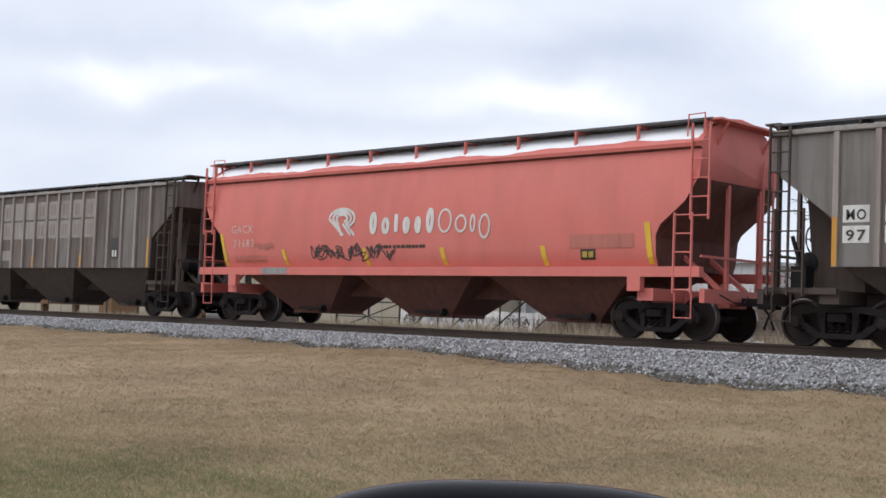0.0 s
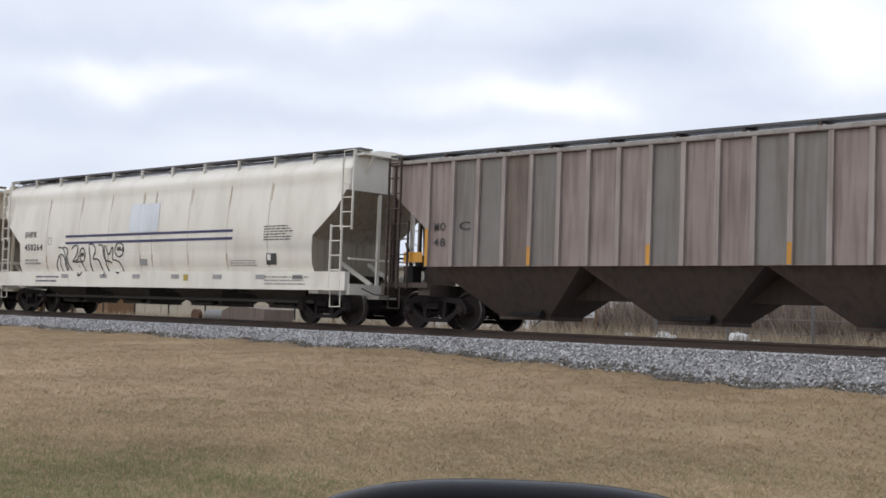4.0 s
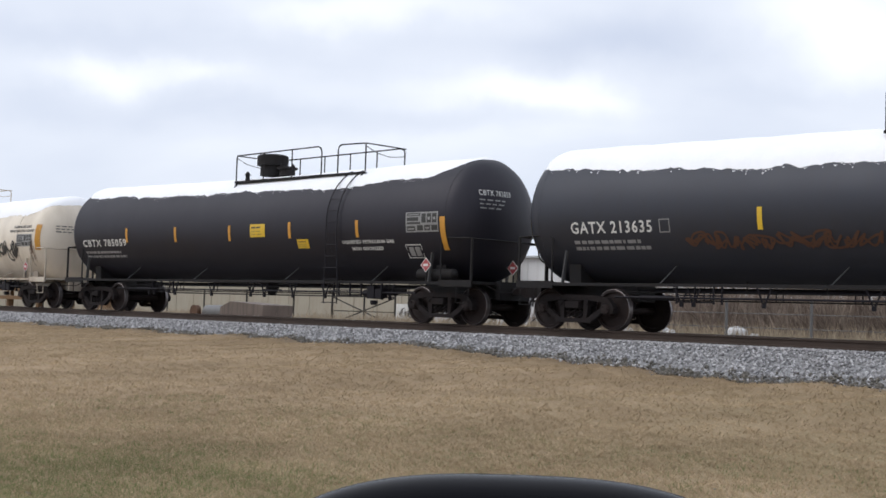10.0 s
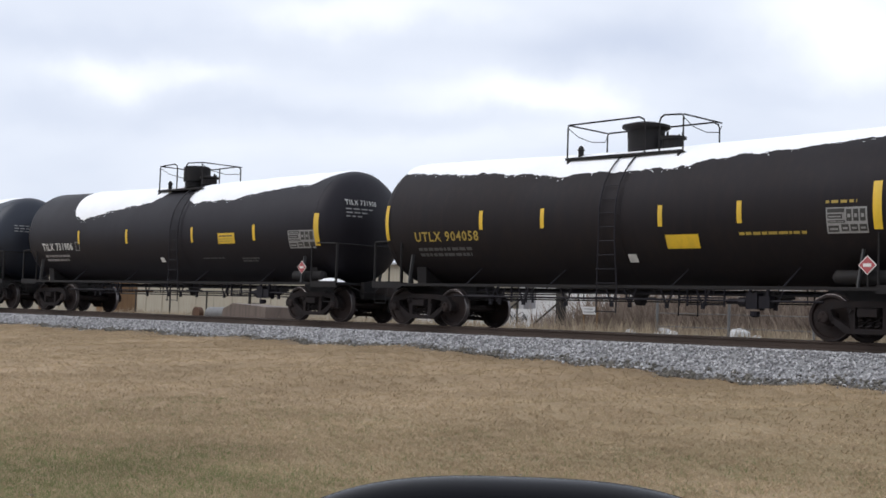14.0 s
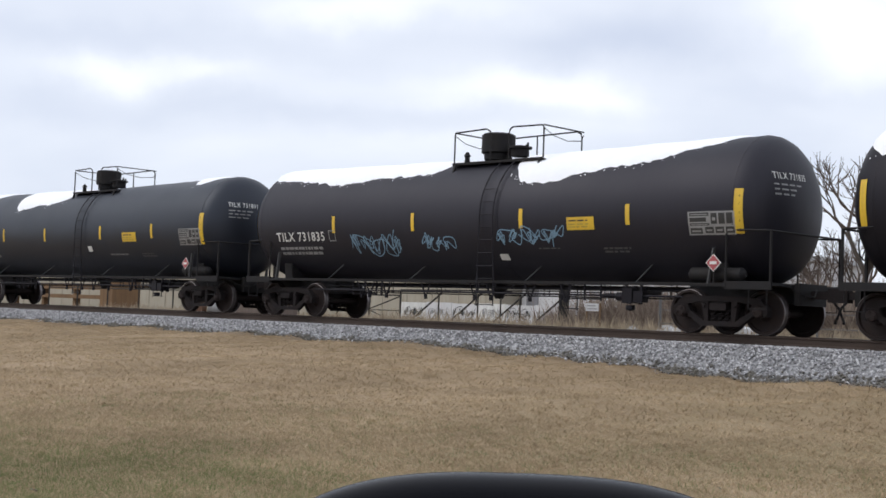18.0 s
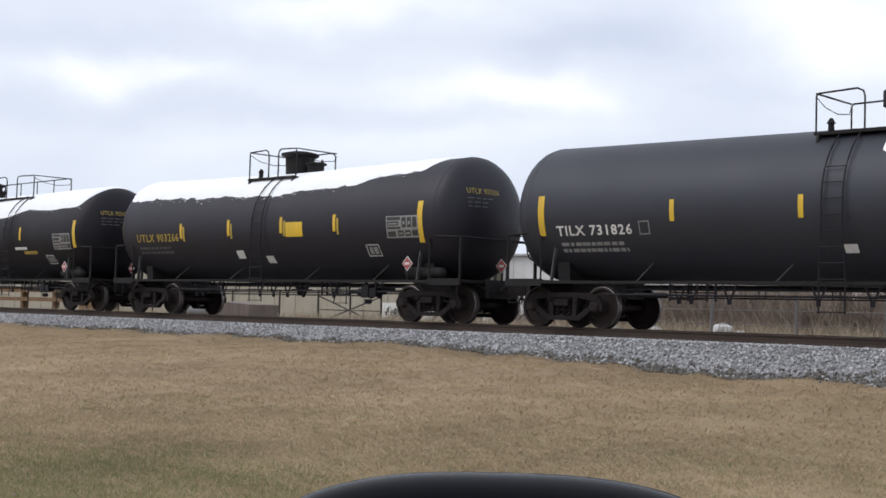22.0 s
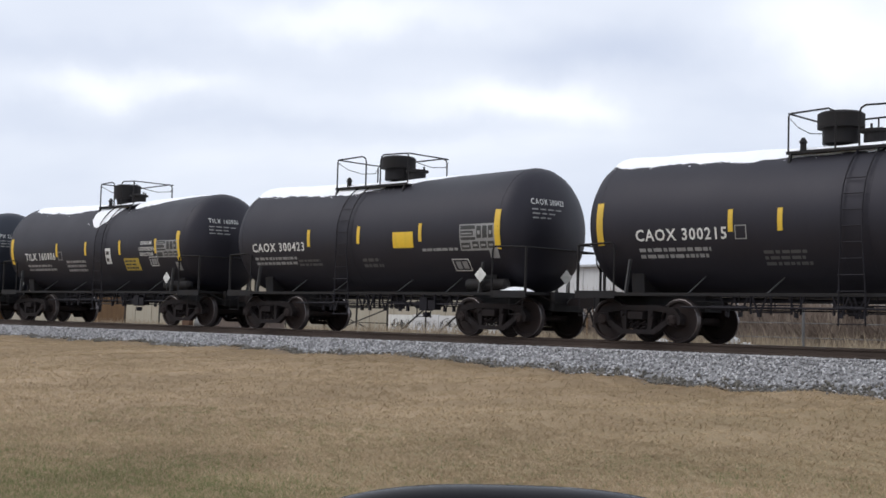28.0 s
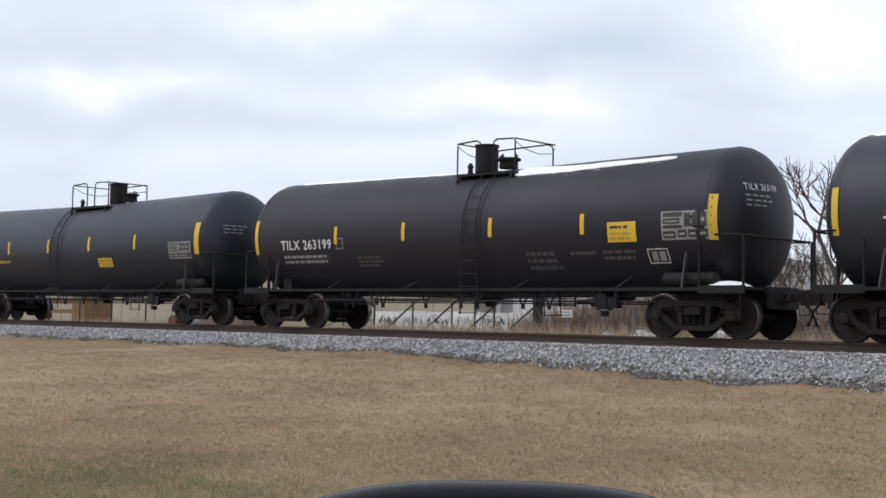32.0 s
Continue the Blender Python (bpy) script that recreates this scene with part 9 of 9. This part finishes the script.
SPECS.append(dict(
    label='blue-grey tank car with snow along the crest',
    body='grey_blue_paint',
    top=4.0,
    R=1.49,
    plat=(0.19, 2.73),
    dome=-0.95,
    hat='small',
    ladder=(0.46, 0.42),
    ends=(-6.3, 5.87),
    refl_z=(1.95, 0.89),
    strips=[(-3.45, 2.38), (-1.45, 2.38), (1.3, 2.39), (3.39, 2.4)],
    mark=('UTLX 66', -5.32, -3.26, 1.9, 0.23),
    mark_mat='marking_yellow',
    panels=[(1.18, 1.98, 1.72, 2.0, 'yellow_paint', 0), (4.49, 5.58, 1.95, 2.47, 'dim_grey', 5)],
    placards=[],
    snow=[(-6.44, -1.02, [(-6.44, 36), (-1.02, 36)]), (-0.51, 5.42, [(-0.51, 52), (2.1, 39), (5.06, 28), (5.42, 11)])]))
SPECS.append(dict(
    label='black tank car with snow on its crest',
    plat=(0.03, 2.84),
    dome=-0.07,
    hat='pot',
    ladder=(0.24, 0.42),
    ends=(None, 5.86),
    refl_z=(2.05, 0.91),
    strips=[(1.12, 2.47), (3.22, 2.46)],
    panels=[(4.77, 5.73, 2.15, 2.6, 'dim_grey', 4)],
    bars=[(1.37, 4.15, 1.66, 1.94, 2, 'dim_grey')],
    placards=[],
    snow=[(-6.5, 5.8, 36)]))
SPECS.append(dict(
    reservoir=False,
    label='light grey tank car with orange strips',
    body='light_grey_paint',
    frame='light_grey_paint',
    refl='orange_mark',
    top=4.0,
    plat=(-0.06, 2.4),
    dome=-0.05,
    hat='none',
    ladder=(-0.54, 0.42),
    ends=(-5.37, 5.28),
    refl_z=(1.63, 0.74),
    strips=[(-1.82, 2.16), (1.21, 2.16), (2.95, 2.15)],
    mark=('UTLX 632067', -4.22, -2.21, 1.9, 0.2),
    mark_mat='marking_dark',
    small_mat='marking_grey',
    panels=[(-2.48, -1.81, 1.52, 1.81, 'dull_yellow', 0), (4.0, 5.03, 1.77, 2.19, 'marking_grey', 4)],
    texts=[('SODIUM', 4.3, 4.72, 2.67, 0.11, 'marking_dark'), ('HYDROXIDE', 4.2, 4.84, 2.52, 0.11, 'marking_dark'), ('SOLUTION', 4.27, 4.79, 2.36, 0.1, 'marking_dark')],
    bars=[(-0.1, 0.47, 1.74, 1.92, 2, 'marking_grey'), (1.36, 1.82, 1.77, 1.88, 2, 'marking_grey'), (2.34, 2.78, 1.79, 1.87, 1, 'marking_grey')],
    placards=[(4.52, 'placard_red')],
    snow=[(-5.46, 5.56, [(-5.46, 33), (-1.29, 30), (1.44, 41), (5.56, 28)])]))
SPECS.append(dict(
    label='white tank car with a black middle and underside',
    body='white_paint',
    frame='steel_black',
    refl='dark_strip',
    top=3.83,
    R=1.45,
    plat=(0.13, 2.75),
    dome=-0.55,
    hat='none',
    ladder=(0.1, 0.42),
    ends=(-5.48, 5.21),
    refl_z=(1.98, 0.87),
    strips=[],
    mark=('UTLX 65950', -4.25, -2.27, 2.09, 0.25),
    mark_mat='marking_dark',
    panels=[(1.95, 2.59, 1.82, 2.15, 'dull_yellow', 0), (4.02, 5.07, 2.09, 2.54, 'marking_grey', 4), (-2.01, -1.93, 2.17, 2.6, 'marking_dark', 0), (-1.84, -1.77, 2.16, 2.59, 'marking_dark', 0), (1.63, 1.71, 2.2, 2.63, 'dull_yellow', 0), (1.81, 1.89, 2.2, 2.62, 'dull_yellow', 0)],
    texts=[('SODIUM HYDROXIDE', 3.97, 5.25, 2.9, 0.13, 'marking_dark'), ('SOLUTION', 3.96, 4.63, 2.75, 0.12, 'marking_dark')],
    boxes=[(3.03, 3.49, 1.48, 1.74)],
    placards=[(4.69, 'placard_red')],
    snow=[(-1.6, 1.43, [(-1.6, 28), (1.43, 22)])], end_rust=True, twotone=True))
SPECS.append(dict(
    label='short black tank car with white lettering',
    top=4.02,
    R=1.5,
    plat=(0.22, 2.42),
    dome=-0.3,
    hat='pot',
    ladder=(0.7, 0.42),
    ends=(-5.04, 4.62),
    refl_z=(2.02, 0.9),
    strips=[(-1.86, 2.44), (-0.78, 2.43), (1.9, 2.42)],
    mark=('CAOX 300215', -4.13, -1.95, 2.09, 0.24),
    panels=[(2.05, 2.68, 2.12, 2.47, 'yellow_paint', 0), (3.48, 4.54, 1.98, 2.63, 'dim_grey', 4), (4.1, 4.52, 1.84, 2.11, 'marking_grey', 0)],
    bars=[(-1.19, -0.18, 1.54, 1.87, 3, 'dim_grey')],
    placards=[(4.15, 'marking_white')],
    snow=[(-5.46, 1.28, [(-5.46, 36), (1.28, 33)]), (1.2, 4.42, [(1.2, 22), (4.42, 8)])]))
SPECS.append(dict(
    label='short black tank car with a yellow panel',
    top=4.02,
    R=1.5,
    plat=(-0.27, 2.73),
    dome=-0.18,
    hat='pot',
    ladder=(-0.59, 0.42),
    ends=(-5.28, 4.65),
    refl_z=(2.01, 0.92),
    strips=[(-1.98, 2.43), (-0.04, 2.46), (2.17, 2.46)],
    mark=('CAOX 300423', -4.39, -2.16, 2.11, 0.23),
    panels=[(1.22, 1.93, 2.1, 2.49, 'yellow_paint', 0), (3.48, 4.57, 1.99, 2.61, 'dim_grey', 5), (4.36, 4.63, 1.81, 2.09, 'marking_grey', 0)],
    bars=[(-2.5, -1.48, 1.69, 1.9, 2, 'dim_grey'), (0.04, 0.76, 1.62, 1.9, 2, 'dim_grey'), (2.22, 3.41, 1.98, 2.1, 1, 'marking_grey')],
    boxes=[(3.11, 3.64, 1.53, 1.81)],
    placards=[(4.15, 'marking_white'), (6.64, 'marking_white')],
    snow=[(-5.25, 0.4, [(-5.25, 39), (-1.55, 41), (0.4, 33)]), (0.3, 2.59, [(0.3, 33), (2.59, 11)])], ledges=('platform',)))
SPECS.append(dict(
    label='short black tank car lettered for caustic solution',
    top=4.02,
    R=1.5,
    plat=(0.44, 2.01),
    dome=-0.31,
    hat='drum',
    ladder=(0.56, 0.42),
    ends=(-5.13, 4.83),
    refl_z=(1.94, 0.87),
    strips=[(-2.13, 2.37), (-0.32, 2.39), (1.69, 2.38), (3.67, 2.39)],
    mark=('TILX 160906', -4.23, -2.24, 2.06, 0.24),
    panels=[(1.88, 2.69, 1.67, 2.04, 'dull_yellow', 3), (0.87, 1.17, 1.88, 2.37, 'marking_white', 2), (3.7, 4.81, 2.04, 2.55, 'dim_grey', 6), (4.58, 4.83, 1.65, 1.9, 'marking_grey', 0)],
    texts=[('SODIUM', 2.88, 3.46, 2.44, 0.11, 'marking_white'), ('HYDROXIDE', 2.76, 3.59, 2.26, 0.11, 'marking_white'), ('SOLUTION', 2.81, 3.51, 2.1, 0.11, 'marking_white')],
    bars=[(-1.56, -0.24, 1.64, 2.05, 3, 'marking_grey')],
    boxes=[(3.29, 3.7, 1.79, 2.07)],
    placards=[(4.28, 'marking_white')],
    snow=[(-5.22, -0.35, [(-5.22, 33), (-2.44, 39), (-0.35, 28)]), (-0.66, 0.97, [(-0.66, 58), (0.1, 63), (0.97, 47)]), (1.26, 4.48, [(1.26, 41), (2.74, 30), (4.48, 8)])]))
SPECS.append(dict(
    label='dull charcoal tank car with streaks of snow',
    body='faded_black_paint',
    top=3.98,
    plat=(-0.11, 2.55),
    dome=0.49,
    hat='small2',
    ladder=(-0.73, 0.42),
    ends=(-7.12, 7.12),
    refl_z=(2.08, 0.82),
    strips=[(-4.11, 2.42), (-1.93, 2.41), (1.3, 2.41), (4.11, 2.38)],
    mark=('SHPX 210550', -5.9, -4.2, 2.07, 0.22),
    panels=[(5.88, 6.98, 2.02, 2.54, 'dim_grey', 5)],
    bars=[(1.35, 1.8, 1.72, 1.94, 2, 'dim_grey'), (-2.32, -2.01, 1.76, 1.95, 1, 'dim_grey')],
    placards=[(5.82, 'marking_white'), (9.2, 'marking_white')],
    snow=[(-7.36, -5.27, [(-7.36, 36), (-5.27, 52)]), (-5.06, -2.52, [(-5.06, 36), (-2.52, 55)]), (-2.31, -0.73, [(-2.31, 33), (-0.73, 44)]), (0.68, 5.79, [(0.68, 47), (2.15, 39), (3.42, 28), (5.79, 11)])]))
SPECS.append(dict(
    label='bare black tank car without snow',
    body='gloss_black_paint',
    top=3.98,
    plat=(-0.2, 2.49),
    dome=0.42,
    hat='small2',
    ladder=(-0.67, 0.42),
    ends=(-7.08, 7.12),
    refl_z=(1.73, 0.86),
    strips=[(-4.27, 1.95), (-1.62, 1.96), (1.04, 1.93), (3.55, 1.93)],
    mark=('SHPX 210548', -6.53, -4.49, 1.93, 0.24),
    panels=[(1.13, 1.91, 1.94, 2.25, 'yellow_paint', 2), (5.73, 6.84, 1.84, 2.33, 'dim_grey', 5)],
    bars=[(5.08, 5.63, 1.58, 1.76, 2, 'dim_grey'), (3.17, 3.6, 1.65, 1.71, 1, 'dim_grey')],
    placards=[],
    snow=[], slant=0.1))
SPECS.append(dict(
    body='slate_black_paint',
    label='black tank car with a square yellow panel',
    top=3.98,
    plat=(0.49, 1.98),
    dome=-0.31,
    hat='small2',
    ladder=(0.63, 0.42),
    ends=(-7.22, 7.0),
    refl_z=(1.96, 0.89),
    strips=[(-4.28, 2.4), (-1.04, 2.42), (1.44, 2.41), (4.33, 2.42)],
    mark=('TILX 263212', -6.27, -4.34, 2.04, 0.24),
    panels=[(2.7, 3.4, 2.02, 2.42, 'yellow_paint', 0), (5.79, 6.85, 1.95, 2.5, 'marking_white', 5)],
    bars=[(-1.4, -0.41, 1.54, 1.73, 2, 'dim_grey'), (0.85, 1.73, 1.53, 1.73, 2, 'dim_grey'), (2.43, 3.14, 1.63, 1.71, 1, 'dim_grey'), (3.81, 4.71, 1.59, 1.73, 2, 'dim_grey')],
    boxes=[(5.27, 5.81, 1.45, 1.72)],
    placards=[],
    snow=[(-7.22, -0.77, [(-7.22, 19), (-0.77, 17)]), (1.42, 3.97, [(1.42, 28), (3.97, 11)])]))
SPECS.append(dict(
    label='glossy black tank car with white data panel',
    top=3.98,
    plat=(0.54, 1.86),
    dome=-0.2,
    hat='small2',
    ladder=(0.69, 0.42),
    ends=(-7.15, 7.06),
    refl_z=(1.96, 0.91),
    strips=[(-3.94, 2.38), (-1.51, 2.4), (1.28, 2.4), (3.89, 2.38)],
    mark=('TILX 263199', -6.11, -4.12, 2.05, 0.25),
    panels=[(4.55, 5.27, 1.97, 2.39, 'yellow_paint', 3), (5.89, 6.99, 1.98, 2.56, 'marking_white', 5)],
    bars=[(-3.21, -2.21, 1.56, 1.85, 3, 'dim_grey'), (2.27, 3.29, 1.4, 1.85, 3, 'dim_grey'), (3.5, 4.25, 1.71, 1.83, 1, 'dim_grey'), (4.36, 5.35, 1.59, 1.84, 2, 'dim_grey')],
    boxes=[(5.47, 5.97, 1.52, 1.82)],
    placards=[], ledges=('platform',), snow=[(-6.89, -0.53, [(-6.89, 17), (-0.53, 14)]), (1.34, 5.75, [(1.34, 37), (3.7, 36), (5.75, 34)], dict(far=[(1.34, 14), (2.6, 24), (5.75, 28)], rag=1.5, thick=0.03))]))
SPECS.append(dict(
    label='dull grey-black tank car at the end of the train',
    body='faded_black_paint',
    top=3.98,
    plat=(0.2, 2.22),
    dome=0.49,
    hat='small2',
    ladder=(-0.69, 0.42),
    ends=(None, 6.95),
    refl_z=(2.03, 0.92),
    strips=[(-3.78, 2.45), (-1.2, 2.46), (1.28, 2.47), (3.84, 2.46)],
    panels=[(1.77, 2.56, 1.73, 2.01, 'yellow_paint', 2), (5.6, 6.69, 1.92, 2.41, 'dim_grey', 4)],
    bars=[(-4.46, -3.61, 1.91, 2.07, 1, 'marking_yellow')],
    placards=[],
    snow=[]))
TRAIN = place_train()


def motions():
    for car, x0, L in TRAIN:
        walk(car, [(t, pose(x0 + train_shift(t), TRACK_Y, 0)) for t in range(0, 33)])
    # the wheels turn while their car is before the camera: one row a picture, a fifth of a turn and a bit each
    for w, number, off in WHEELS:
        x0 = TRAIN[number][1]
        rows = []
        n = int(SECONDS * FPS)
        vis = [k for k in range(n + 1) if -62 < x0 + train_shift(k / FPS) < 12]
        base = (w.location.x, 0, 0.457)
        if not vis:
            vis = [0]
        start = train_shift(vis[0] / FPS)
        ks = ([0] if vis[0] > 0 else []) + vis + ([n] if vis[-1] < n else [])
        stop = train_shift(vis[-1] / FPS)
        for k in ks:
            d = min(max(train_shift(k / FPS), start), stop) - start
            rows.append((k / FPS, pose(*base, 0, math.degrees(d / 0.457) % 360, 0)))
        walk(w, rows)


motions()
